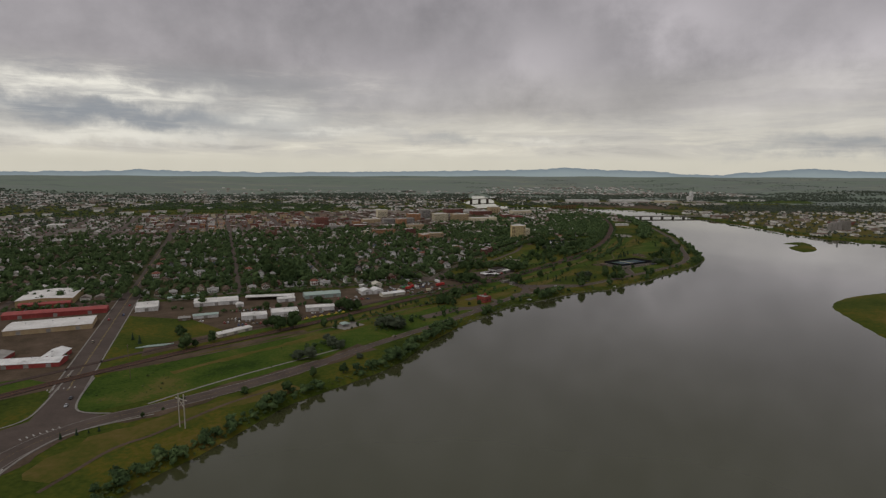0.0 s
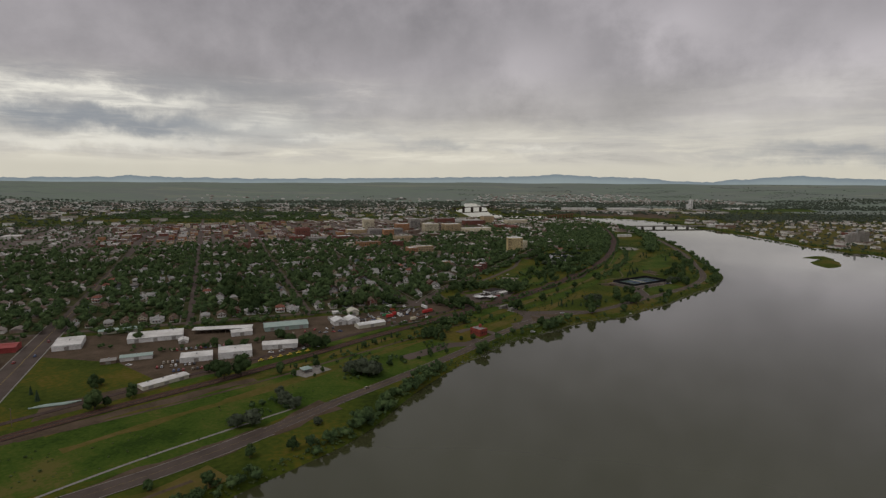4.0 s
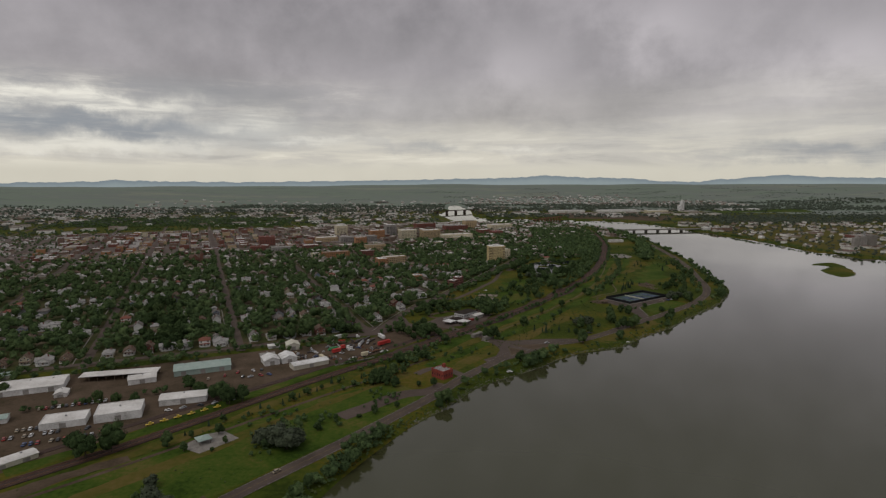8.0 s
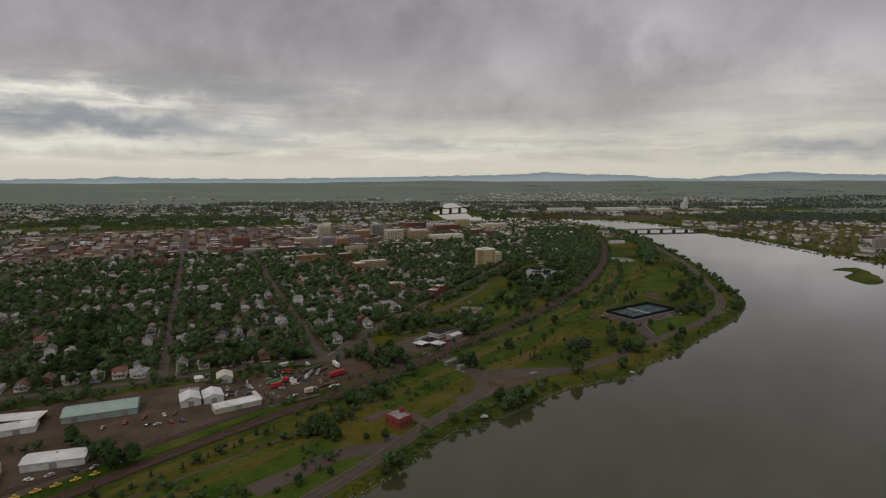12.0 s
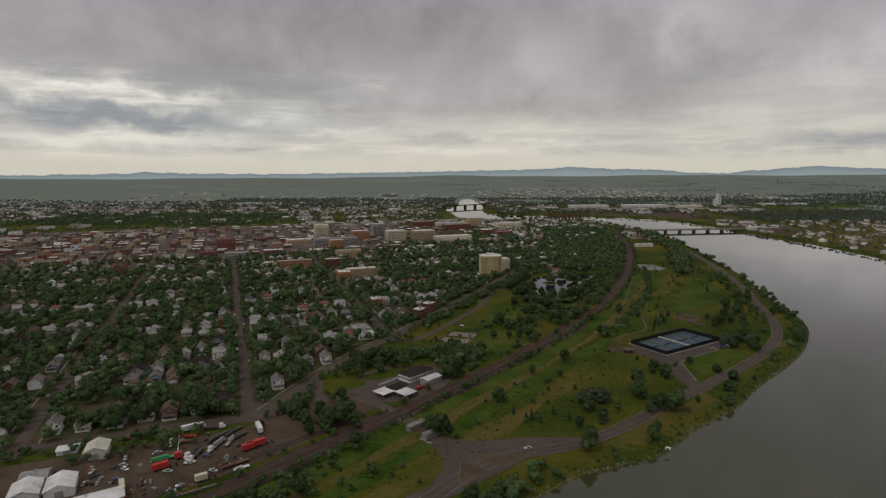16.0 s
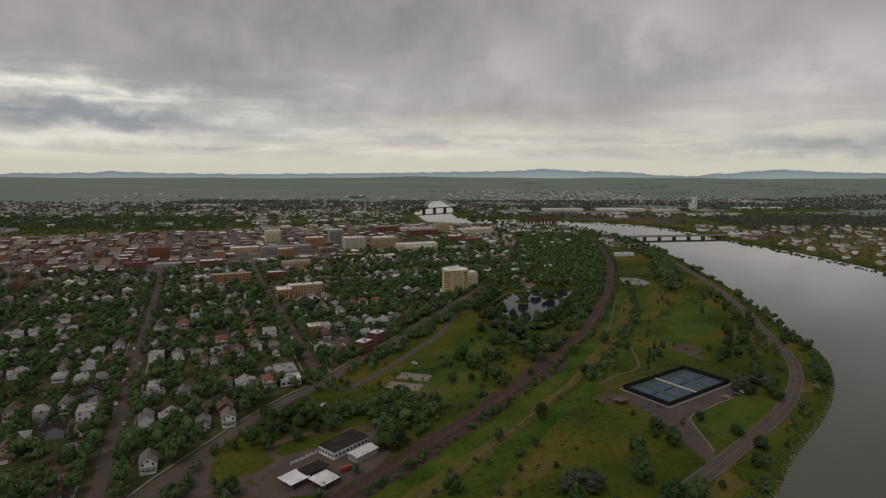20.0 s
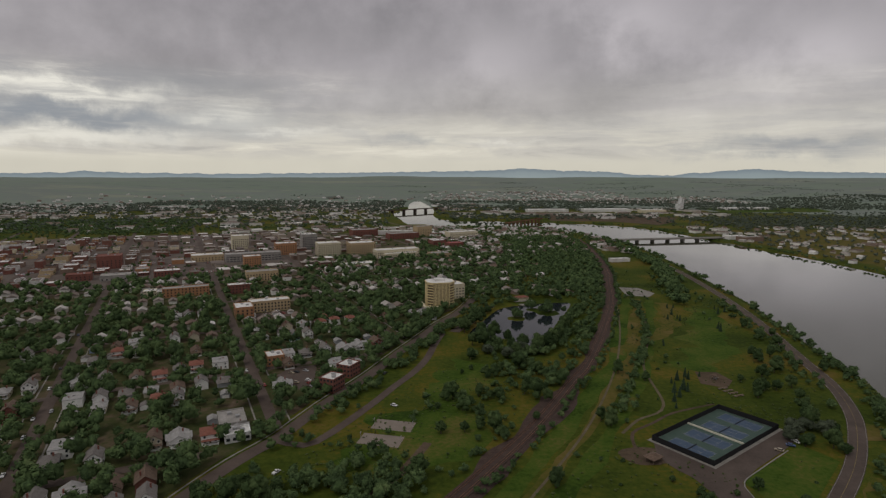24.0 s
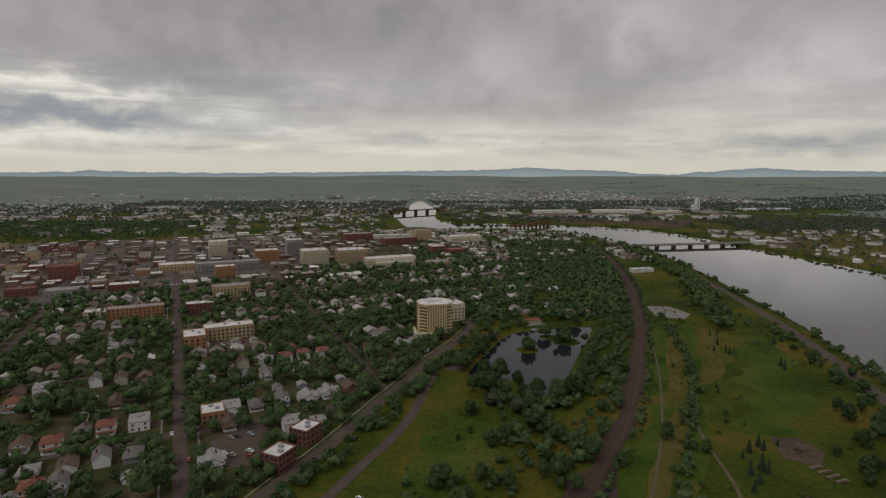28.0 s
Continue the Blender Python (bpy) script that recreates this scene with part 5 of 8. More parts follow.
def warehouse(x, y, turn, w, l, h, rise, wall, roof, label, doors=2, vents=2, group="sheds beside the railway"):
    """A shed of w by l metres; its ridge runs along x when w is the longer side."""
    ob = thing("warehouse", pose(x, y, 0.1, 0, 0, turn), label, "warehouse", group)
    if rise > 0:
        a, b = (l, w) if w >= l else (w, l)
        spin = pose(0, 0, 0, 0, 0, 90) if w >= l else Matrix()
        part("wall", gable_wall(a, b, h, rise), wall, ob, at=spin)
        part("roof", gable_roof(a, b, h, rise, 0.4), roof, ob, at=spin)
    else:
        part("wall", boxes((-w / 2, -l / 2, 0, w / 2, l / 2, h)), wall, ob)
        part("roof", boxes((-w / 2 + 0.3, -l / 2 + 0.3, h, w / 2 - 0.3, l / 2 - 0.3, h + 0.12)), roof, ob)
        t = 0.3
        part("parapet", boxes((-w / 2, -l / 2, h, w / 2, -l / 2 + t, h + 0.5), (-w / 2, l / 2 - t, h, w / 2, l / 2, h + 0.5), (-w / 2, -l / 2 + t, h, -w / 2 + t, l / 2 - t, h + 0.5), (w / 2 - t, -l / 2 + t, h, w / 2, l / 2 - t, h + 0.5)), wall, ob)
    for i in range(doors):
        dx = -w / 2 + w * (i + 0.5) / doors
        part("roll_door", boxes((dx - 1.8, -l / 2 - 0.08, 0, dx + 1.8, -l / 2 + 0.02, min(3.4, h - 0.6))), GREY_ROOF, ob, "grey roller door")
    for i in range(vents):
        vx, top = -w / 2 + w * (i + 0.6) / (vents + 0.2), h + (rise * 0.75 if rise else 0.1)
        part("roof_vent", boxes((vx - 0.5, l * 0.12 - 0.5, top - 0.6, vx + 0.5, l * 0.12 + 0.5, top + 0.8)), STEEL, ob)
    return ob


CREAM_METAL = paint("cream_sheet_metal", [(0.42, 0.40, 0.32), (0.52, 0.50, 0.41), (0.6, 0.58, 0.5)], 0.15, 0.55, 0, 0.05, 8.0)
OFFWHITE = paint("off_white_roofing", [(0.42, 0.405, 0.38), (0.60, 0.585, 0.56), (0.76, 0.75, 0.73)], 0.08, 0.8, 0, 0.05, 9.0)
for row in (
    (-319, 606, 24, 22, 30, 5.5, 0, WHITE_METAL, OFFWHITE, "white flat-roofed workshop at the corner of the wide street"),
    (-300, 652, 24, 34, 10, 4.0, 0.8, CREAM_METAL, GREEN_METAL, "long low shed with a pale green roof"),
    (-254, 632, 21.5, 46, 24, 5.5, 1.6, WHITE_METAL, OFFWHITE, "big white shed with a stained pale roof"),
    (-223, 619, 21.5, 8, 10, 3.4, 1.4, WHITE_METAL, OFFWHITE, "small rounded white store"),
    (-179, 646, 24, 19, 12, 5.0, 1.0, WHITE_METAL, OFFWHITE, "white box shed with a low gable"),
    (-143, 671, 21.5, 42, 19, 5.5, 2.0, GREEN_METAL, GREEN_METAL, "long shed of pale green sheet metal"),
    (-258, 560, 24, 11, 8, 3.4, 0.8, WOOD, GREY_ROOF, "weathered brown timber shack"),
    (-241, 571, 24, 24, 9, 4.0, 0.9, WHITE_METAL, GREEN_METAL, "long white shed with a pale green roof"),
    (-191, 571, 20, 25, 16, 5.0, 0, WHITE_METAL, OFFWHITE, "white low wing of the stepped warehouse"),
    (-163, 583, 20, 27, 20, 6.5, 0, WHITE_METAL, OFFWHITE, "white stepped warehouse with a flat roof"),
    (-131, 606, 16, 30, 13, 5.5, 1.2, WHITE_METAL, OFFWHITE, "long white shed with a low gable roof"),
    (-192, 515, 51, 34, 9, 3.6, 0.7, CREAM_METAL, OFFWHITE, "long low cream-walled shed with a white roof"),
    (-59, 679, 33, 30, 10.5, 4.6, 1.4, CREAM_METAL, WHITE_METAL, "long shed with a bright white metal roof"),
    (-84, 728, 21.5, 11, 13, 6.0, 2.4, CREAM_METAL, CREAM_METAL, "tall cream metal barn"),
    (-102, 731, 21.5, 10, 7, 3.2, 0.6, WHITE_METAL, OFFWHITE, "small white hut beside the yard"),
    (-100, 703, 21.5, 12, 10, 3.0, 1.6, GREY_ROOF, GREY_ROOF, "grey shingled shed behind the barns"),
    (-446, 638, 21.5, 54, 56, 10, 1.6, YELLOW_WALL, OFFWHITE, "big yellow-walled hall with a pale roof"),
    (-398, 577, 21.5, 92, 17, 6.0, 1.4, RED_METAL, RED_METAL, "very long shed with red walls and roof"),
    (-430, 606, 21.5, 48, 12, 7.0, 1.2, RED_METAL, RED_METAL, "red metal hall behind the long red shed"),
    (-370, 528, 24, 70, 34, 6.0, 1.0, TAN_BRICK, OFFWHITE, "wide tan-walled store with a stained white roof"),
    (-316, 424, 12, 46, 16, 4.6, 2.0, RED_METAL, WHITE_METAL, "red-walled building with a bright white metal roof"),
    (-308, 440, 102, 26, 14, 5.0, 2.2, RED_METAL, WHITE_METAL, "cross wing with a white metal roof and red gables"),
    (-352, 434, 12, 18, 22, 4.4, 2.0, RED_METAL, GREY_ROOF, "red-walled wing with a grey roof"),
    (-480, 520, 24, 60, 40, 6.0, 1.0, CREAM_METAL, OFFWHITE, "cream store with a pale roof"),
):
    row = (*row[:5], row[5] * 0.76, *row[6:])
    warehouse(*row, doors=3 if row[3] > 30 else 1, vents=3 if row[3] > 30 else 1)
# twin white barns
for k in (0, 1):
    warehouse(-93 + 13.0 * k, 687 + 5.8 * k, 27, 12.5, 15, 4.2, 2.4, WHITE_METAL, WHITE_METAL, "white twin-gabled barn with a dark doorway", 1, 0)
# long open-fronted shed
ob = thing("open_shed", pose(-200, 655, 0.1, 0, 0, 12), "long open-fronted shed with a pale roof and dark bays", "shed")
part("back_wall", boxes((-27, 5.2, 0, 27, 5.5, 4.0)), WOOD, ob)
part("roof", boxes((-27.5, -6, 4.0, 27.5, 6, 4.35)), OFFWHITE, ob)
for i in range(10):
    part("post", boxes((-26.5 + i * 5.9 - 0.15, -5.6, 0, -26.5 + i * 5.9 + 0.15, -5.3, 4.0)), WOOD, ob)

# ---- white station building and its canopies ----
DEPOT_TURN = 48
ob = thing("station_building", pose(81.5, 846, 0.1, 0, 0, DEPOT_TURN), "low white building with a dark flat roof beside the railway", "building")
part("wall", boxes((-12, -6.5, 0, 12, 6.5, 4.6)), WHITE_METAL, ob)
part("roof", boxes((-12.4, -6.9, 4.6, 12.4, 6.9, 5.0)), DARK_ROOF, ob)
windows(ob, 24, 13, 1.6, 9, (1.4, 1.5), "fl")
ob = thing("garden_wall", pose(62, 835, 0.1, 0, 0, DEPOT_TURN), "low white wall with piers beside the station building", "wall")
part("panel", boxes((-8, -0.15, 0, 8, 0.15, 1.1)), WHITE_METAL, ob)
for i in range(6):
    part("pier", boxes((-8 + i * 3.2 - 0.3, -0.3, 0, -8 + i * 3.2 + 0.3, 0.3, 1.6)), WHITE_METAL, ob)
for dx, dy, lab in ((62, 811, "white hipped canopy on posts"), (77, 810, "white hipped canopy on posts beside the tracks")):
    ob = thing("canopy", pose(dx, dy, 0.1, 0, 0, DEPOT_TURN), lab, "canopy", "white canopies")
    part("roof", hip_roof(10, 10, 3.2, 0.5, 0.6), WHITE_METAL, ob)
    for sx in (-4, 4):
        for sy in (-4, 4):
            part("post", boxes((sx - 0.12, sy - 0.12, 0, sx + 0.12, sy + 0.12, 3.2)), STEEL, ob)
sheet("forecourt", [(38, 816), (58, 798), (84, 803), (102, 826), (112, 852), (98, 866), (74, 852), (50, 838)], OLDROAD, 0.16, "worn brown paving round the station building", "pavement")
ob = thing("dark_canopy", pose(70, 819.5, 0.1, 0, 0, DEPOT_TURN), "dark flat canopy between the white ones", "canopy")
part("roof", boxes((-7, -4, 3.4, 7, 4, 3.8)), DARK_ROOF, ob)
for sx in (-6, 6):
    for sy in (-3.5, 3.5):
        part("post", boxes((sx - 0.12, sy - 0.12, 0, sx + 0.12, sy + 0.12, 3.4)), STEEL, ob)
warehouse(93, 837, DEPOT_TURN, 15, 7.5, 3.4, 0.8, GREY_ROOF, OFFWHITE, "grey-roofed shed beside the tracks", 1, 0)
ob = thing("parked_truck", pose(86, 822, 0.15, 0, 0, 40), "dark red van parked beside the canopies", "van")
part("body", boxes((-3, -1.1, 0.5, 3, 1.1, 2.6)), RED_METAL, ob)

# ---- red brick pump house above the river ----
PUMP_BRICK = paint("bright_red_brick", [(0.20, 0.042, 0.032), (0.26, 0.056, 0.042), (0.32, 0.085, 0.065)], 0.5, 0.9, 0, 0.2, 9.0)
ob = thing("pump_house", pose(50, 649, 0.05, 0, 0, 44), "bright red brick pump house with a flat grey roof", "building")
part("wall", boxes((-5.2, -6.4, 0, 5.2, 6.4, 6.2)), PUMP_BRICK, ob)
part("roof", boxes((-4.8, -6.0, 6.2, 4.8, 6.0, 6.35)), GREY_ROOF, ob)
part("parapet", boxes((-5.3, -6.5, 6.2, 5.3, -6.1, 6.8), (-5.3, 6.1, 6.2, 5.3, 6.5, 6.8), (-5.3, -6.1, 6.2, -4.9, 6.1, 6.8), (4.9, -6.1, 6.2, 5.3, 6.1, 6.8)), PUMP_BRICK, ob)
part("chimney", boxes((2.6, 0.4, 6.35, 4.6, 2.4, 9.4)), PUMP_BRICK, ob)
for x, y in ((-3.6, 3.4), (-3.2, -0.6), (-0.6, 1.6), (0.4, -4.2), (-1.2, 4.6)):
    part("roof_hatch", boxes((x - 0.7, y - 0.7, 6.35, x + 0.7, y + 0.7, 7.0)), STEEL, ob)
for i in range(5):
    part("pilaster", boxes((-5.2 + i * 2.52, -6.6, 0, -4.88 + i * 2.52, -6.4, 5.6)), PUMP_BRICK, ob)
for i in range(6):
    part("pilaster", boxes((-5.4, -6.2 + i * 2.4, 0, -5.2, -5.88 + i * 2.4, 5.6)), PUMP_BRICK, ob)
windows(ob, 10.4, 12.8, 2.0, 4, (0.8, 2.0), "fl")
part("step_block", boxes((6, -4, 0, 8, 0, 1.2)), CONCRETE, ob)

# ---- shelter with a pale terrace ----
sheet("terrace", [(-104, 535), (-90, 527), (-74, 546), (-86, 556), (-96, 552)], CONCRETE, 0.14, "pale concrete terrace round the picnic shelter", "pavement")
ob = thing("picnic_shelter", pose(-93, 541, 0.12, 0, 0, 40), "small picnic shelter with a green hipped roof", "shelter")
part("roof", hip_roof(7, 7, 2.6, 1.8, 0.5), GREEN_METAL, ob)
for sx in (-3, 3):
    for sy in (-3, 3):
        part("post", boxes((sx - 0.12, sy - 0.12, 0, sx + 0.12, sy + 0.12, 2.6)), WOOD, ob)

# ---- tall cream apartment tower ----
TOWER_CREAM = paint("warm_cream_concrete", [(0.52, 0.42, 0.22), (0.62, 0.51, 0.28), (0.68, 0.57, 0.34)], 0.3, 0.8, 0, 0.05, 9.0)


def tower():
    ob = thing("apartment_tower", pose(164, 1259, 0.05, 0, 0, 8), "tall cream apartment tower with vertical ribs and a wide pale roof", "apartment block")
    w, l, c, h = 29.5, 24, 5.5, 28
    out = [(-w / 2 + c, -l / 2), (w / 2 - c, -l / 2), (w / 2, -l / 2 + c), (w / 2, l / 2 - c), (w / 2 - c, l / 2), (-w / 2 + c, l / 2), (-w / 2, l / 2 - c), (-w / 2, -l / 2 + c)]
    # bronze core, with the shade between the ribs put into its colour
    part("core", prism(out, 0, h), paint("shaded_bronze_panel", [(0.10, 0.075, 0.045), (0.17, 0.13, 0.08)], 0.4, 0.7, 0, 0, 6.0), ob)
    rib = mesh_of("rib", boxes((-0.4, -0.7, 0.0, 0.4, 0.1, h)), TOWER_CREAM)
    for i in range(12):
        part("rib", rib, None, ob, at=Matrix.Translation((-w / 2 + c + 0.6 + i * (w - 2 * c - 1.2) / 11, -l / 2, 0)))
    for s, a in ((1, 90), (-1, -90)):
        for i in range(8):
            part("rib", rib, None, ob, at=pose(s * w / 2, -l / 2 + c + 0.6 + i * (l - 2 * c - 1.2) / 7, 0, 0, 0, a))
    slab = mesh_of("balcony", boxes((-3.6, -1.2, 0, 3.6, 0.4, 0.9)), TOWER_CREAM)
    for f in range(9):
        for x, y, a in ((-w / 2 + c / 2, -l / 2 + c / 2, -45), (w / 2 - c / 2, -l / 2 + c / 2, 45)):
            part("balcony", slab, None, ob, at=pose(x, y, 2.6 + 3.0 * f, 0, 0, a))
    part("roof", prism([(x * 1.07, y * 1.08) for x, y in out], h, h + 1.1), TOWER_CREAM, ob, "wide pale flat roof")
    part("roof_deck", prism([(x * 1.02, y * 1.02) for x, y in out], h + 1.1, h + 1.25), OFFWHITE, ob)
    part("penthouse", boxes((-6, -4, h + 1.2, 5, 5, h + 3.6)), OFFWHITE, ob)
    part("base", boxes((-24, -16, 0, -17.2, 10, 3.4), (-17.2, -17, 0, -2, -13.2, 3.4)), CREAM, ob, "low cream podium")


tower()


def block(x, y, turn, w, l, h, wall, roof, label, rows=0, cols=0, size=(1.4, 1.7), sides="f", units=2, category="building", group=""):
    """A flat-roofed town building."""
    ob = thing("building", pose(x, y, 0.1, 0, 0, turn), label, category, group)
    part("wall", boxes((-w / 2, -l / 2, 0, w / 2, l / 2, h)), wall, ob)
    part("roof", boxes((-w / 2 + 0.35, -l / 2 + 0.35, h, w / 2 - 0.35, l / 2 - 0.35, h + 0.12)), roof, ob)
    t, q = 0.35, h + 0.7
    part("parapet", boxes((-w / 2 - 0.1, -l / 2 - 0.1, h, w / 2 + 0.1, -l / 2 + t, q), (-w / 2 - 0.1, l / 2 - t, h, w / 2 + 0.1, l / 2 + 0.1, q), (-w / 2 - 0.1, -l / 2 + t, h, -w / 2 + t, l / 2 - t, q), (w / 2 - t, -l / 2 + t, h, w / 2 + 0.1, l / 2 - t, q)), roof if wall is roof else wall, ob)
    for i in range(units):
        ux, uy = w * (0.55 * (i + 0.5) / units - 0.2), l * (0.2 - 0.3 * (i % 2))
        part("roof_unit", boxes((ux - 1.2, uy - 1.0, h + 0.1, ux + 1.2, uy + 1.0, h + 1.5)), STEEL, ob)
    if rows:
        windows(ob, w, l, 1.2, cols, size, sides, rows)
    return ob


G = GRID
for row in (
    (-22, 1251, G, 42, 15, 11.5, TAN_BRICK, OFFWHITE, "long three-storey tan brick building with a white roof", 3, 12, (1.6, 1.8), "fr"),
    (-42, 1223.5, G, 17.5, 24, 12.0, ORANGE_BRICK, OFFWHITE, "end wing of orange brick with a white roof", 3, 4, (1.6, 1.8), "fl"),
    (74.5, 1016.3, -29, 11.5, 13.5, 9.6, RED_BRICK, OFFWHITE, "three-storey red brick apartment house with a white roof", 3, 4, (1.5, 1.5), "flr"),
    (83, 1045, -29, 12, 13.5, 9.0, RED_BRICK, OFFWHITE, "red brick apartment house with a white roof behind its twin", 3, 4, (1.5, 1.5), "flr"),
    (22, 961, G, 15, 20, 6.0, GREY_ROOF, GREY_ROOF, "grey flat-roofed corner store", 1, 4, (2.0, 1.8), "fr"),
    (29.5, 945, G, 14, 10, 4.6, WHITE_METAL, OFFWHITE, "white low front of the corner store", 1, 4, (2.0, 1.8), "fr"),
    (22, 1075, G, 13, 15, 7.5, ORANGE_BRICK, OFFWHITE, "orange brick house block with a pale flat roof", 2, 4, (1.4, 1.6), "fr"),
    (-140, 1332, G, 52, 15, 10.0, ORANGE_BRICK, GREY_ROOF, "long orange brick apartment building", 3, 13, (1.5, 1.6), "fr"),
    (-176, 1318, G, 14, 14, 9.0, CREAM, OFFWHITE, "cream three-storey house block with a white roof", 3, 4, (1.4, 1.5), "fr"),
    (-80, 1345, G, 28, 15, 10.5, RED_BRICK, OFFWHITE, "red brick hall with a pale roof", 3, 7, (1.3, 1.6), "fr"),
    (-72, 1425, G, 42, 18, 13.0, TAN_BRICK, GREY_ROOF, "grey-tan stone building with a slate roof", 3, 11, (1.4, 2.0), "f"),
    (-116, 1545, G, 26, 18, 16, ORANGE_BRICK, OFFWHITE, "orange brick block of five storeys", 4, 7, (1.4, 1.7), "fr"),
    (-128, 1600, G, 88, 22, 13, GREY_ROOF, GREY_ROOF, "grey parking building with dark open decks", 3, 16, (4.0, 1.2), "f"),
    (-90, 1674, G, 36, 24, 20, ORANGE_BRICK, OFFWHITE, "orange brick office of six storeys", 5, 9, (1.6, 1.7), "fl"),
    (-190, 1745, G, 30, 24, 26, CREAM, OFFWHITE, "cream office tower of seven storeys", 6, 8, (1.8, 1.8), "f"),
    (-60, 1745, G, 28, 24, 28, GREY_ROOF, OFFWHITE, "grey office tower downtown", 7, 7, (2.2, 1.8), "f"),
    (-12, 1660, G, 40, 28, 22, CREAM, OFFWHITE, "cream office block with rows of dark windows", 6, 10, (1.8, 1.8), "fl"),
    (45, 1678, G, 46, 30, 20, TAN_BRICK, OFFWHITE, "tan brick courthouse block", 5, 12, (1.5, 1.9), "fl"),
    (110, 1630, G, 78, 24, 14, CREAM, OFFWHITE, "long cream hall with a stepped roof", 3, 18, (1.6, 2.4), "fl"),
    (118, 1616, G, 60, 14, 9, CREAM, OFFWHITE, "lower front of the cream hall", 2, 14, (1.6, 1.8), "f"),
    (50, 1528, G, 52, 22, 6, CREAM, OFFWHITE, "low store with a white roof", 1, 10, (2.4, 1.6), "f"),
    (196, 1636, G, 56, 26, 6.5, TAN_BRICK, GREY_ROOF, "low wide building with a grey roof", 1, 10, (2.4, 1.6), "f"),
    (222, 1752, G, 30, 24, 9, RED_BRICK, RED_METAL, "building with a bright red roof", 2, 6, (1.6, 1.6), "f"),
    (190, 1780, G, 28, 26, 11, RED_BRICK, OFFWHITE, "red brick store with a white roof", 2, 6, (1.6, 1.6), "f"),
    (252, 1910, G, 70, 26, 14, CREAM, OFFWHITE, "long cream school building", 3, 14, (1.8, 1.8), "f"),
    (166, 1950, G, 36, 26, 22, TAN_BRICK, GREY_ROOF, "tall tan brick warehouse by the tracks", 5, 6, (1.4, 1.6), "f"),
    (95, 1985, 8, 120, 14, 8, OFFWHITE, OFFWHITE, "long pale roofed viaduct building", 0, 0),
    (30, 1960, G, 60, 30, 14, RED_BRICK, GREY_ROOF, "old red brick warehouse", 3, 10, (1.4, 1.6), "f"),
    (120, 1900, G, 70, 26, 12, RED_BRICK, GREY_ROOF, "long red brick warehouse", 3, 12, (1.4, 1.6), "f"),
    (-270, 1440, G, 44, 22, 7, GREY_ROOF, GREY_ROOF, "grey hall with a slate roof", 1, 8, (1.6, 2.0), "f"),
    (-320, 1435, G, 30, 18, 9, RED_BRICK, RED_BRICK, "red brick church hall", 2, 6, (1.4, 1.6), "f"),
    (-330, 1540, G, 34, 30, 19, RED_BRICK, RED_BRICK, "dark red brick block with high walls", 4, 6, (1.4, 1.6), "fr"),
    (-215, 1465, G, 34, 20, 8, RED_BRICK, OFFWHITE, "red brick store with a white roof", 2, 8, (1.6, 1.6), "f"),
    (-205, 1605, G, 50, 26, 10, TAN_BRICK, OFFWHITE, "tan store block with a white roof", 2, 10, (1.6, 1.6), "fr"),
):
    block(*row, category="building", group="larger town buildings")
sheet("car_park", [(-34, 1208), (6, 1223), (-2, 1247), (-36, 1234)], OLDROAD, 0.12, "brown paved court before the tan building", "car park")
ob = thing("mast", pose(168, 1263, 29.5), "slim pale mast on the apartment tower", "mast")
part("pole", cone_ring(bmesh.new(), 0, 0, 0, 0.35, 14, 0.15, 6), STEEL, ob)
block(180, 1302, G, 28, 18, 17, CREAM, OFFWHITE, "pale flat-roofed building behind the tower", 4, 7, (1.6, 1.6), "f", 3)
BROWN_RED = paint("brown_red_brick", [(0.13, 0.06, 0.045), (0.18, 0.085, 0.062), (0.23, 0.11, 0.085)], 0.4, 0.9, 0, 0.15, 9.0)
TAKEN = [(-128, 1600, 50), (-116, 1545, 22), (-90, 1674, 28), (-190, 1745, 26), (-60, 1745, 24), (-12, 1660, 30), (45, 1678, 34), (112, 1625, 48), (50, 1528, 34), (196, 1636, 36), (222, 1752, 26), (190, 1780, 24), (252, 1910, 44), (166, 1950, 28),
         (95, 1985, 60), (30, 1960, 40), (120, 1900, 44), (-270, 1440, 30), (-320, 1435, 22), (-330, 1540, 28), (-215, 1465, 26), (-205, 1605, 36), (-72, 1425, 30)]

# ---- brick church with a tower ----
ob = thing("church", pose(-388, 1277, 0.05, 0, 0, G), "dark red brick church with a steep roof and a square tower", "church")
part("wall", gable_wall(14, 26, 8, 6.5), BROWN_RED, ob)
part("roof", gable_roof(14, 26, 8, 6.5, 0.4), SHINGLES["brown"], ob, "steep brown roof")
part("transept", gable_wall(10, 20, 8, 5), BROWN_RED, ob, at=pose(0, 4, 0, 0, 0, 90))
part("transept_roof", gable_roof(10, 20, 8, 5, 0.3), SHINGLES["brown"], ob, at=pose(0, 4, 0, 0, 0, 90))
part("tower", boxes((8.5, -13, 0, 13.5, -8, 16)), BROWN_RED, ob)
part("spire", cone_ring(bmesh.new(), 11, -10.5, 16, 3.4, 24, 0.1, 4), SHINGLES["brown"], ob, "pointed brown spire")
windows(ob, 14, 26, 2.5, 3, (1.2, 3.0), "flr")

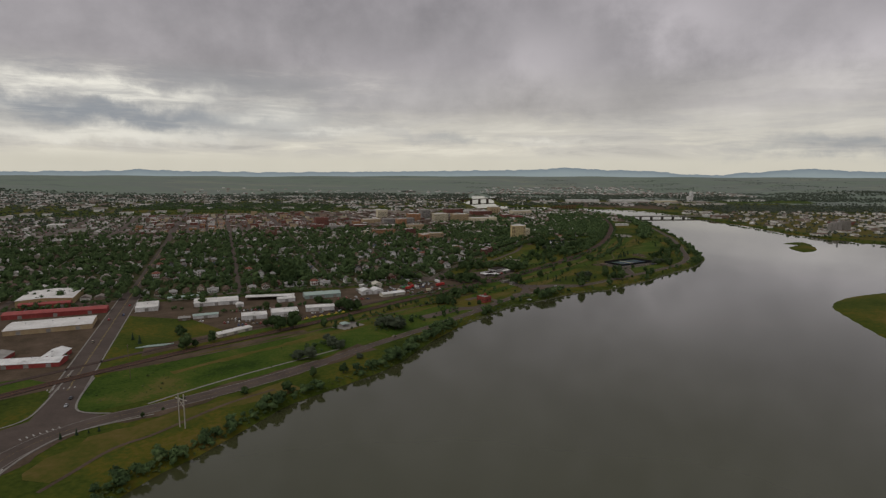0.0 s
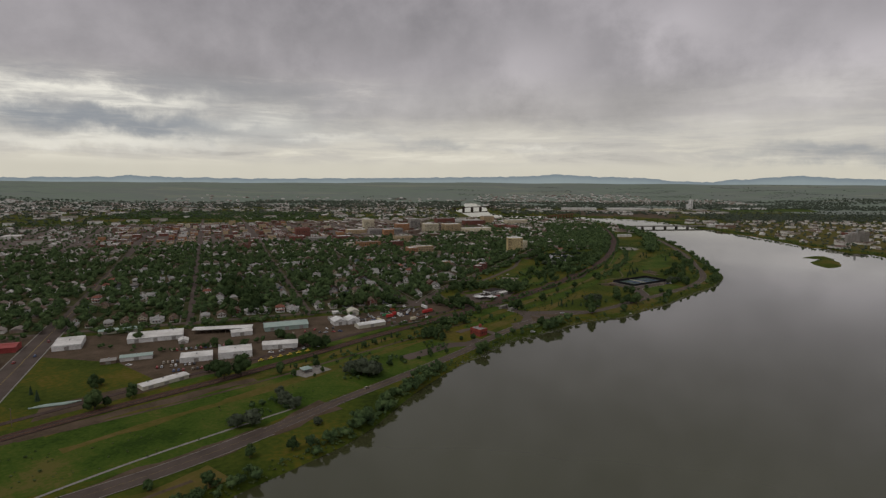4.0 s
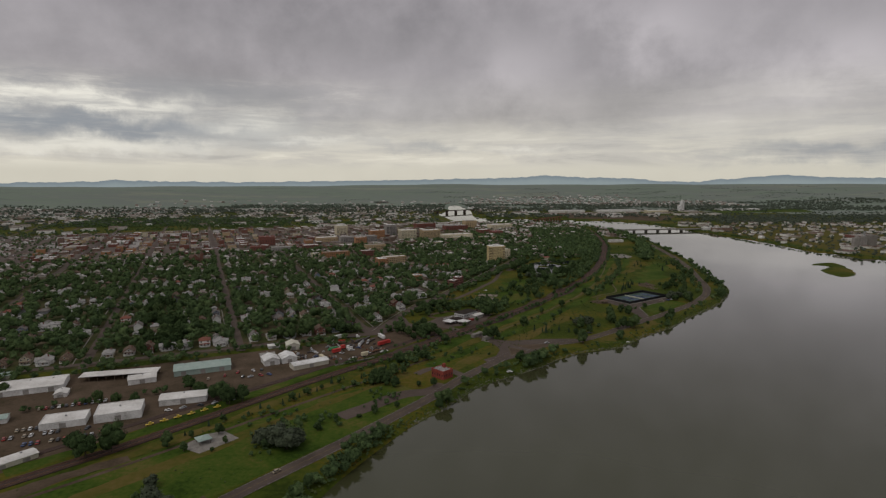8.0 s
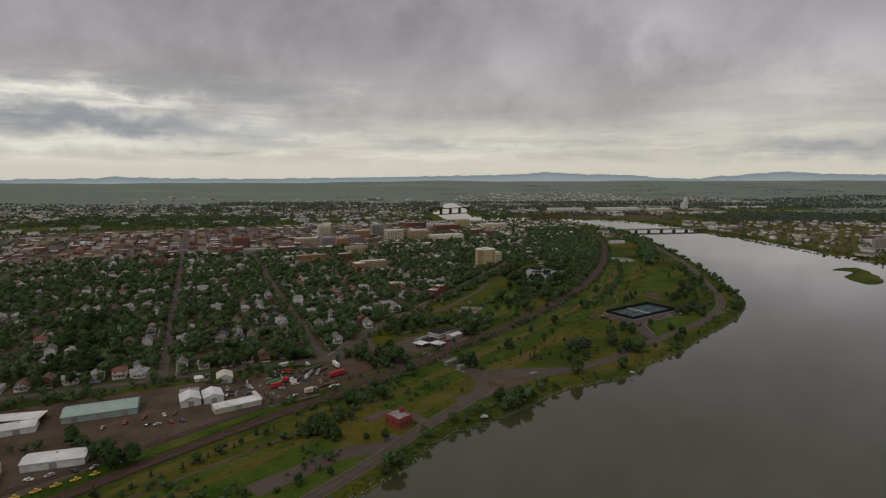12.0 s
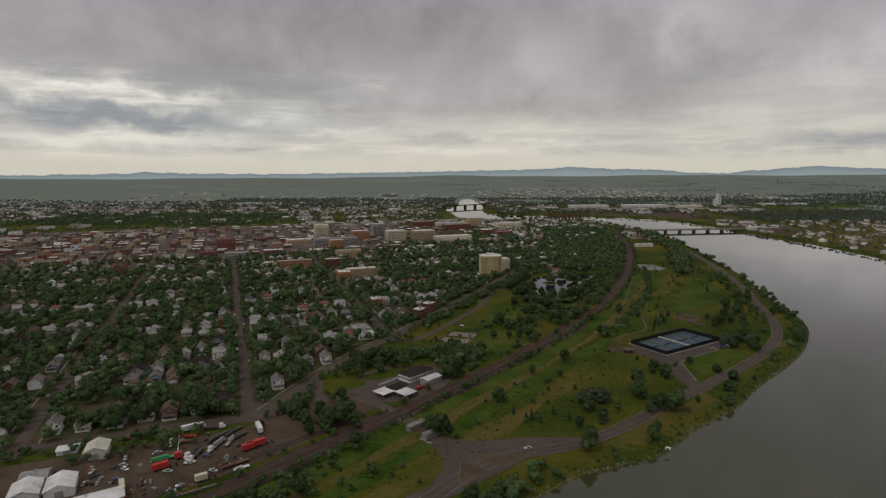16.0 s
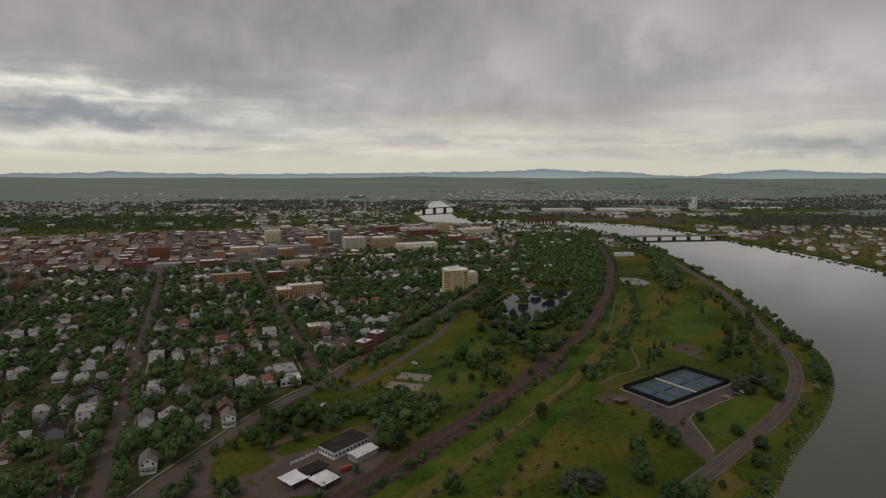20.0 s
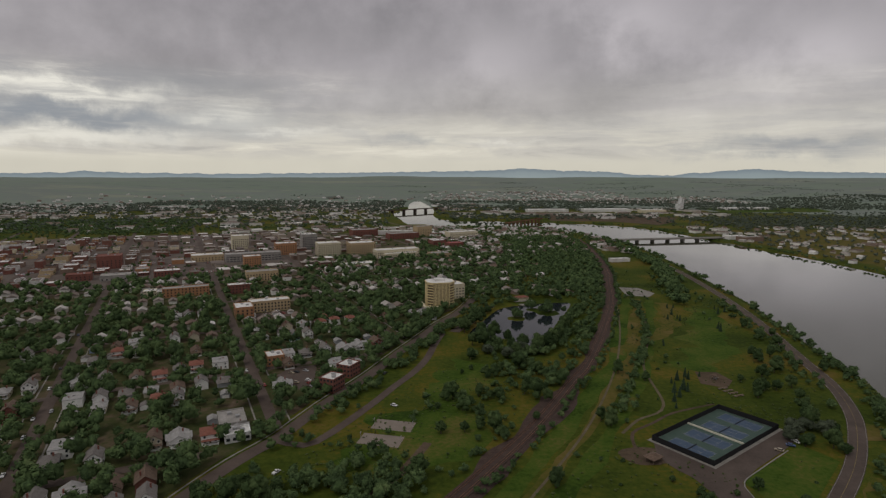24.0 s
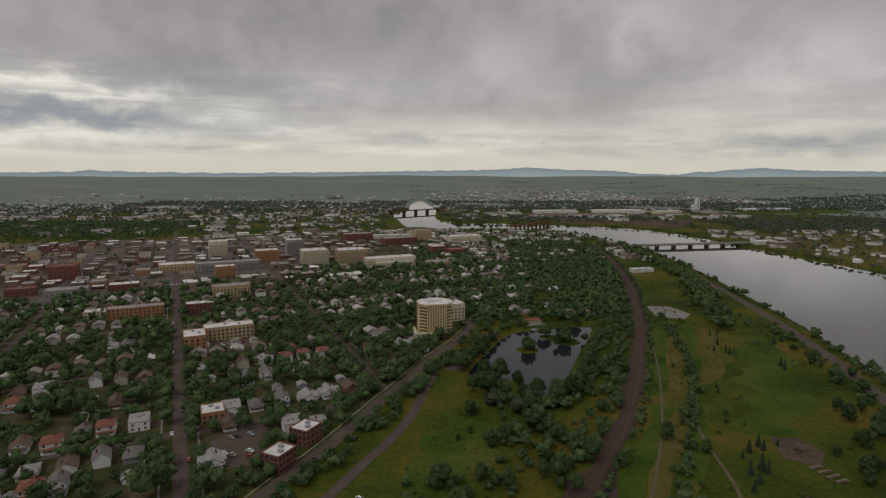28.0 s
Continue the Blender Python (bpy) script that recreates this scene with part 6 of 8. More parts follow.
# ---- the other downtown blocks ----
BROWN_BRICK = paint("brown_brick", [(0.13, 0.085, 0.065), (0.19, 0.13, 0.10), (0.25, 0.18, 0.14)], 0.4, 0.9, 0, 0.15, 9.0)
TARRED = paint("tarred_gravel_roof", [(0.105, 0.085, 0.073), (0.155, 0.130, 0.113), (0.22, 0.192, 0.170)], 0.08, 0.9, 0, 0.1, 9.0)
FILL = [(BROWN_BRICK, OFFWHITE, "brown brick shop building with a pale roof"), (BROWN_RED, TARRED, "dark red-brown brick shop with a tarred roof"), (CREAM, TARRED, "cream shop building with a tarred roof"), (OFFWHITE, TARRED, "white-walled store with a tarred roof"),
        (BROWN_RED, OFFWHITE, "dark red-brown brick store with a white roof"), (RED_BRICK, TARRED, "old red brick building with a tarred roof"), (ORANGE_BRICK, GREY_ROOF, "orange brick building with a grey roof"), (TAN_BRICK, TARRED, "tan building with a tarred roof"), (BROWN_BRICK, DARK_ROOF, "dark brown brick building with a black roof"),
        (BROWN_BRICK, GREY_ROOF, "brown brick building with a grey roof"), (RED_BRICK, OFFWHITE, "red brick store with a white roof")]
shops = 0
for k in range(len(STREETS) + 3):
    for v0 in AVENUES[5:10]:
        u0 = STREETS[k] if k < len(STREETS) else STREETS[-1] + 128.5 * (k - len(STREETS) + 1)
        for a in range(5):
            for b in range(4):
                u, v = u0 + 15 + 22.5 * a + rng.uniform(-2.5, 2.5), v0 + 15 + 29 * b + rng.uniform(-4, 4)
                x, y = town(u, v)
                if v < 1415 or v > 2030 or u > (700 if v < 1620 else 900) or u < -1100 or rng.random() < 0.27 or line_gap(town_bank, x, y) < 60:
                    continue
                if any(math.hypot(x - p, y - q) < r + 4 for p, q, r in TAKEN):
                    continue
                if u < -190:
                    if rng.random() < 0.6:
                        far_house(x, y, radians(G + 180 * (b % 2)), rng.uniform(8, 13), rng.uniform(9, 14), rng.choice([3.2, 4.0, 5.2]), rng.uniform(1.6, 2.8))
                    continue
                w, l, h = rng.uniform(9, 20), rng.uniform(10, 25), float(rng.choice([3.6, 4.3, 5, 6.2, 8, 11.5], p=[0.26, 0.22, 0.2, 0.16, 0.11, 0.05]))
                if u > -330 and v < 1950 and shops < 250:
                    shops += 1
                    wm, rm, lab = FILL[int(rng.integers(len(FILL)))]
                    near = u > 220 and v < 1540
                    block(x, y, G, w, l, h, wm, rm, lab, max(1, int(h / 3.4)) if near else 0, 5, (1.8, 1.6), "f", 1, "shop building", "downtown buildings")
                else:
                    far_house(x, y, radians(G), w, l, h, 0.1, True)

# ---- cars standing far off in the downtown lots ----
far_cars = []
for k in range(190):
    u, v = rng.uniform(-420, 640), rng.uniform(1420, 2000)
    turn = radians(G + rng.choice([0, 90]))
    cc_, ss_ = math.cos(turn), math.sin(turn)
    x0, y0 = town(u, v)
    if line_gap(town_bank, x0, y0) < 60 or any(math.hypot(x0 - p, y0 - q) < r - 4 for p, q, r in TAKEN):
        continue
    for j in range(int(rng.integers(3, 10))):
        if rng.random() < 0.25:
            continue
        px_, py_ = x0 + 2.9 * j * cc_, y0 + 2.9 * j * ss_
        vs = [(px_ + dx * cc_ - dy * ss_, py_ + dx * ss_ + dy * cc_, 0.35 + z) for z, kx, ky in ((0, 0.9, 2.2), (0.7, 0.9, 2.2), (0.75, 0.8, 1.3), (1.25, 0.65, 0.9)) for dx, dy in ((-kx, -ky), (kx, -ky), (kx, ky), (-kx, ky))]
        fs = [(4 * q + i, 4 * q + (i + 1) % 4, 4 * q + 4 + (i + 1) % 4, 4 * q + 4 + i) for q in range(3) for i in range(4)] + [(12, 13, 14, 15)]
        far_cars.append((vs, fs))
MIXED_CARS = paint("mixed_car_paint", [(0.03, 0.03, 0.035), (0.10, 0.10, 0.11), (0.35, 0.35, 0.36), (0.65, 0.65, 0.64), (0.25, 0.05, 0.04), (0.07, 0.09, 0.16)], 1.0, 0.35, 0, 0, 4.0, per="island", spread=0.1, spec=0.5)
tagged(new("distant_cars", joined("distant_cars", far_cars, MIXED_CARS)), "rows of small distant cars in the downtown lots", "cars", "", "stuff")

# ---- bridges ----
def bridge(name, a, b, width, deck_z, piers, label, parapet=1.0, pier_w=2.5, base=-6.0, mat=CONCRETE):
    ax, ay = a
    bx, by = b
    length, turn = math.hypot(bx - ax, by - ay), math.degrees(math.atan2(by - ay, bx - ax))
    ob = thing(name, pose(ax, ay, 0, 0, 0, turn), label, "bridge")
    part("deck", boxes((-8, -width / 2, deck_z - 1.6, length + 8, width / 2, deck_z)), mat, ob)
    for s in (-1, 1):
        part("parapet", boxes((-8, s * width / 2 - 0.2, deck_z, length + 8, s * width / 2 + 0.2, deck_z + parapet)), mat, ob)
    for i in range(piers):
        x = length * (i + 0.5) / piers
        part("pier", boxes((x - pier_w / 2, -width / 2 + 1, base, x + pier_w / 2, width / 2 - 1, deck_z - 1.6)), mat, ob)
    return ob


bridge("road_bridge", (572, 1826), (826, 1862), 16, 3.6, 7, "long low concrete road bridge on slender piers", 0.9, 1.5, -6, CONCRETE)
bridge("rail_bridge", (405, 2182), (530, 2318), 7, 8, 9, "dark steel railway trestle over the river", 1.2, 3, -6, RUST)
bridge("road_bridge", (62, 2636), (262, 2793), 14, 9, 5, "distant low road bridge over the bright reach", 1.0, 5, -6, OLDROAD)

# ---- far bank: grain elevator, mill, industry ----
ob = thing("grain_elevator", pose(1165, 2745, 0, 0, 0, 10) @ Matrix.Diagonal((0.62, 0.62, 0.72, 1)), "tall white concrete grain elevator", "grain elevator")
part("tower", boxes((-6, -10, 0, 16, 12, 62)), WHITE_METAL, ob)
part("silo_block", boxes((-26, -10, 0, -6, 12, 36)), WHITE_METAL, ob)
part("head_house", boxes((-2, -6, 62, 10, 8, 70)), OFFWHITE, ob)
part("window_strip", boxes((3, -10.2, 20, 7, -10.0, 58)), GREY_ROOF, ob)
ob = thing("mill", pose(985, 1440, 0, 0, 0, 20), "grey mill with a cluster of tall silos", "mill")
for i in range(5):
    part("silo", cone_ring(bmesh.new(), -24 + i * 9, 0, 0, 4.4, 22 + 3 * (i % 2), 4.4, 12), GREY_ROOF, ob)
part("mill_house", boxes((22, -8, 0, 40, 10, 26)), CONCRETE, ob)
part("leg", boxes((6, -2, 0, 9, 1, 34)), STEEL, ob)
sheet("far_bank_ground", [(905, 1310), (960, 1250), (1500, 1400), (1700, 2000), (1100, 2050), (850, 1900), (870, 1650)], DRYGRASS, 0.05, "brown bare ground of the works across the river")
sheet("far_bank_ground", [(560, 2330), (740, 2290), (830, 2180), (900, 2250), (1000, 2420), (800, 2560), (600, 2520)], DIRT, 0.05, "tan bare ground beyond the bridge")
lake = [(-236 + 42 * math.cos(a) * (1 + 0.2 * math.sin(3 * a)), 3650 + 95 * math.sin(a)) for a in np.arange(0, 6.2, 0.3)]
sheet("distant_lake", lake, RIVER_WATER, max(height1(*q) for q in lake) + 0.3, "small bright lake among distant woods", "lake")
sheet("far_field", [(1280, 2640), (1700, 2640), (1800, 2900), (1300, 2900)], LAWN, 0.06, "green meadow beyond the elevator")
for row in (
    (872, 1822, 8, 52, 22, 9, BROWN_BRICK, GREY_ROOF, "red brick mill on the far bank"),
    (860, 1860, 8, 46, 22, 7, OFFWHITE, OFFWHITE, "white shed on the far bank"),
    (640, 2690, 4, 150, 40, 9, OFFWHITE, OFFWHITE, "very long white-roofed depot across the river"),
    (860, 2700, 4, 180, 50, 9, OFFWHITE, OFFWHITE, "very long pale depot across the river"),
    (1010, 2640, 4, 90, 40, 10, CREAM, OFFWHITE, "pale depot near the elevator"),
    (1450, 2800, 8, 200, 50, 6, OFFWHITE, OFFWHITE, "long white-roofed hall beyond the meadow"),
    (1040, 1520, 20, 40, 24, 10, OFFWHITE, OFFWHITE, "white works hall on the far bank"),
    (1120, 1620, 20, 70, 30, 8, RED_BRICK, GREY_ROOF, "long brown works on the far bank"),
    (484, 1560, 12, 34, 12, 5, OFFWHITE, OFFWHITE, "white-roofed park building among trees"),
):
    block(*row, group="buildings of the far bank")

# ---- distant town ----
def scatter(n, zone, sizes, heights, rise, clear=25):
    (x0, x1), (y0, y1) = zone
    xs, ys = rng.uniform(x0, x1, n), rng.uniform(y0, y1, n)
    wet = inside(RIVER, xs, ys) | (line_distance(RIVER[::3], xs, ys, True) < clear)
    zs = height(xs, ys)
    for x, y, z, bad in zip(xs, ys, zs, wet):
        if not bad and line_gap(RAIL, x, y) > 16 and line_gap(DRIVE, x, y) > 14 and not (-1150 < x < -420 and 2010 < y < 2390 and rng.random() < 0.72):
            w = rng.uniform(*sizes)
            far_house(x, y, radians(G + rng.choice([0, 90])), w, w * rng.uniform(0.6, 1.4), rng.uniform(*heights), rise)


scatter(700, ((-2300, 60), (2150, 3000)), (9, 14), (3, 5), 2.0)
scatter(420, ((-2300, 300), (2000, 3050)), (16, 40), (4, 7), 0.1)
scatter(300, ((830, 1900), (1300, 2100)), (7, 11), (3, 5), 2.0)
scatter(70, ((830, 1500), (1330, 2100)), (16, 34), (4, 6), 0.1)
scatter(60, ((300, 1200), (2380, 2800)), (18, 50), (4, 7), 0.1)
scatter(260, ((180, 560), (1640, 2120)), (9, 14), (3.2, 6), 2.2)
scatter(30, ((215, 335), (1310, 1640)), (9, 13), (3.2, 6), 2.2)
scatter(330, ((250, 1300), (3350, 4000)), (8, 13), (3, 6), 2.0)
scatter(260, ((900, 1700), (3150, 3500)), (8, 12), (3, 6), 2.0)
scatter(240, ((-1500, 700), (2700, 3700)), (10, 18), (3, 6), 2.0)
scatter(60, ((-2500, -600), (1300, 2100)), (18, 40), (5, 9), 0.1)
FAR_WALL = paint("distant_walls", [(0.16, 0.085, 0.065), (0.32, 0.28, 0.23), (0.60, 0.58, 0.54), (0.74, 0.73, 0.70), (0.80, 0.79, 0.77), (0.66, 0.63, 0.56)], 0.1, 0.9, per="island", spread=0.15)
FAR_ROOF = paint("distant_roofs", [(0.085, 0.055, 0.044), (0.14, 0.092, 0.070), (0.17, 0.135, 0.115), (0.25, 0.222, 0.20), (0.40, 0.375, 0.35), (0.72, 0.70, 0.68)], 0.1, 0.9, per="island", spread=0.15)
SHOP_WALL = paint("distant_shop_walls", [(0.10, 0.055, 0.042), (0.16, 0.085, 0.062), (0.15, 0.115, 0.09), (0.24, 0.19, 0.15), (0.38, 0.33, 0.26), (0.19, 0.075, 0.055)], 0.1, 0.9, per="island", spread=0.15)
SHOP_ROOF = paint("distant_shop_roofs", [(0.07, 0.055, 0.048), (0.12, 0.096, 0.082), (0.20, 0.165, 0.142), (0.33, 0.29, 0.26), (0.60, 0.575, 0.545), (0.80, 0.78, 0.75)], 0.1, 0.9, per="island", spread=0.15)
tagged(new("distant_shop_walls", joined("distant_shop_walls", shop_walls, SHOP_WALL)), "brick and plaster walls of many small downtown shops", "shops", "", "stuff")
tagged(new("distant_shop_roofs", joined("distant_shop_roofs", shop_roofs, SHOP_ROOF)), "flat tarred and pale roofs of many small downtown shops", "roofs", "", "stuff")
tagged(new("distant_walls", joined("distant_walls", far_walls, FAR_WALL)), "many small distant house walls in mixed colours", "houses", "", "stuff")
tagged(new("distant_roofs", joined("distant_roofs", far_roofs, FAR_ROOF)), "many small distant roofs in greys and browns", "roofs", "", "stuff")

# ---- tennis courts ----
NET_GREY = paint("grey_netting", [(0.05, 0.06, 0.08), (0.08, 0.09, 0.11)], 1.0, 0.9)
TX, TY, TT = 306, 933.0, 33.0
tc = thing("tennis_courts", pose(TX, TY, 0.1, 0, 0, TT), "fenced block of four blue and green tennis courts", "tennis court")
part("slab", boxes((-38.4, -20.1, -0.05, 38.4, 20.1, 0.1)), CONCRETE, tc, "pale concrete rim")
part("surface", boxes((-36.4, -18.1, 0.1, 36.4, 18.1, 0.14)), COURT_GREEN, tc)
part("divider", boxes((-0.3, -17.9, 0.14, 0.3, 17.9, 1.1)), paint("cream_netting", [(0.5, 0.48, 0.38), (0.6, 0.58, 0.48)], 1.0, 0.9), tc, "cream divider fence")
for i in range(4):
    cx_ = -27.4 + 18.2 * i + (0.3 if i > 1 else -0.3)
    c = part("court", boxes((cx_ - 5.5, -11.9, 0.14, cx_ + 5.5, 11.9, 0.17)), COURT_BLUE, tc, "blue playing court")
    lines = bmesh.new()
    for x0, y0, x1, y1 in ((-5.5, -11.9, 5.5, -11.8), (-5.5, 11.8, 5.5, 11.9), (-5.5, -11.9, -5.4, 11.9), (5.4, -11.9, 5.5, 11.9), (-4.15, -11.9, -4.07, 11.9), (4.07, -11.9, 4.15, 11.9), (-4.1, -6.45, 4.1, -6.35), (-4.1, 6.35, 4.1, 6.45), (-0.05, -6.4, 0.05, 6.4)):
        box(lines, cx_ + x0, y0, 0.17, cx_ + x1, y1, 0.185)
    part("lines", lines, LINE, c)
    part("net", boxes((cx_ - 6.3, -0.05, 0.17, cx_ + 6.3, 0.05, 0.95)), NET_GREY, tc, "grey net")
for x0, y0, x1, y1 in ((-36.5, -18.2, 36.5, -18.1), (-36.5, 18.1, 36.5, 18.2), (-36.5, -18.1, -36.4, 18.1), (36.4, -18.1, 36.5, 18.1)):
    part("windscreen", boxes((x0, y0, 0.2, x1, y1, 3.3)), BLACK_MESH, tc, "black windscreen fence")
post = mesh_of("fence_post", cone_ring(bmesh.new(), 0, 0, 0.1, 0.06, 3.4, 0.06, 6), BLACK_MESH)
for i in range(13):
    for y in (-18.3, 18.3):
        part("fence_post", post, None, tc, at=Matrix.Translation((-36.5 + i * 73 / 12, y, 0)))
for i in range(1, 6):
    for x in (-36.6, 36.6):
        part("fence_post", post, None, tc, at=Matrix.Translation((x, -18.2 + i * 36.4 / 6, 0)))

# ---- park furniture ----
ob = thing("gazebo", pose(256, 905, 0.15, 0, 0, 30), "small open gazebo with a brown hipped roof", "gazebo")
part("roof", hip_roof(8, 6, 2.7, 1.8, 0.5), SHINGLES["brown"], ob)
for sx in (-3.4, 3.4):
    for sy in (-2.4, 2.4):
        part("post", boxes((sx - 0.12, sy - 0.12, 0, sx + 0.12, sy + 0.12, 2.7)), WOOD, ob)
sheet("playground", [(338, 1012), (352, 1002), (364, 1016), (362, 1034), (346, 1036)], DIRT, 0.14, "red-brown bark floor of the playground", "playground")
for i in range(4):
    ob = thing("picnic_table", pose(352 - 1.2 * i, 988 + 4.5 * i, 0.12, 0, 0, 15), "long weathered wooden picnic table with benches", "picnic table", "picnic tables")
    part("top", boxes((-4, -0.5, 0.7, 4, 0.5, 0.8)), WOOD, ob)
    for s in (-1, 1):
        part("bench", boxes((-4, s * 1.0 - 0.2, 0.4, 4, s * 1.0 + 0.2, 0.48)), WOOD, ob)
        part("leg", boxes((s * 3 - 0.2, -0.8, 0, s * 3 + 0.2, 0.8, 0.7)), CONCRETE, ob)
ob = thing("climbing_frame", pose(352, 1020, 0.15, 0, 0, 20), "small brown timber and steel climbing frame", "playground equipment")
part("deck", boxes((-1.5, -1.5, 1.4, 1.5, 1.5, 1.55)), WOOD, ob)
for sx in (-1.4, 1.4):
    for sy in (-1.4, 1.4):
        part("post", boxes((sx - 0.08, sy - 0.08, 0, sx + 0.08, sy + 0.08, 3.0)), STEEL, ob)
part("slide", boxes((1.5, -0.4, 0.2, 4.5, 0.4, 0.4)), STEEL, ob)
part("roof", hip_roof(3, 3, 3.0, 1.0, 0.2), SHINGLES["brown"], ob)
sheet("skate_pad", [(396, 1302), (420, 1292), (436, 1312), (428, 1345), (404, 1350)], CONCRETE, 0.14, "pale concrete skate pad", "skate park")
for i, (dx, dy) in enumerate(((408, 1318), (420, 1330), (416, 1308), (410, 1338))):
    ob = new("skate_ramp", mesh_of("skate_ramp", gable_wall(4 + i, 5, 0.3, 1.0), CONCRETE))
    ob.matrix_basis = pose(dx, dy, 0.14, 0, 0, 25 * i)
    tagged(ob, "low concrete skate ramp", "skate ramp", "skate ramps")
for cx_, cy_ in ((111.3, 937.8), (118.2, 956.4)):
    co = [(cx_ + a * 12.3 * math.cos(radians(-16)) - b * 6.7 * math.sin(radians(-16)), cy_ + a * 12.3 * math.sin(radians(-16)) + b * 6.7 * math.cos(radians(-16))) for a, b in ((-1, -1), (1, -1), (1, 1), (-1, 1))]
    sheet("ball_court", co, paint("worn_court", [(0.17, 0.14, 0.115), (0.23, 0.195, 0.165)], 0.2, 0.9), 0.13, "worn brown ball court slab in the lawn", "ball court")
    for s in (-1, 1):
        hoop = thing("basketball_hoop", pose(cx_ + s * 12 * math.cos(radians(-16)), cy_ + s * 12 * math.sin(radians(-16)), 0.1, 0, 0, -16), "thin steel pole with a white backboard", "basketball hoop", "basketball hoops")
        part("pole", cone_ring(bmesh.new(), 0, 0, 0, 0.08, 3.4, 0.08, 6), STEEL, hoop)
        part("backboard", boxes((-0.06, -0.9, 2.7, 0.06, 0.9, 3.8)), LINE, hoop)
ob = thing("boathouse", pose(262, 1284, 0.1, 0, 0, 15), "small pale boathouse with a deck beside the pond", "boathouse")
part("wall", boxes((-8, -3, 0, 8, 4, 3.6)), CREAM, ob)
part("roof", hip_roof(16, 7, 3.6, 1.8, 0.8), SHINGLES["red"], ob)
part("deck", boxes((-11, -8, -1.4, 11, -3, 0.3)), CONCRETE, ob)
ob = new("terrace", mesh_of("terrace", prism([(263 + 10 * math.cos(a), 1268 + 9 * math.sin(a)) for a in np.arange(0, 6.28, 0.35)], -2.0, -0.2), CONCRETE))
tagged(ob, "round pale concrete terrace at the edge of the pond", "terrace", "", "structure")
ribbon("pond_wall", smooth([(176, 1152), (196, 1190), (212, 1230), (226, 1252)], 5), 10, OLDROAD, 0.13, "paved car park along the pond", "car park", 5)
# H-frame power poles
PALE_POLE = paint("pale_weathered_pole", [(0.34, 0.31, 0.26), (0.44, 0.41, 0.36)], 0.5, 0.85)
PYLON = [(-150, 318)]
for px, py in PYLON:
    ob = thing("power_pole", pose(px, py, 0, 0, 0, -28), "tall wooden H-frame power pole with crossarm", "power pole")
    for s in (-2.4, 2.4):
        part("pole", cone_ring(bmesh.new(), s, 0, -0.5, 0.36, 21, 0.26, 8), PALE_POLE, ob)
    part("crossarm", boxes((-5, -0.2, 17.4, 5, 0.2, 17.9)), PALE_POLE, ob)
    for s in (-1, 1):
        bm = bmesh.new()
        box(bm, -0.12, -0.12, 0, 0.12, 0.12, 6.6)
        part("brace", bm, PALE_POLE, ob, at=pose(s * 2.4, 0.2, 12.5, 0, -s * 46, 0))
    for s in (-4.6, 0, 4.6):
        part("insulator", cone_ring(bmesh.new(), s, 0, 16.2, 0.1, 17.4, 0.14, 6), GLASS, ob)
for px, py in ((-249, 440), (-224, 397), (-7, 705), (60, 740)):
    ob = thing("utility_pole", pose(px, py, 0, 0, 0, -30), "single wooden utility pole with a short crossarm", "utility pole", "utility poles")
    part("pole", cone_ring(bmesh.new(), 0, 0, -0.5, 0.2, 12, 0.13, 7), WOOD, ob)
    part("crossarm", boxes((-1.4, -0.08, 11, 1.4, 0.08, 11.2)), WOOD, ob)

# ---- underpass walls ----
ob = thing("underpass", pose(90, 755, 0, 0, 0, -45), "pale concrete wing walls of the railway underpass", "underpass")
part("wing_wall", boxes((-9, -4, 0, -5, 7, 3.2)), CONCRETE, ob)
part("wing_wall", boxes((5, -4, 0, 9, 7, 3.2)), CONCRETE, ob)
part("lintel", boxes((-9, 7, 0, 9, 8.5, 3.8)), CONCRETE, ob)
part("apron", boxes((5, -6, 0.2, 14, -4, 0.5)), CONCRETE, ob)

# ---- vehicles ----
CAR_PAINT = {n: paint(f"{n}_car_paint", [c, tuple(min(1, q * 1.15) for q in c)], 1.0, 0.3, 0, 0, 4.0, spec=0.5) for n, c in (("white", (0.62, 0.62, 0.61)), ("silver", (0.36, 0.37, 0.38)), ("dark", (0.03, 0.032, 0.036)), ("red", (0.28, 0.03, 0.025)), ("blue", (0.05, 0.08, 0.18)), ("tan", (0.3, 0.25, 0.18)))}
wheel_me = mesh_of("wheel", cone_ring(bmesh.new(), 0, 0, -0.12, 0.33, 0.12, 0.33, 10), RUBBER)


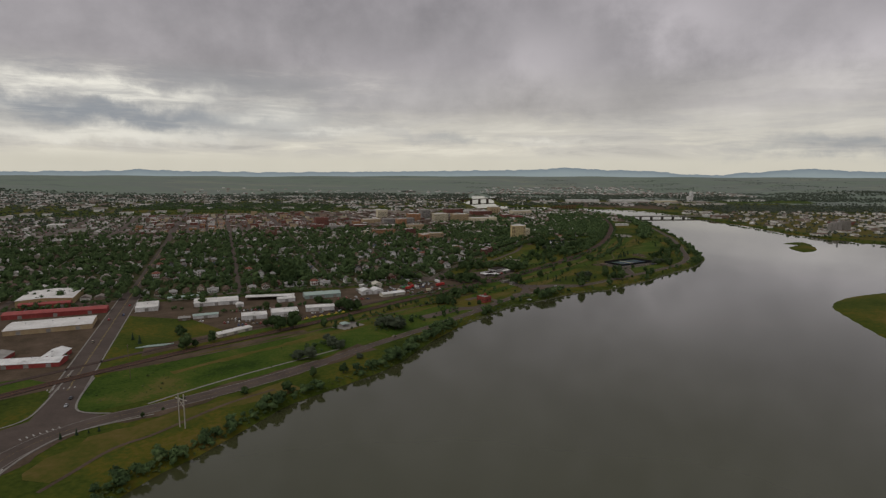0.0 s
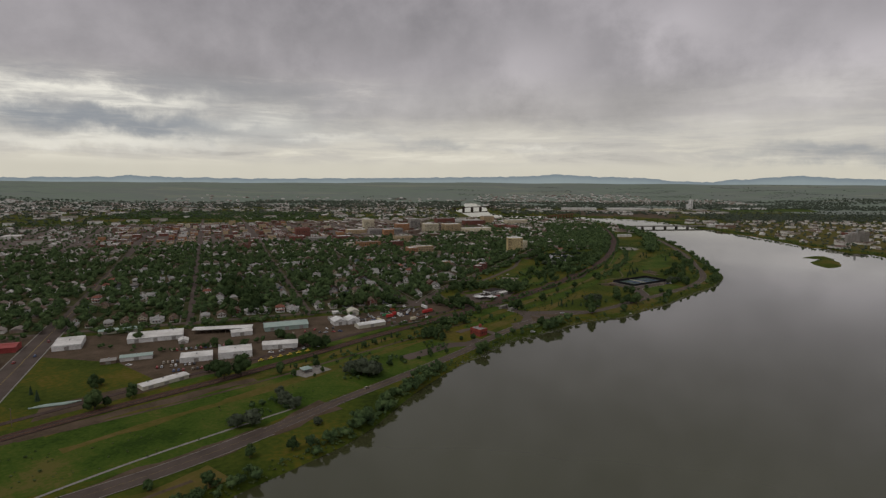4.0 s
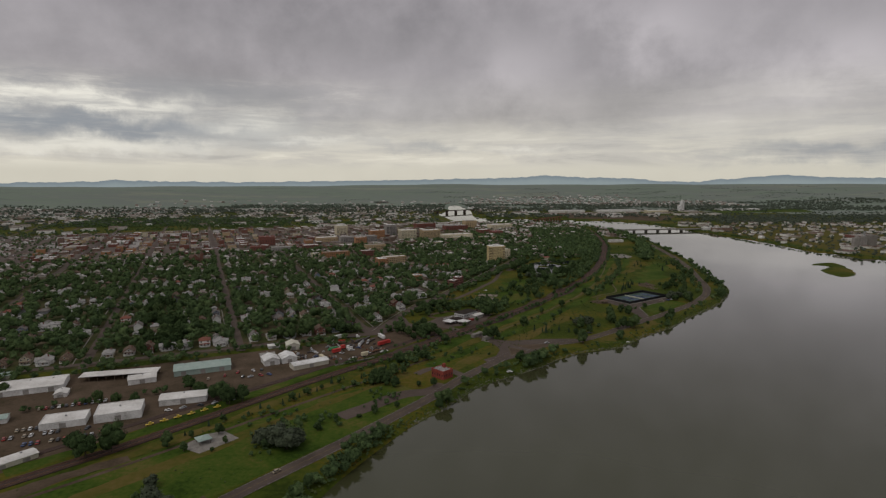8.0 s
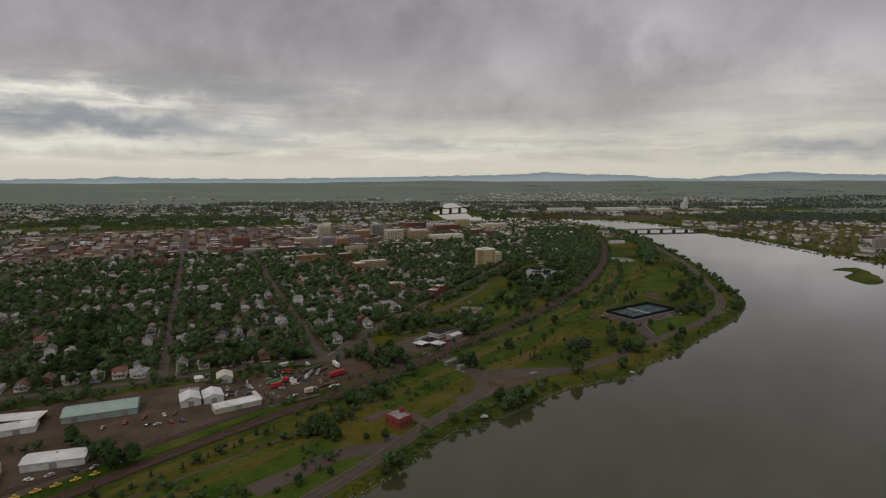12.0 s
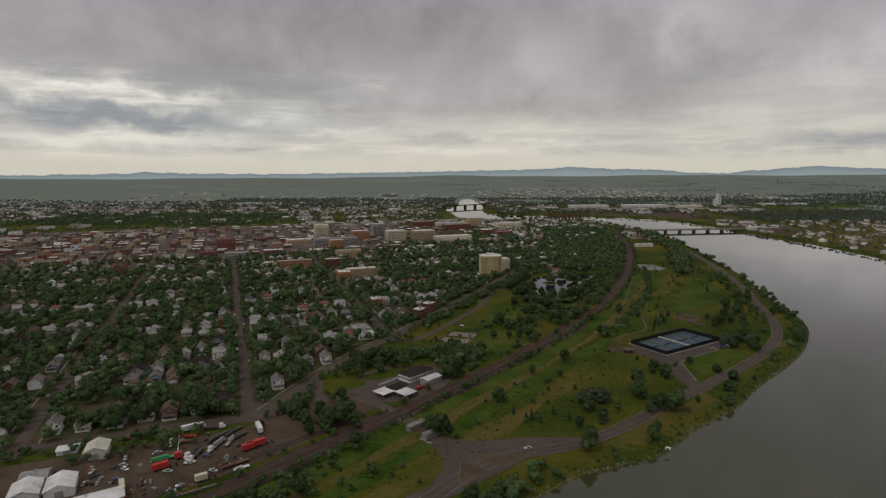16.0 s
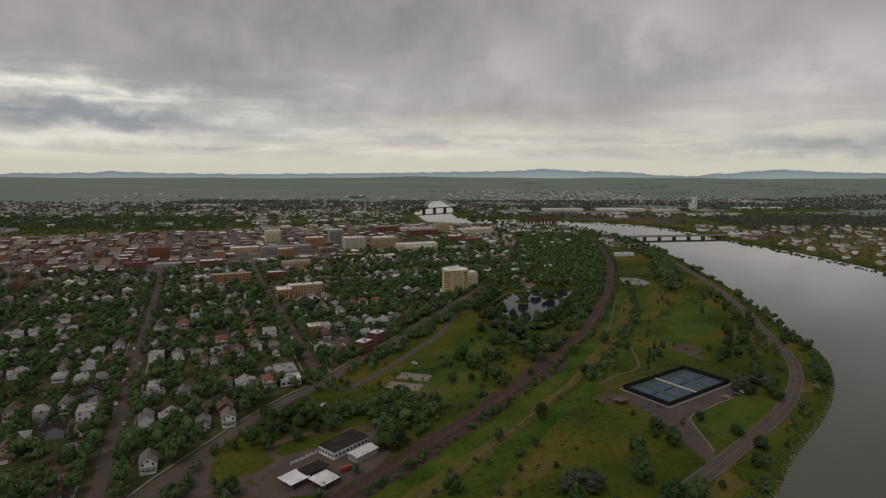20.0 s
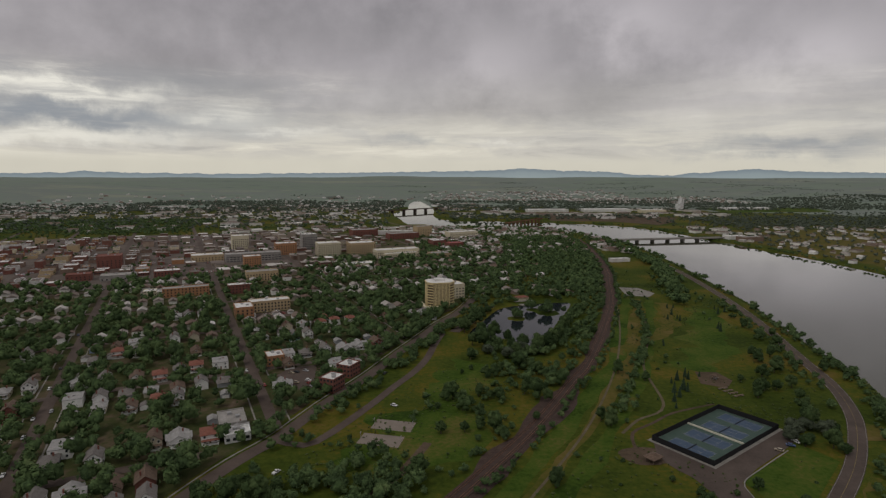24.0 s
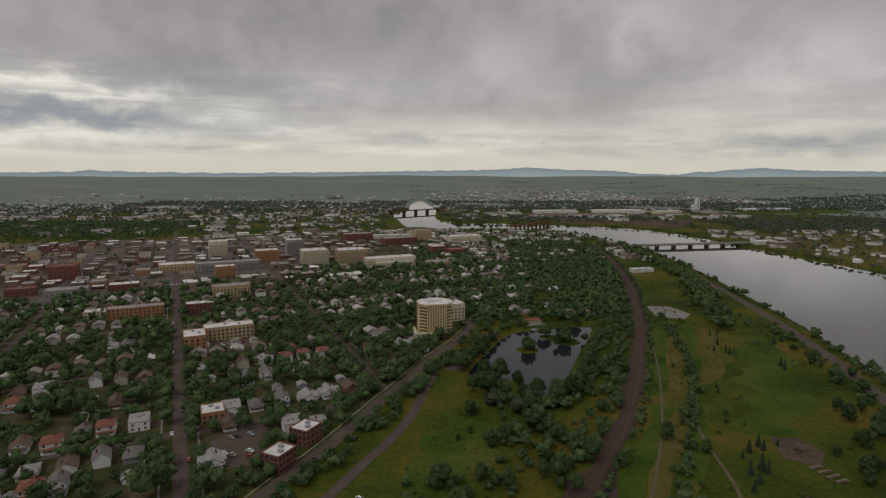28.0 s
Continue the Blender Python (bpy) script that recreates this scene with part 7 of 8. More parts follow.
def car(col, pickup=False):
    ob = thing("car", AWAY, f"{col} {'pickup truck' if pickup else 'car'} parked on the ground", "car", "parked vehicles")
    bm = bmesh.new()
    prof = [(-2.3, 0.35), (2.3, 0.35), (2.35, 0.75), (1.3, 0.95), (-2.1, 1.0), (-2.35, 0.8)]
    a, b = [bm.verts.new((x, -0.9, z)) for x, z in prof], [bm.verts.new((x, 0.9, z)) for x, z in prof]
    bm.faces.new(a)
    bm.faces.new(b[::-1])
    for i in range(6):
        bm.faces.new((a[(i + 1) % 6], a[i], b[i], b[(i + 1) % 6]))
    part("body", bm, CAR_PAINT[col], ob)
    x0, x1 = (-0.5, 1.2) if pickup else (-1.9, 1.1)
    bm = bmesh.new()
    lo = [(x0, -0.82), (x1, -0.82), (x1, 0.82), (x0, 0.82)]
    v0 = [bm.verts.new((x, y, 0.96)) for x, y in lo]
    v1 = [bm.verts.new((x * 0.72 + 0.0, y * 0.82, 1.5)) for x, y in lo]
    for i in range(4):
        bm.faces.new((v0[i], v0[(i + 1) % 4], v1[(i + 1) % 4], v1[i]))
    part("glasshouse", bm, GLASS, ob, "dark glass")
    part("car_roof", boxes((x0 * 0.72, -0.68, 1.49, x1 * 0.72, 0.68, 1.55)), CAR_PAINT[col], ob)
    for x in (-1.4, 1.45):
        for y in (-0.85, 0.85):
            part("wheel", wheel_me, None, ob, at=pose(x, y, 0.33, 90, 0, 0))
    return ob


CARS = [car("white"), car("white", True), car("silver"), car("dark"), car("red"), car("blue"), car("tan"), car("white"), car("silver", True)]


def park(x, y, turn, which=None):
    copy_thing(CARS[int(rng.integers(len(CARS))) if which is None else which], pose(x, y, 0.2, 0, 0, turn))


for i in range(11):
    for r, (ox, oy) in enumerate(((-219, 545), (-213, 559), (-196, 540))):
        if rng.random() < 0.72:
            park(ox + 3.4 * i * 0.93, oy + 3.4 * i * 0.37, GRID + 90 + rng.normal(0, 3))
for i in range(14):
    if rng.random() < 0.8:
        park(-225 + 3.6 * i, 591 + 1.4 * i, GRID + 90 + rng.normal(0, 4))
for x, y in ((-134, 588), (-126, 592), (-116, 596), (-108, 600), (-172, 562), (-160, 556), (-238, 553), (-98, 606), (-101, 666), (-95, 668), (-105, 652), (-99, 652), (-92, 655), (-86, 657), (-51, 743), (-49, 738), (-52, 729), (-32, 720),
             (-29, 719), (-24, 726), (-14, 711), (-58, 702), (-77, 712), (-75, 709), (-63, 716), (-60, 712), (-66, 723), (-72, 698), (-69, 698), (-78, 747), (-37, 710), (-25, 695), (199, 768), (104, 657), (340, 917), (346, 921), (330, 912), (-120, 655), (-130, 648), (-112, 662), (118, 985), (206, 1226), (212, 1232), (196, 1205), (202, 1214)):
    park(x, y, rng.uniform(0, 360))
sheet("car_park", [(30, 1047), (37, 1064), (56, 1068), (59, 1038), (64, 1020), (52, 1017), (37, 1028)], OLDROAD, 0.12, "paved car park beside the red brick apartments", "car park")
for x, y in ((40, 1050), (43.5, 1051.5), (50, 1054), (57, 1028), (55, 1034), (42, 1032), (47, 1030), (60, 1022), (-20, 1226), (-16, 1228), (-8, 1232), (-4, 1233.5), (-24, 1240), (-12, 1244)):
    park(x, y, -29 + rng.normal(0, 4))
for k, u in enumerate(STREETS):
    if -250 < u < 560:
        v0 = max(start_v(u), 760)
        for v in np.arange(v0 + 15, 1380, 9):
            if rng.random() < 0.065:
                x, y = town(u + rng.choice([-4.0, 4.0]), v)
                park(x, y, GRID + 90)
for v in (410, 423, 470, 560, 640, 655, 700):
    x, y = town(-100 + rng.choice([-5.5, 5.5]), v)
    park(x, y, GRID + 90)
for x, y, a in ((-41, 505, 52), (150, 736, 20), (60, 905, 60), (110, 1045, 65)):
    park(x, y, a)
for ob in CARS:
    for o in [*ob.children_recursive, ob]:
        bpy.data.objects.remove(o)


def lorry(x, y, turn, box_mat, cab, label, length=14.0):
    ob = thing("lorry", pose(x, y, 0.2, 0, 0, turn), label, "lorry", "lorries and trailers")
    part("trailer", boxes((-length / 2, -1.25, 1.1, length / 2 - 2.2, 1.25, 3.9)), box_mat, ob)
    if cab:
        part("cab", boxes((length / 2 - 1.8, -1.2, 0.6, length / 2 + 1.6, 1.2, 3.3), (length / 2 + 1.6, -1.0, 0.6, length / 2 + 2.8, 1.0, 1.9)), cab, ob)
        part("windscreen", boxes((length / 2 + 1.6, -1.0, 2.1, length / 2 + 1.66, 1.0, 3.0)), GLASS, ob)
    for wx in (-length / 2 + 1.2, -length / 2 + 2.4, length / 2 - 1.4, length / 2 + 1.6):
        for s in (-1, 1):
            part("wheel", wheel_me, None, ob, at=pose(wx, s * 1.1, 0.45, 90, 0, 0) @ Matrix.Scale(1.4, 4))


W_, R_ = WHITE_METAL, RED_METAL
GREEN_PAINT = paint("bright_green_paint", [(0.06, 0.30, 0.12), (0.10, 0.40, 0.18)], 0.5, 0.5)
ORANGE_PAINT = paint("orange_red_paint", [(0.40, 0.09, 0.04), (0.5, 0.13, 0.06)], 0.5, 0.5)
YELLOW_PAINT = paint("yellow_paint", [(0.5, 0.36, 0.04), (0.6, 0.45, 0.08)], 0.5, 0.5)
DARK_PAINT = paint("dull_dark_paint", [(0.035, 0.032, 0.034), (0.07, 0.06, 0.06), (0.12, 0.10, 0.095)], 0.6, 0.7, 0, 0.1, per="object", spread=0.4)
BRIGHT_RED = paint("bright_red_paint", [(0.36, 0.025, 0.025), (0.46, 0.04, 0.035), (0.52, 0.07, 0.06)], 0.4, 0.55, 0, 0.05, 6.0)
for row in (
    (-5, 756, 300, W_, None, "white box trailer parked at the roadside", 13), (0, 738, 40, BRIGHT_RED, None, "bright red container trailer", 13), (-3, 734, 40, BRIGHT_RED, None, "bright red container trailer beside its twin", 9),
    (-46, 757, 36, W_, W_, "white box lorry at the yard's roadside edge", 11), (-15, 702, 35, CREAM, None, "cream box body at the yard's edge", 8), (-50, 692, 302, CREAM, BRIGHT_RED, "cream trailer with a red cab beside the long shed", 12),
    (-41, 713, 38, BRIGHT_RED, None, "red crane lorry body beside the green one", 10), (-36.8, 724, 30, BRIGHT_RED, None, "short red box body", 6),
):
    lorry(*row)


def flatbed(x, y, turn, mat, cab, label, length=12.0, load=0.5):
    """A low trailer: beam deck, side rails, uneven load, wheels, perhaps a cab."""
    ob = thing("flatbed_trailer", pose(x, y, 0.2, 0, 0, turn), label, "trailer", "lorries and trailers")
    h = length / 2
    part("deck", boxes((-h, -1.1, 0.95, h, 1.1, 1.2), (-h, -0.35, 0.6, h, 0.35, 0.95)), mat, ob)
    a, b = -h + rng.uniform(0.3, 1.5), rng.uniform(0, h - 1)
    part("load", boxes((a, -0.9, 1.2, b, 0.2, 1.2 + load), (a + 1, 0.2, 1.2, b - 0.6, 0.8, 1.2 + 0.6 * load)), mat, ob)
    if cab:
        part("cab", boxes((h + 0.2, -1.1, 0.6, h + 2.4, 1.1, 2.9), (h + 2.4, -0.95, 0.6, h + 3.6, 0.95, 1.7)), cab, ob)
    for wx in (-h + 1.2, h - 1.4):
        for s in (-1, 1):
            part("wheel", wheel_me, None, ob, at=pose(wx, s * 1.0, 0.45, 90, 0, 0) @ Matrix.Scale(1.4, 4))


for row in (
    (-45, 722, 36, GREEN_PAINT, None, "bright green crane lorry with its jib folded", 13, 1.6), (-35, 759, 16, DARK_PAINT, W_, "dark flatbed lorry with a white cab", 9), (-43.5, 748, 11, BRIGHT_RED, None, "low bright red flatbed trailer", 9), (-41, 742, 17, RUST, None, "rusty low trailer in the yard", 8),
    (-29.5, 728, 265, DARK_PAINT, W_, "dark flatbed lorry with a white cab", 11), (-32.5, 731, 262, DARK_PAINT, W_, "dark flatbed lorry with a white cab", 10), (-28, 746, 82, DARK_PAINT, None, "dark flatbed trailer in the row", 12), (-25, 751, 65, DARK_PAINT, None, "dark flatbed trailer in the row", 12),
    (-22.5, 739, 260, STEEL, W_, "pale grey tank lorry with a white cab", 12, 1.5), (-17, 742, 267, STEEL, None, "pale grey trailer in the row", 11, 1.2), (-20, 755, 70, DARK_PAINT, None, "dark flatbed trailer in the row", 13), (-14, 750, 68, DARK_PAINT, None, "dark flatbed trailer in the row", 9),
    (-5, 717, 43, RUST, None, "long rusty brown flatbed trailer", 15), (0, 713, 39, W_, None, "low white trailer by the railway fence", 8, 0.9),
):
    flatbed(*row)
ob = thing("pipe", pose(-46, 741, 0.35, 0, 0, 113), "long white pipe lying across the yard", "pipe")
part("barrel", boxes((-15, -0.25, -0.25, 15, 0.25, 0.25)), W_, ob)
for i in range(54):
    cx, cy, sx, sy = ((-43, 694, 4, 3), (-22, 694, 7, 3), (-70, 704, 7, 7), (-12, 722, 4, 3), (-34, 738, 9, 9))[i % 5]
    x, y = cx + rng.normal(0, sx), cy + rng.normal(0, sy)
    k = i % 3
    ob = new("scrap_part", mesh_of("scrap_part", boxes((-rng.uniform(0.6, 2), -rng.uniform(0.3, 0.9), 0, rng.uniform(0.6, 2), rng.uniform(0.3, 0.9), rng.uniform(0.4, 1.3)), (-0.7, -0.4, 0.4, 0.5, 0.5, rng.uniform(1.0, 1.8))), (RUST, DARK_PAINT, STEEL)[k]))
    ob.matrix_basis = pose(x, y, 0.1, 0, 0, rng.uniform(0, 180))
    tagged(ob, ("rusty piece of scrap machinery lying in the yard", "dark piece of scrap machinery lying in the yard", "grey metal scrap lying in the yard")[k], "scrap", "scrap in the yard")
for i in range(9):
    ob = new("concrete_block", mesh_of("concrete_block", boxes((-1.9, -0.35, 0, 1.9, 0.35, 0.8)), CONCRETE))
    ob.matrix_basis = pose(-36 + 3.4 * i, 678 + 2.4 * i, 0.1, 0, 0, 35)
    tagged(ob, "pale concrete block along the yard's edge", "concrete block", "concrete blocks")
for i in range(6):
    ob = thing("yellow_machine", pose(-136 + 6.5 * i, 566 + 5.3 * i, 0.1, 0, 0, 40 + rng.normal(0, 6)) @ Matrix.Scale(0.8, 4), "yellow road-building machine in a row", "machine", "yellow machines")
    part("frame", boxes((-3, -0.9, 0.5, 3, 0.9, 1.2)), YELLOW_PAINT, ob)
    part("cab", boxes((-0.5, -0.7, 1.2, 1.2, 0.7, 2.6)), YELLOW_PAINT, ob)
    for wx in (-2.2, 2.2):
        for s in (-1, 1):
            part("wheel", wheel_me, None, ob, at=pose(wx, s * 0.9, 0.5, 90, 0, 0) @ Matrix.Scale(1.6, 4))
ob = thing("pipe_stack", pose(-247, 470, 0.1, 0, 0, 22), "long pale green pipes laid on the ground", "pipes")
for i in range(4):
    bm = cone_ring(bmesh.new(), 0, 0, 0, 0.5, 22, 0.5, 8)
    part("pipe", bm, GREEN_METAL, ob, at=pose(-11 + i * 2.5, 1.1 * i, 0.5, 0, 90, 0))

# ---- park trees ----
def put_trees(rows, kinds, name, label, group):
    for x, y, s in rows:
        if height1(x, y) > -2.8:
            tree(kinds[int(rng.integers(len(kinds)))], x, y, s, name, label, group)


PT = "trees of the park"
put_trees([(-150, 522, 1.5), (-140, 530, 1.5), (-160, 530, 1.2), (-214, 466, 1.1), (-208, 470, 0.9), (-200, 487, 0.8), (-237, 505, 0.9), (-235, 510, 0.7), (-122, 617, 1.2), (-112, 612, 1.3), (-97, 598, 1.2), (-90, 603, 1.1), (-105, 606, 1.2), (48, 590, 1.0), (2, 637, 0.9), (15, 628, 0.8),
           (5, 642, 0.9), (-3, 634, 0.7), (82, 618, 0.8), (117, 684, 1.1), (47, 592, 0.9), (99, 752, 1.0), (95, 757, 0.9), (184, 763, 0.9), (184, 735, 1.35), (206, 804, 0.9), (240, 789, 1.3), (233, 784, 0.9), (247, 795, 0.9), (198, 883, 0.85), (170, 859, 0.6), (139, 800, 0.9), (249, 948, 0.9), (245, 955, 0.8),
           (262, 861, 0.8), (265, 846, 0.7), (259, 855, 0.8), (308, 855, 0.7), (313, 838, 0.8), (295, 875, 0.6), (308, 859, 0.8), (286, 1036, 0.9), (300, 1020, 0.8), (107, 844, 1.4), (112, 850, 1.1), (30, 850, 1.0), (38, 858, 1.1), (26, 862, 0.9), (44, 866, 1.0), (34, 872, 1.0), (40, 846, 0.8), (54, 856, 0.9), (22, 846, 0.8), (122, 871, 1.0), (132, 896, 1.0), (157, 993, 1.0), (162, 975, 0.9), (178, 943, 1.0), (153, 992, 0.8),
           (182, 935, 0.8), (206, 959, 0.8), (146, 944, 1.1), (178, 1074, 0.8), (192, 1036, 0.9), (225, 1037, 0.9), (170, 950, 0.7), (160, 945, 0.9), (188, 990, 0.9), (176, 1003, 0.7), (168, 983, 0.7), (13, 772, 0.9), (41, 769, 1.0), (35, 760, 0.9), (27, 776, 0.9), (45, 778, 0.9), (50, 762, 0.8), (20, 765, 0.9),
           (353, 919, 0.9), (374, 928, 1.0), (364, 985, 0.9), (380, 962, 1.0), (390, 980, 1.1), (372, 950, 0.9), (398, 1000, 0.9), (384, 996, 0.8), (366, 938, 1.1), (410, 1068, 0.8), (425, 1066, 0.9), (417, 1045, 0.8), (405, 1030, 0.9)],
          TREE_KINDS, "tree", "broad green park tree on the lawn", PT)
put_trees([(-104, 443, 1.1), (-112, 440, 1.0), (-92, 474, 1.1), (-84, 470, 0.9), (-49, 535, 1.4), (-42, 531, 1.3), (-57, 536, 1.2), (-50, 544, 1.1), (-38, 537, 1.1), (-100, 492, 0.7), (208, 800, 1.0), (200, 806, 0.9), (194, 800, 0.8), (345, 925, 0.9), (352, 932, 1.0), (-64, 445, 0.6), (194, 1088, 1.1), (209, 1076, 1.2), (222, 1088, 1.1), (238, 1090, 0.9), (370, 930, 1.1), (362, 936, 1.0)],
          SILVER_KINDS, "tree", "silvery-green bushy willow in the grass", "silvery trees of the park")
con = [(147, 782, 0.9), (157, 773, 1.0), (154, 776, 0.7), (162, 770, 0.8), (172, 782, 0.9), (180, 773, 0.8), (300, 971, 0.8), (311, 989, 0.9), (321, 998, 1.0), (333, 1021, 1.1), (355, 1111, 0.7), (351, 1101, 0.9), (417, 1237, 1.0), (424, 1237, 0.9), (396, 1190, 1.0), (406, 1190, 0.9), (429, 1152, 1.0), (471, 1215, 0.9), (466, 1227, 0.9),
       (443, 1293, 0.8), (333, 1026, 1.1), (320, 1002, 1.2), (311, 997, 1.0), (324, 1020, 1.0), (304, 982, 0.9), (317, 1014, 0.7), (344, 1026, 0.7), (426, 1143, 1.0), (405, 1182, 0.8), (408, 1207, 0.9), (459, 1207, 0.9), (-212, 302, 0.5), (-206, 307, 0.6), (-201, 310, 0.4), (-196, 312, 0.6), (-273, 491, 0.8), (-261, 480, 1.0)]
for i in range(13):
    con.append((-110 + 9.5 * i + rng.normal(0, 3), 556 + 9.0 * i + rng.normal(0, 4), rng.uniform(0.4, 0.7)))
MORE = [(193, 1103, 1.4), (205, 1100, 1.5), (216, 1077, 1.5), (227, 1104, 1.4), (246, 1094, 1.4), (287, 1177, 1.1), (266, 1128, 1.2), (276, 1152, 1.2), (298, 1200, 1.1), (236, 1090, 1.4), (199, 1092, 1.3), (184, 1112, 1.1), (257, 1108, 1.2), (264, 1081, 0.8), (302, 1142, 1.0), (216, 1096, 1.0), (202, 1104, 0.9), (285, 1143, 0.9), (314, 1217, 1.0), (304, 1279, 0.9), (185, 1037, 0.9), (168, 1042, 0.5), (176, 1051, 0.5), (213, 1050, 1.2),
        (204, 1037, 0.8), (213, 1015, 1.0), (213, 993, 1.1), (175, 998, 0.7), (182, 994, 0.7), (223, 1007, 0.8), (198, 1046, 0.6), (408, 1055, 1.0), (390, 1022, 1.1), (369, 1014, 0.8), (370, 995, 0.9), (451, 1098, 0.8), (447, 1112, 0.7), (457, 1156, 0.8), (414, 1039, 0.9), (240, 834, 1.0), (265, 846, 0.9), (236, 805, 0.8),
        (311, 839, 0.8), (299, 822, 0.6), (270, 801, 0.6), (309, 862, 0.5), (348, 916, 1.0), (376, 997, 0.9), (362, 913, 1.0), (364, 906, 0.9), (200, 889, 0.7), (168, 853, 0.7), (138, 801, 0.8), (175, 820, 0.4), (194, 823, 0.4), (257, 885, 0.5), (264, 871, 0.5), (446, 1032, 0.8), (460, 1035, 0.8), (435, 968, 0.7), (329, 843, 0.6),
        (418, 940, 0.8), (466, 1126, 0.7), (186, 1032, 0.8), (146, 979, 0.7), (207, 1000, 0.8), (182, 953, 0.6), (172, 969, 0.6), (236, 1015, 0.9), (220, 1037, 0.9), (220, 986, 0.8), (196, 787, 0.9), (208, 807, 1.0), (239, 824, 0.9), (233, 807, 1.0), (231, 764, 0.7), (184, 736, 1.2), (201, 773, 0.8), (251, 787, 1.1), (224, 750, 0.7),
        (1, 782, 0.9), (9, 782, 0.9), (14, 787, 0.9), (39, 764, 1.1), (25, 752, 1.0), (33, 764, 1.0), (35, 802, 0.8), (71, 868, 1.0), (58, 879, 1.1), (51, 871, 1.0), (64, 884, 1.0), (44, 880, 0.9), (48, 892, 0.9), (-6, 762, 0.7), (55, 736, 0.8), (102, 752, 1.1), (104, 848, 1.1), (28, 884, 0.8), (62, 866, 0.9),
        (-168, 537, 1.0), (-264, 620, 0.8), (-135, 626, 0.9), (-188, 603, 0.8), (-175, 600, 0.8), (-161, 599, 0.8), (-127, 621, 1.2), (-140, 634, 1.1), (-99, 599, 1.2), (-107, 605, 1.1), (-55, 603, 0.5), (-47, 613, 0.5), (-39, 625, 0.5), (-20, 570, 0.6), (-16, 630, 0.6), (1, 636, 0.8), (8, 632, 0.8), (20, 655, 0.6),
        (-92, 571, 0.4), (-54, 569, 0.4), (43, 627, 0.6), (32, 628, 0.4), (-29, 555, 0.5), (4, 580, 0.7), (18, 589, 0.6), (-28, 637, 0.4), (37, 689, 0.7), (52, 600, 0.9), (-131, 369, 0.5), (-181, 332, 0.4), (-216, 470, 0.9), (-236, 503, 0.6), (-102, 372, 0.7), (-92, 402, 0.8), (-71, 411, 0.8), (-21, 489, 0.9)]
MORE += [(-92, 759, 1.2), (-59, 777, 0.9), (-47, 777, 1.1), (-40, 780, 1.1), (-78, 772, 1.1), (-112, 759, 1.2), (-84, 768, 1.0), (-67, 778, 0.8), (-103, 762, 1.0), (-54, 782, 1.0), (-32, 784, 0.8), (-2, 644, 0.9), (8, 640, 0.8), (12, 655, 0.8), (16, 678, 0.9), (29, 705, 1.0), (-103, 548, 0.6), (-88, 552, 0.6), (-80, 540, 0.6), (-100, 530, 0.5), (-112, 536, 0.7), (-84, 530, 0.4)]
put_trees(MORE, TREE_KINDS, "tree", "leafy green tree standing in the park grass", PT)
con = [(x, y, s * 0.82) for x, y, s in con]
put_trees(con, CONIFER_KINDS, "conifer", "dark narrow spruce in the grass", "conifers of the park")
BUSHES = [(x + rng.normal(0, 6), y + rng.normal(0, 6), rng.uniform(0.6, 1.2)) for x, y in ((-170, 352), (-165, 358), (-60, 600), (-40, 625), (20, 690), (110, 776), (128, 790), (142, 815), (160, 838), (178, 800), (210, 850), (225, 880), (235, 905), (270, 870), (330, 870), (120, 690), (135, 705), (70, 690), (60, 700), (45, 668), (78, 712), (52, 690), (-20, 560), (-5, 575), (10, 598), (320, 1040), (330, 1060), (300, 1060), (150, 1010), (200, 1010))]
for x, y, s in BUSHES:
    tree(BUSH_KINDS[int(rng.integers(3))], x, y, s, "bush", "rounded green bush in the grass", "bushes of the park")

# masses of trees and scrub
rows, scrub = [], []
for i in range(len(town_bank) - 1):
    a, b = town_bank[i], town_bank[i + 1]
    if not 120 < a[1] < 1830:
        continue
    d = b - a
    n = np.array([-d[1], d[0]]) / (np.linalg.norm(d) + 1e-9)
    y = a[1]
    lump = math.sin(i * 0.83 + 0.6) + 0.7 * math.sin(i * 0.37)
    dense = 0.9 if y < 300 else 1.1 if y < 560 else 0.5 if y < 700 else 0.12 if y < 880 else 0.5 if y < 1120 else 0.4
    small = 0.75 if y < 300 else 0.85
    for k in range(13 if y < 560 else 9):
        t, off = rng.random(), rng.uniform(1.0, 11) if y < 560 else rng.uniform(3.0, 13)
        p = a + d * t + n * off
        if rng.random() < dense * (1 + 0.6 * lump) and line_gap(DRIVE, p[0], p[1]) > 7:
            r = (rng.uniform(0.7, 2.3) if rng.random() < (0.70 if y < 700 else 0.80) else rng.uniform(2.8, 5.4)) * small * (1.3 if lump > 0.7 else 1.0)
            rows.append((p[0], p[1], height1(p[0], p[1]), r, r * rng.uniform(1.5, 2.1)))
    for k in range(16):
        p = a + d * rng.random() + n * rng.uniform(0.6, 7)
        r = rng.uniform(0.5, 1.3)
        scrub.append((p[0], p[1], height1(p[0], p[1]) - 0.2, r, r * 1.6))
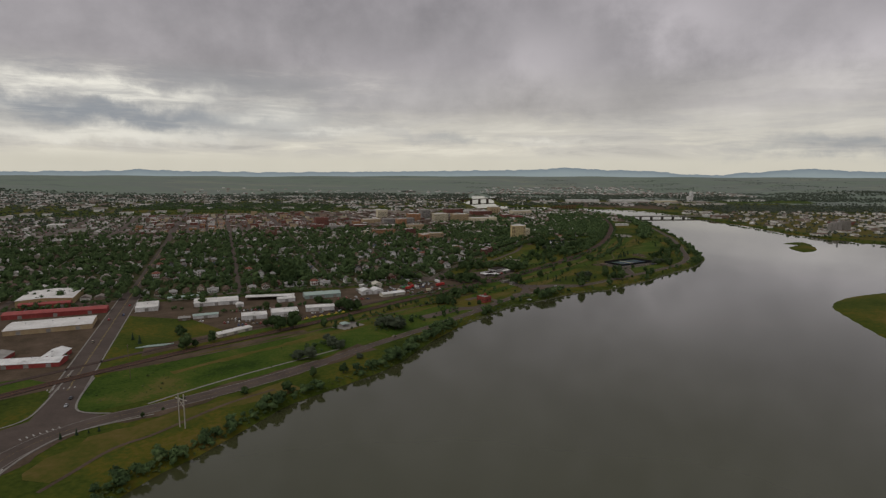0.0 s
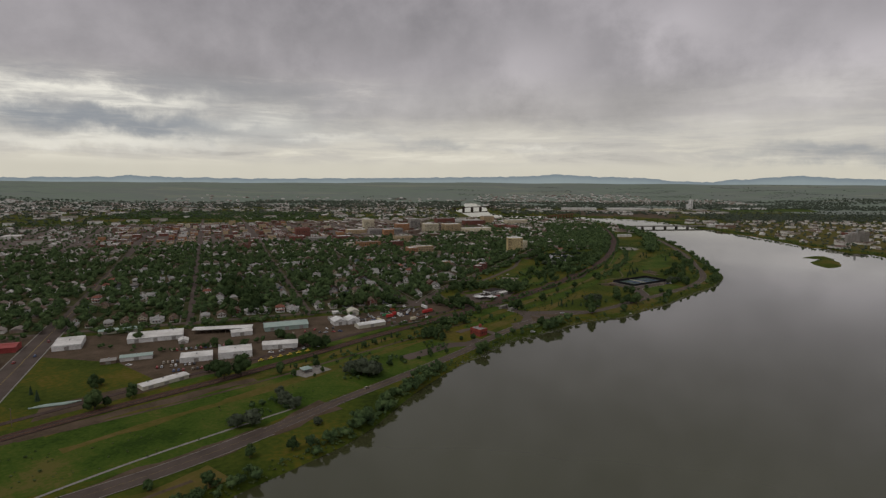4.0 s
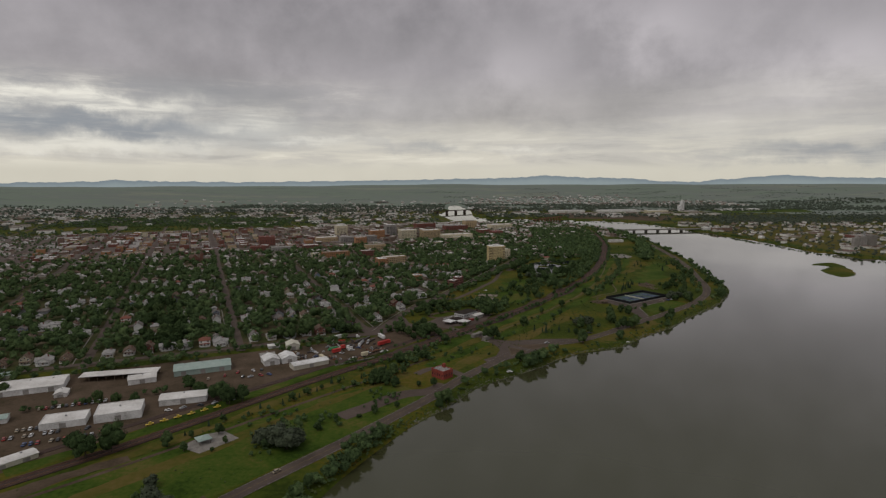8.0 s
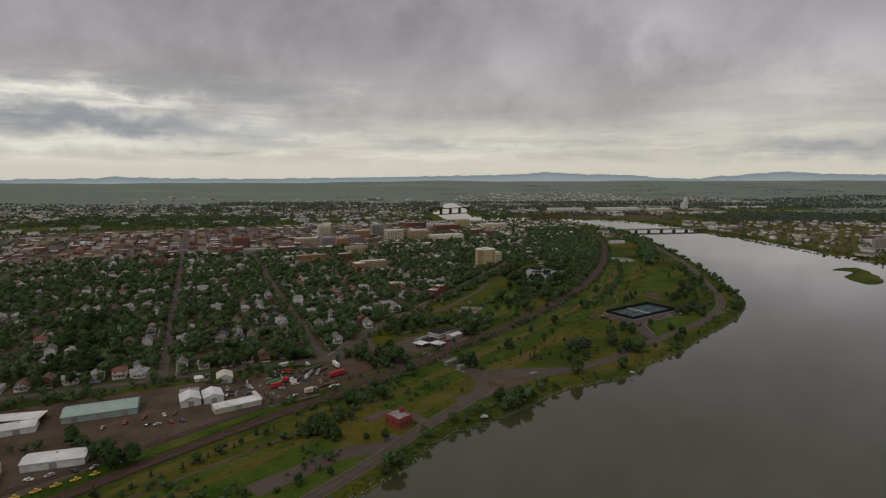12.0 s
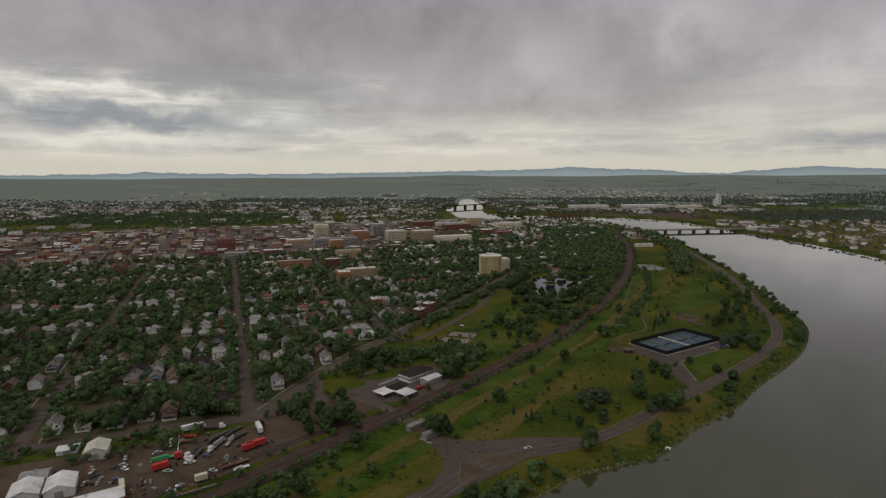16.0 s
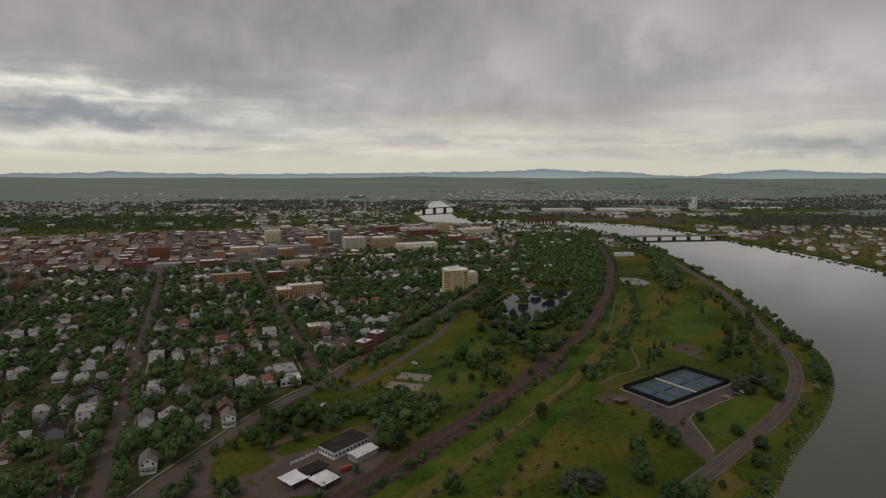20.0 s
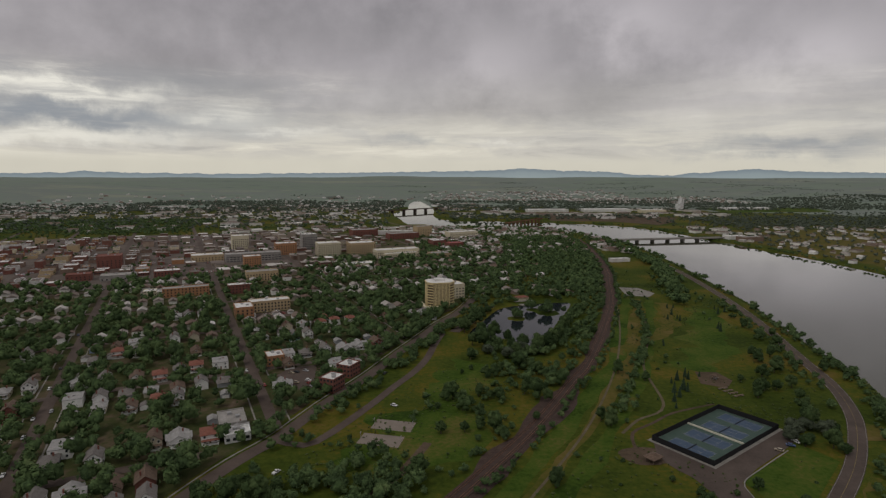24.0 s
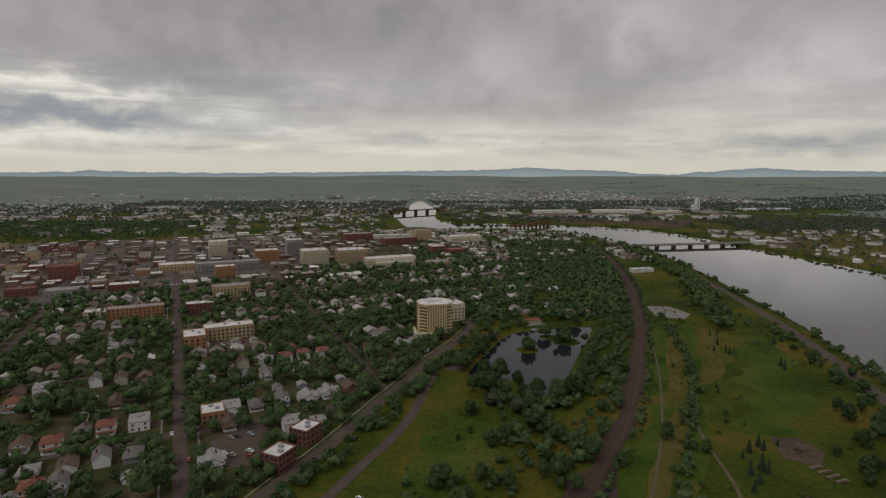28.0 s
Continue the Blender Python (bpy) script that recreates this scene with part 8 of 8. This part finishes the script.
for i in range(0, len(RAIL) - 1):
    p0 = RAIL[i]
    if not 660 < p0[1] < 1800:
        continue
    d = RAIL[i + 1] - p0
    n = np.array([-d[1], d[0]]) / (np.linalg.norm(d) + 1e-9)
    for k in range(4):
        for side in (1, -1):
            q = p0 + d * rng.random() + n * side * rng.uniform(6.5, 20 if side > 0 else 11)
            chance = (0.3 if p0[1] < 1000 else 0.85) if side > 0 else (0.45 if p0[1] < 1250 else 0.8)
            if rng.random() < chance:
                r = rng.uniform(1.2, 3.4) if side < 0 or p0[1] < 1000 else rng.uniform(2, 4.6)
                rows.append((q[0], q[1], 0, r, r * rng.uniform(1.6, 2.2)))
# hedge along the winding path, belt along the river road, clumps in the park
for pts, n_, sp, r0, r1 in (([(-14, 630), (-2, 642), (8, 654), (20, 676), (31, 700), (44, 720)], 75, 9.0, 1.1, 3.0), ([(262, 968), (300, 1040), (335, 1100), (362, 1170), (386, 1250), (398, 1300)], 150, 4.5, 1.4, 3.4), ([(400, 960), (418, 1000), (436, 1060), (452, 1120), (474, 1190), (492, 1260)], 90, 8.0, 1.6, 3.8), ([(425, 955), (448, 1000), (468, 1060), (490, 1130)], 70, 6.0, 1.5, 3.2),
                            ([(440, 1250), (470, 1330), (500, 1420), (530, 1520), (545, 1640), (545, 1780)], 260, 15.0, 3.4, 7.2), ([(100, 905), (128, 960), (150, 1010)], 10, 4.0, 2.0, 3.4), ([(60, 878), (75, 892), (105, 890), (120, 880)], 50, 12.0, 2.4, 4.6), ([(45, 935), (72, 978), (95, 1030), (120, 1085), (146, 1165), (190, 1255), (215, 1360)], 90, 8.0, 2.4, 4.6), ([(178, 1150), (200, 1200), (222, 1250), (250, 1275)], 24, 6.0, 2.2, 4.2), ([(-15, 770), (10, 800), (40, 800)], 20, 8, 2.0, 4.0),
                            ([(80, 985), (115, 1050), (140, 1110), (172, 1180), (205, 1240), (225, 1300)], 80, 6.0, 2.2, 4.4), ([(185, 1100), (215, 1088), (240, 1085), (258, 1100)], 26, 6.0, 2.5, 4.6), ([(262, 1110), (290, 1170), (318, 1240), (335, 1275)], 60, 8.0, 2.2, 4.4),
                            ([(50, 905), (20, 870), (5, 820)], 22, 6, 2.0, 4.0), ([(60, 935), (84, 985), (108, 1035), (132, 1090), (150, 1130), (172, 1180)], 60, 9.0, 2.2, 4.2), ([(34, 935), (58, 985), (82, 1040), (108, 1100), (140, 1170), (172, 1245)], 90, 7.0, 2.6, 4.8), ([(-340, 415), (-300, 440)], 6, 5, 1.2, 2.4), ([(-290, 600), (-240, 590), (-190, 605), (-150, 625)], 26, 5, 1.4, 3.2)):
    c = smooth(pts, 3)
    for k in range(n_):
        p = c[int(rng.integers(len(c)))] + rng.normal(0, sp / 2, 2)
        if line_gap(DRIVE, p[0], p[1]) < 7.5 or line_gap(RAIL, p[0], p[1]) < 6 or line_gap(PARK_DRIVE, p[0], p[1]) < 5.5:
            continue
        r = rng.uniform(r0, r1)
        rows.append((p[0], p[1], 0, r, r * rng.uniform(1.7, 2.2)))
PARK_ZONE = np.array([(-20, 640), (60, 720), (130, 800), (215, 920), (275, 1020), (335, 1140), (390, 1280), (440, 1460), (520, 1480), (490, 1240), (455, 1110), (425, 1010), (385, 940), (290, 848), (200, 765), (120, 730), (60, 660), (0, 590)])
STRIP = np.array([(-12, 800), (30, 800), (118, 855), (190, 950), (262, 1060), (240, 1085), (190, 1090), (150, 1060), (110, 985), (60, 905), (20, 860)])
WEST_ZONE = np.array([(-150, 450), (-110, 440), (-30, 540), (30, 610), (10, 660), (-60, 600), (-150, 520)])
for zone, n_, r0, r1 in ((PARK_ZONE, 560, 0.7, 2.6), (STRIP, 330, 0.8, 3.6), (WEST_ZONE, 260, 0.8, 2.4)):
    lo_, hi_ = zone.min(0), zone.max(0)
    for k in range(n_ * 3):
        x, y = rng.uniform(lo_[0], hi_[0]), rng.uniform(lo_[1], hi_[1])
        clump = math.sin(x / 17 + 1) * math.sin(y / 23) + 0.6 * math.sin(x / 41 + y / 37)
        if not inside(zone, x, y) or clump < 0.25 or abs(x - TX) + abs(y - TY) < 62 or (255 < x < 300 and 835 < y < 905) or line_gap(DRIVE, x, y) < 8 or line_gap(RAIL, x, y) < 6 or math.hypot(x - 115, y - 945) < 20:
            continue
        if 345 < x < 460 and 1040 < y < 1180:
            continue
        if math.hypot(x - 80, y - 840) < 30:
            continue
        r = rng.uniform(r0, r1) * (1.0 + 0.5 * (clump > 0.8))
        rows.append((x, y, 0, r, r * rng.uniform(1.6, 2.2)))
for px, py, pr in POND_ISLES:
    for k in range(int(pr * 0.9)):
        rows.append((px + rng.normal(0, pr * 0.33), py + rng.normal(0, pr * 0.33), -0.4, rng.uniform(3, 5), rng.uniform(8, 12.5)))
# woods between the pond and the bridge
WOOD_ZONE = np.array([(205, 1275), (300, 1288), (352, 1290), (392, 1380), (420, 1470), (450, 1590), (478, 1740), (490, 1850), (440, 1900), (330, 1860), (300, 1620), (262, 1500), (232, 1400)])
g1, g2 = np.meshgrid(np.arange(200, 500, 7.5), np.arange(1270, 1900, 7.5))
g1, g2 = g1.ravel() + rng.uniform(-3, 3, g1.size), g2.ravel() + rng.uniform(-3, 3, g2.size)
for x, y in zip(g1, g2):
    if inside(WOOD_ZONE, x, y) and line_gap(RAIL, x, y) > 6 and rng.random() < 0.86 - 0.3 * (math.sin(x / 23) * math.sin(y / 31) > 0.35) and math.hypot(x - 166, y - 1258) > 30 and math.hypot(x - 258, y - 1280) > 14:
        r = rng.uniform(2.6, 4.6) if rng.random() < 0.5 else rng.uniform(4.6, 6.6)
        rows.append((x, y, 0, r, r * rng.uniform(1.7, 2.3)))
mass("wood_trees", [q for q in rows if q[1] > 1330], "mid", LEAF_FAR, "dense green wood between the pond and the bridge")
mass("park_trees", [q for q in rows if q[1] <= 1330], "near", LEAF_FAR, "green trees and thickets along the bank, railway and paths")
tufts = []
TUFT_ZONE = np.concatenate([PARK_ZONE, [(-60, 500), (-150, 400), (-225, 345), (-255, 400), (-140, 520)]])
while len(tufts) < 2300:
    x, y = rng.uniform(-255, 530), rng.uniform(330, 1480)
    if (inside(TUFT_ZONE, x, y) or inside(STRIP, x, y)) and math.sin(x / 13 + 2) * math.sin(y / 11) + math.sin(x / 37 - y / 29) > rng.uniform(-0.6, 1.2) and abs(x - TX) + abs(y - TY) > 60 and line_gap(DRIVE, x, y) > 7 and line_gap(RAIL, x, y) > 5.5:
        r = rng.uniform(0.35, 1.1) * (1.6 if rng.random() < 0.12 else 1)
        tufts.append((x, y, -0.1, r, r * rng.uniform(0.9, 1.8)))
# loose rocks along the low shore
STONE = paint("shore_stone", [(0.10, 0.095, 0.085), (0.17, 0.16, 0.145), (0.26, 0.245, 0.22)], 0.8, 0.9, 0, 0.3, 6.0, per="island", spread=0.4)
sv, sf = ICO[1]
SV, SF = [], []
for i in range(len(town_bank) - 1):
    a, b = town_bank[i], town_bank[i + 1]
    if not 560 < a[1] < 960:
        continue
    d = b - a
    n = np.array([-d[1], d[0]]) / (np.linalg.norm(d) + 1e-9)
    for k in range(int(np.linalg.norm(d) * 2.2)):
        p = a + d * rng.random() + n * rng.normal(0.9, 0.9)
        q = rng.uniform(0.2, 0.55)
        SV.append(sv * (q, q * rng.uniform(0.6, 1.2), q * 0.6) * (1 + rng.uniform(-0.25, 0.25, (len(sv), 1))) + (p[0], p[1], max(height1(p[0], p[1]), WATER_Z) + 0.1 * q))
        SF.append(sf + len(sv) * len(SF))
tagged(new("shore_rocks", tri_mesh("shore_rocks", np.concatenate(SV), np.concatenate(SF), STONE)), "pale loose rocks along the water's edge", "rocks", "", "stuff")
ob = thing("white_table", pose(227, 737, 0.05, 0, 0, 20), "small round white table with seats on the shore lawn", "table")
part("top", cone_ring(bmesh.new(), 0, 0, 0.72, 0.9, 0.8, 0.9, 12), WHITE_METAL, ob)
part("pedestal", cone_ring(bmesh.new(), 0, 0, 0, 0.35, 0.72, 0.2, 8), CONCRETE, ob)
for i in range(4):
    part("seat", cone_ring(bmesh.new(), 1.5 * math.cos(i * 1.571), 1.5 * math.sin(i * 1.571), 0, 0.4, 0.45, 0.4, 8), WHITE_METAL, ob)
mass("grass_tufts", tufts, "far", SCRUB, "rough tufts and low shrubs in the grass")
mass("bank_scrub", scrub, "far", SCRUB, "rough bushes and reeds along the water's edge")
rows = []
g1, g2 = np.meshgrid(np.arange(-1500, 900, 12), np.arange(1400, 2120, 12))
g1, g2 = g1.ravel() + rng.uniform(-5, 5, g1.size), g2.ravel() + rng.uniform(-5, 5, g2.size)
for u, v in zip(g1, g2):
    x, y = town(u, v)
    p = 0.62 if (u > 520 and v < 1540) or (v < 1480 and u > 330) else 0.3 if v < 1520 else 0.2
    if v > 2030 or u < -180:
        p = 0.6
    if u > 640 and v < 1720 and x > 210:
        p = 0.6
    if rng.random() < p and street_gap(u, v) > 6 and height1(x, y) > -2.5 and not any(math.hypot(x - a, y - b) < r for a, b, r in TAKEN):
        r = rng.uniform(2.6, 5)
        rows.append((x, y, 0, r, r * rng.uniform(1.7, 2.2)))
for zone, step, p in ((((150, 590), (1700, 2150)), 9.0, 0.62), (((60, 300), (1290, 1720)), 9.0, 0.5), (((-1150, -420), (2010, 2390)), 9.5, 0.85)):
    xs, ys = np.meshgrid(np.arange(*zone[0], step), np.arange(*zone[1], step))
    xs, ys = xs.ravel() + rng.uniform(-4, 4, xs.size), ys.ravel() + rng.uniform(-4, 4, ys.size)
    wet = inside(RIVER, xs, ys) | (line_distance(RIVER[::3], xs, ys, True) < 8)
    for x, y, bad in zip(xs, ys, wet):
        if not bad and rng.random() < p and not inside(WOOD_ZONE, x, y) and line_gap(RAIL, x, y) > 7 and line_gap(DRIVE, x, y) > 8 and math.hypot(x - 166, y - 1258) > 30 and not any(math.hypot(x - a, y - b) < r - 6 for a, b, r in TAKEN):
            r = rng.uniform(2.6, 5.6)
            rows.append((x, y, 0, r, r * rng.uniform(1.6, 2.2)))
mass("downtown_trees", rows, "far", LEAF_FAR, "street trees between the downtown buildings")


def woods(n, zone, r0, r1, clear=14, keep=None):
    (x0, x1), (y0, y1) = zone
    xs, ys = rng.uniform(x0, x1, n), rng.uniform(y0, y1, n)
    wet = inside(RIVER, xs, ys) | (line_distance(RIVER[::3], xs, ys, True) < clear)
    if keep is not None:
        wet |= ~keep(xs, ys)
    zs = height(xs, ys)
    return [(x, y, z, r, r * 1.5) for x, y, z, bad, r in zip(xs, ys, zs, wet, rng.uniform(r0, r1, n)) if not bad]


def belts(x, y):
    """Long uneven belts of trees lying across the view."""
    return np.sin(y / 95 + 1.3 * np.sin(x / 420)) + 0.7 * np.sin(x / 210 + y / 330) > 0.05


def clumps(x, y):
    """Thickets and gullies on the slopes."""
    return np.sin(x / 150 + y / 90) * np.sin(y / 100 - x / 330) + 0.5 * np.sin(x / 61) * np.sin(y / 43) > 0.1 + 0.45 * np.clip((y - 3400) / 1000, 0, 1) + 0.6 * np.clip((600 - x) / 1200, 0, 1)


def dense(x, y):
    return np.sin(x / 260 + y / 90) + 0.6 * np.sin(x / 97) > -1.1


far = woods(2600, ((-2600, 80), (2080, 2900)), 4.5, 9) + woods(2600, ((850, 2300), (1280, 2600)), 3.5, 7, 8) + woods(2200, ((1000, 2500), (2060, 2420)), 4.5, 8, 8)
far += woods(6500, ((-1000, 2500), (2700, 3350)), 5, 9, 20, dense) + woods(6500, ((-600, 2700), (3300, 4500)), 2.2, 5, 20, clumps) + woods(900, ((-2600, -900), (2700, 3150)), 5, 9, 20, dense)
far += woods(900, ((220, 900), (2330, 2900)), 5, 9, 10, belts) + woods(2200, ((-2600, -1000), (700, 2100)), 5, 8)
far = [q for q in far if math.hypot((q[0] + 236) / 75, (q[1] - 3640) / 190) > 1]
mass("distant_woods", [q for q in far if q[1] < 2900], "far", LEAF_HAZY, "dark belts of distant trees")
mass("distant_woods", [q for q in far if q[1] >= 2900], "speck", LEAF_HAZY, "woods and thickets on the far slopes")
rows = []
for i in range(len(far_bank) - 1):
    a, b = far_bank[i], far_bank[i + 1]
    if 1100 < a[1] < 2400:
        d = b - a
        n = np.array([-d[1], d[0]]) / (np.linalg.norm(d) + 1e-9)
        for k in range(5):
            p = a + d * rng.random() + n * rng.uniform(2, 12)
            r = rng.uniform(1.5, 4)
            if rng.random() < 0.75:
                rows.append((p[0], p[1], -1.5, r, r * 1.8))
for px, py in ((735, 1180), (745, 1195), (720, 1165), (726, 1150)):
    rows.append((px, py, -2.0, 2.2, 2.5))
mass("far_bank_trees", rows, "mid", LEAF_FAR, "trees along the far bank")

# tall trees on the pond's near and town shores
put_trees([(181, 1152, 1.3), (187, 1167, 1.2), (195, 1184, 1.2), (203, 1202, 1.1), (213, 1224, 1.1), (207, 1135, 1.4), (217, 1121, 1.5), (196, 1139, 1.3), (226, 1100, 1.3), (253, 1104, 1.3), (262, 1124, 1.3), (240, 1204, 1.2), (279, 1228, 1.2)],
          TREE_KINDS, "tree", "tall leafy tree at the edge of the pond", PT)
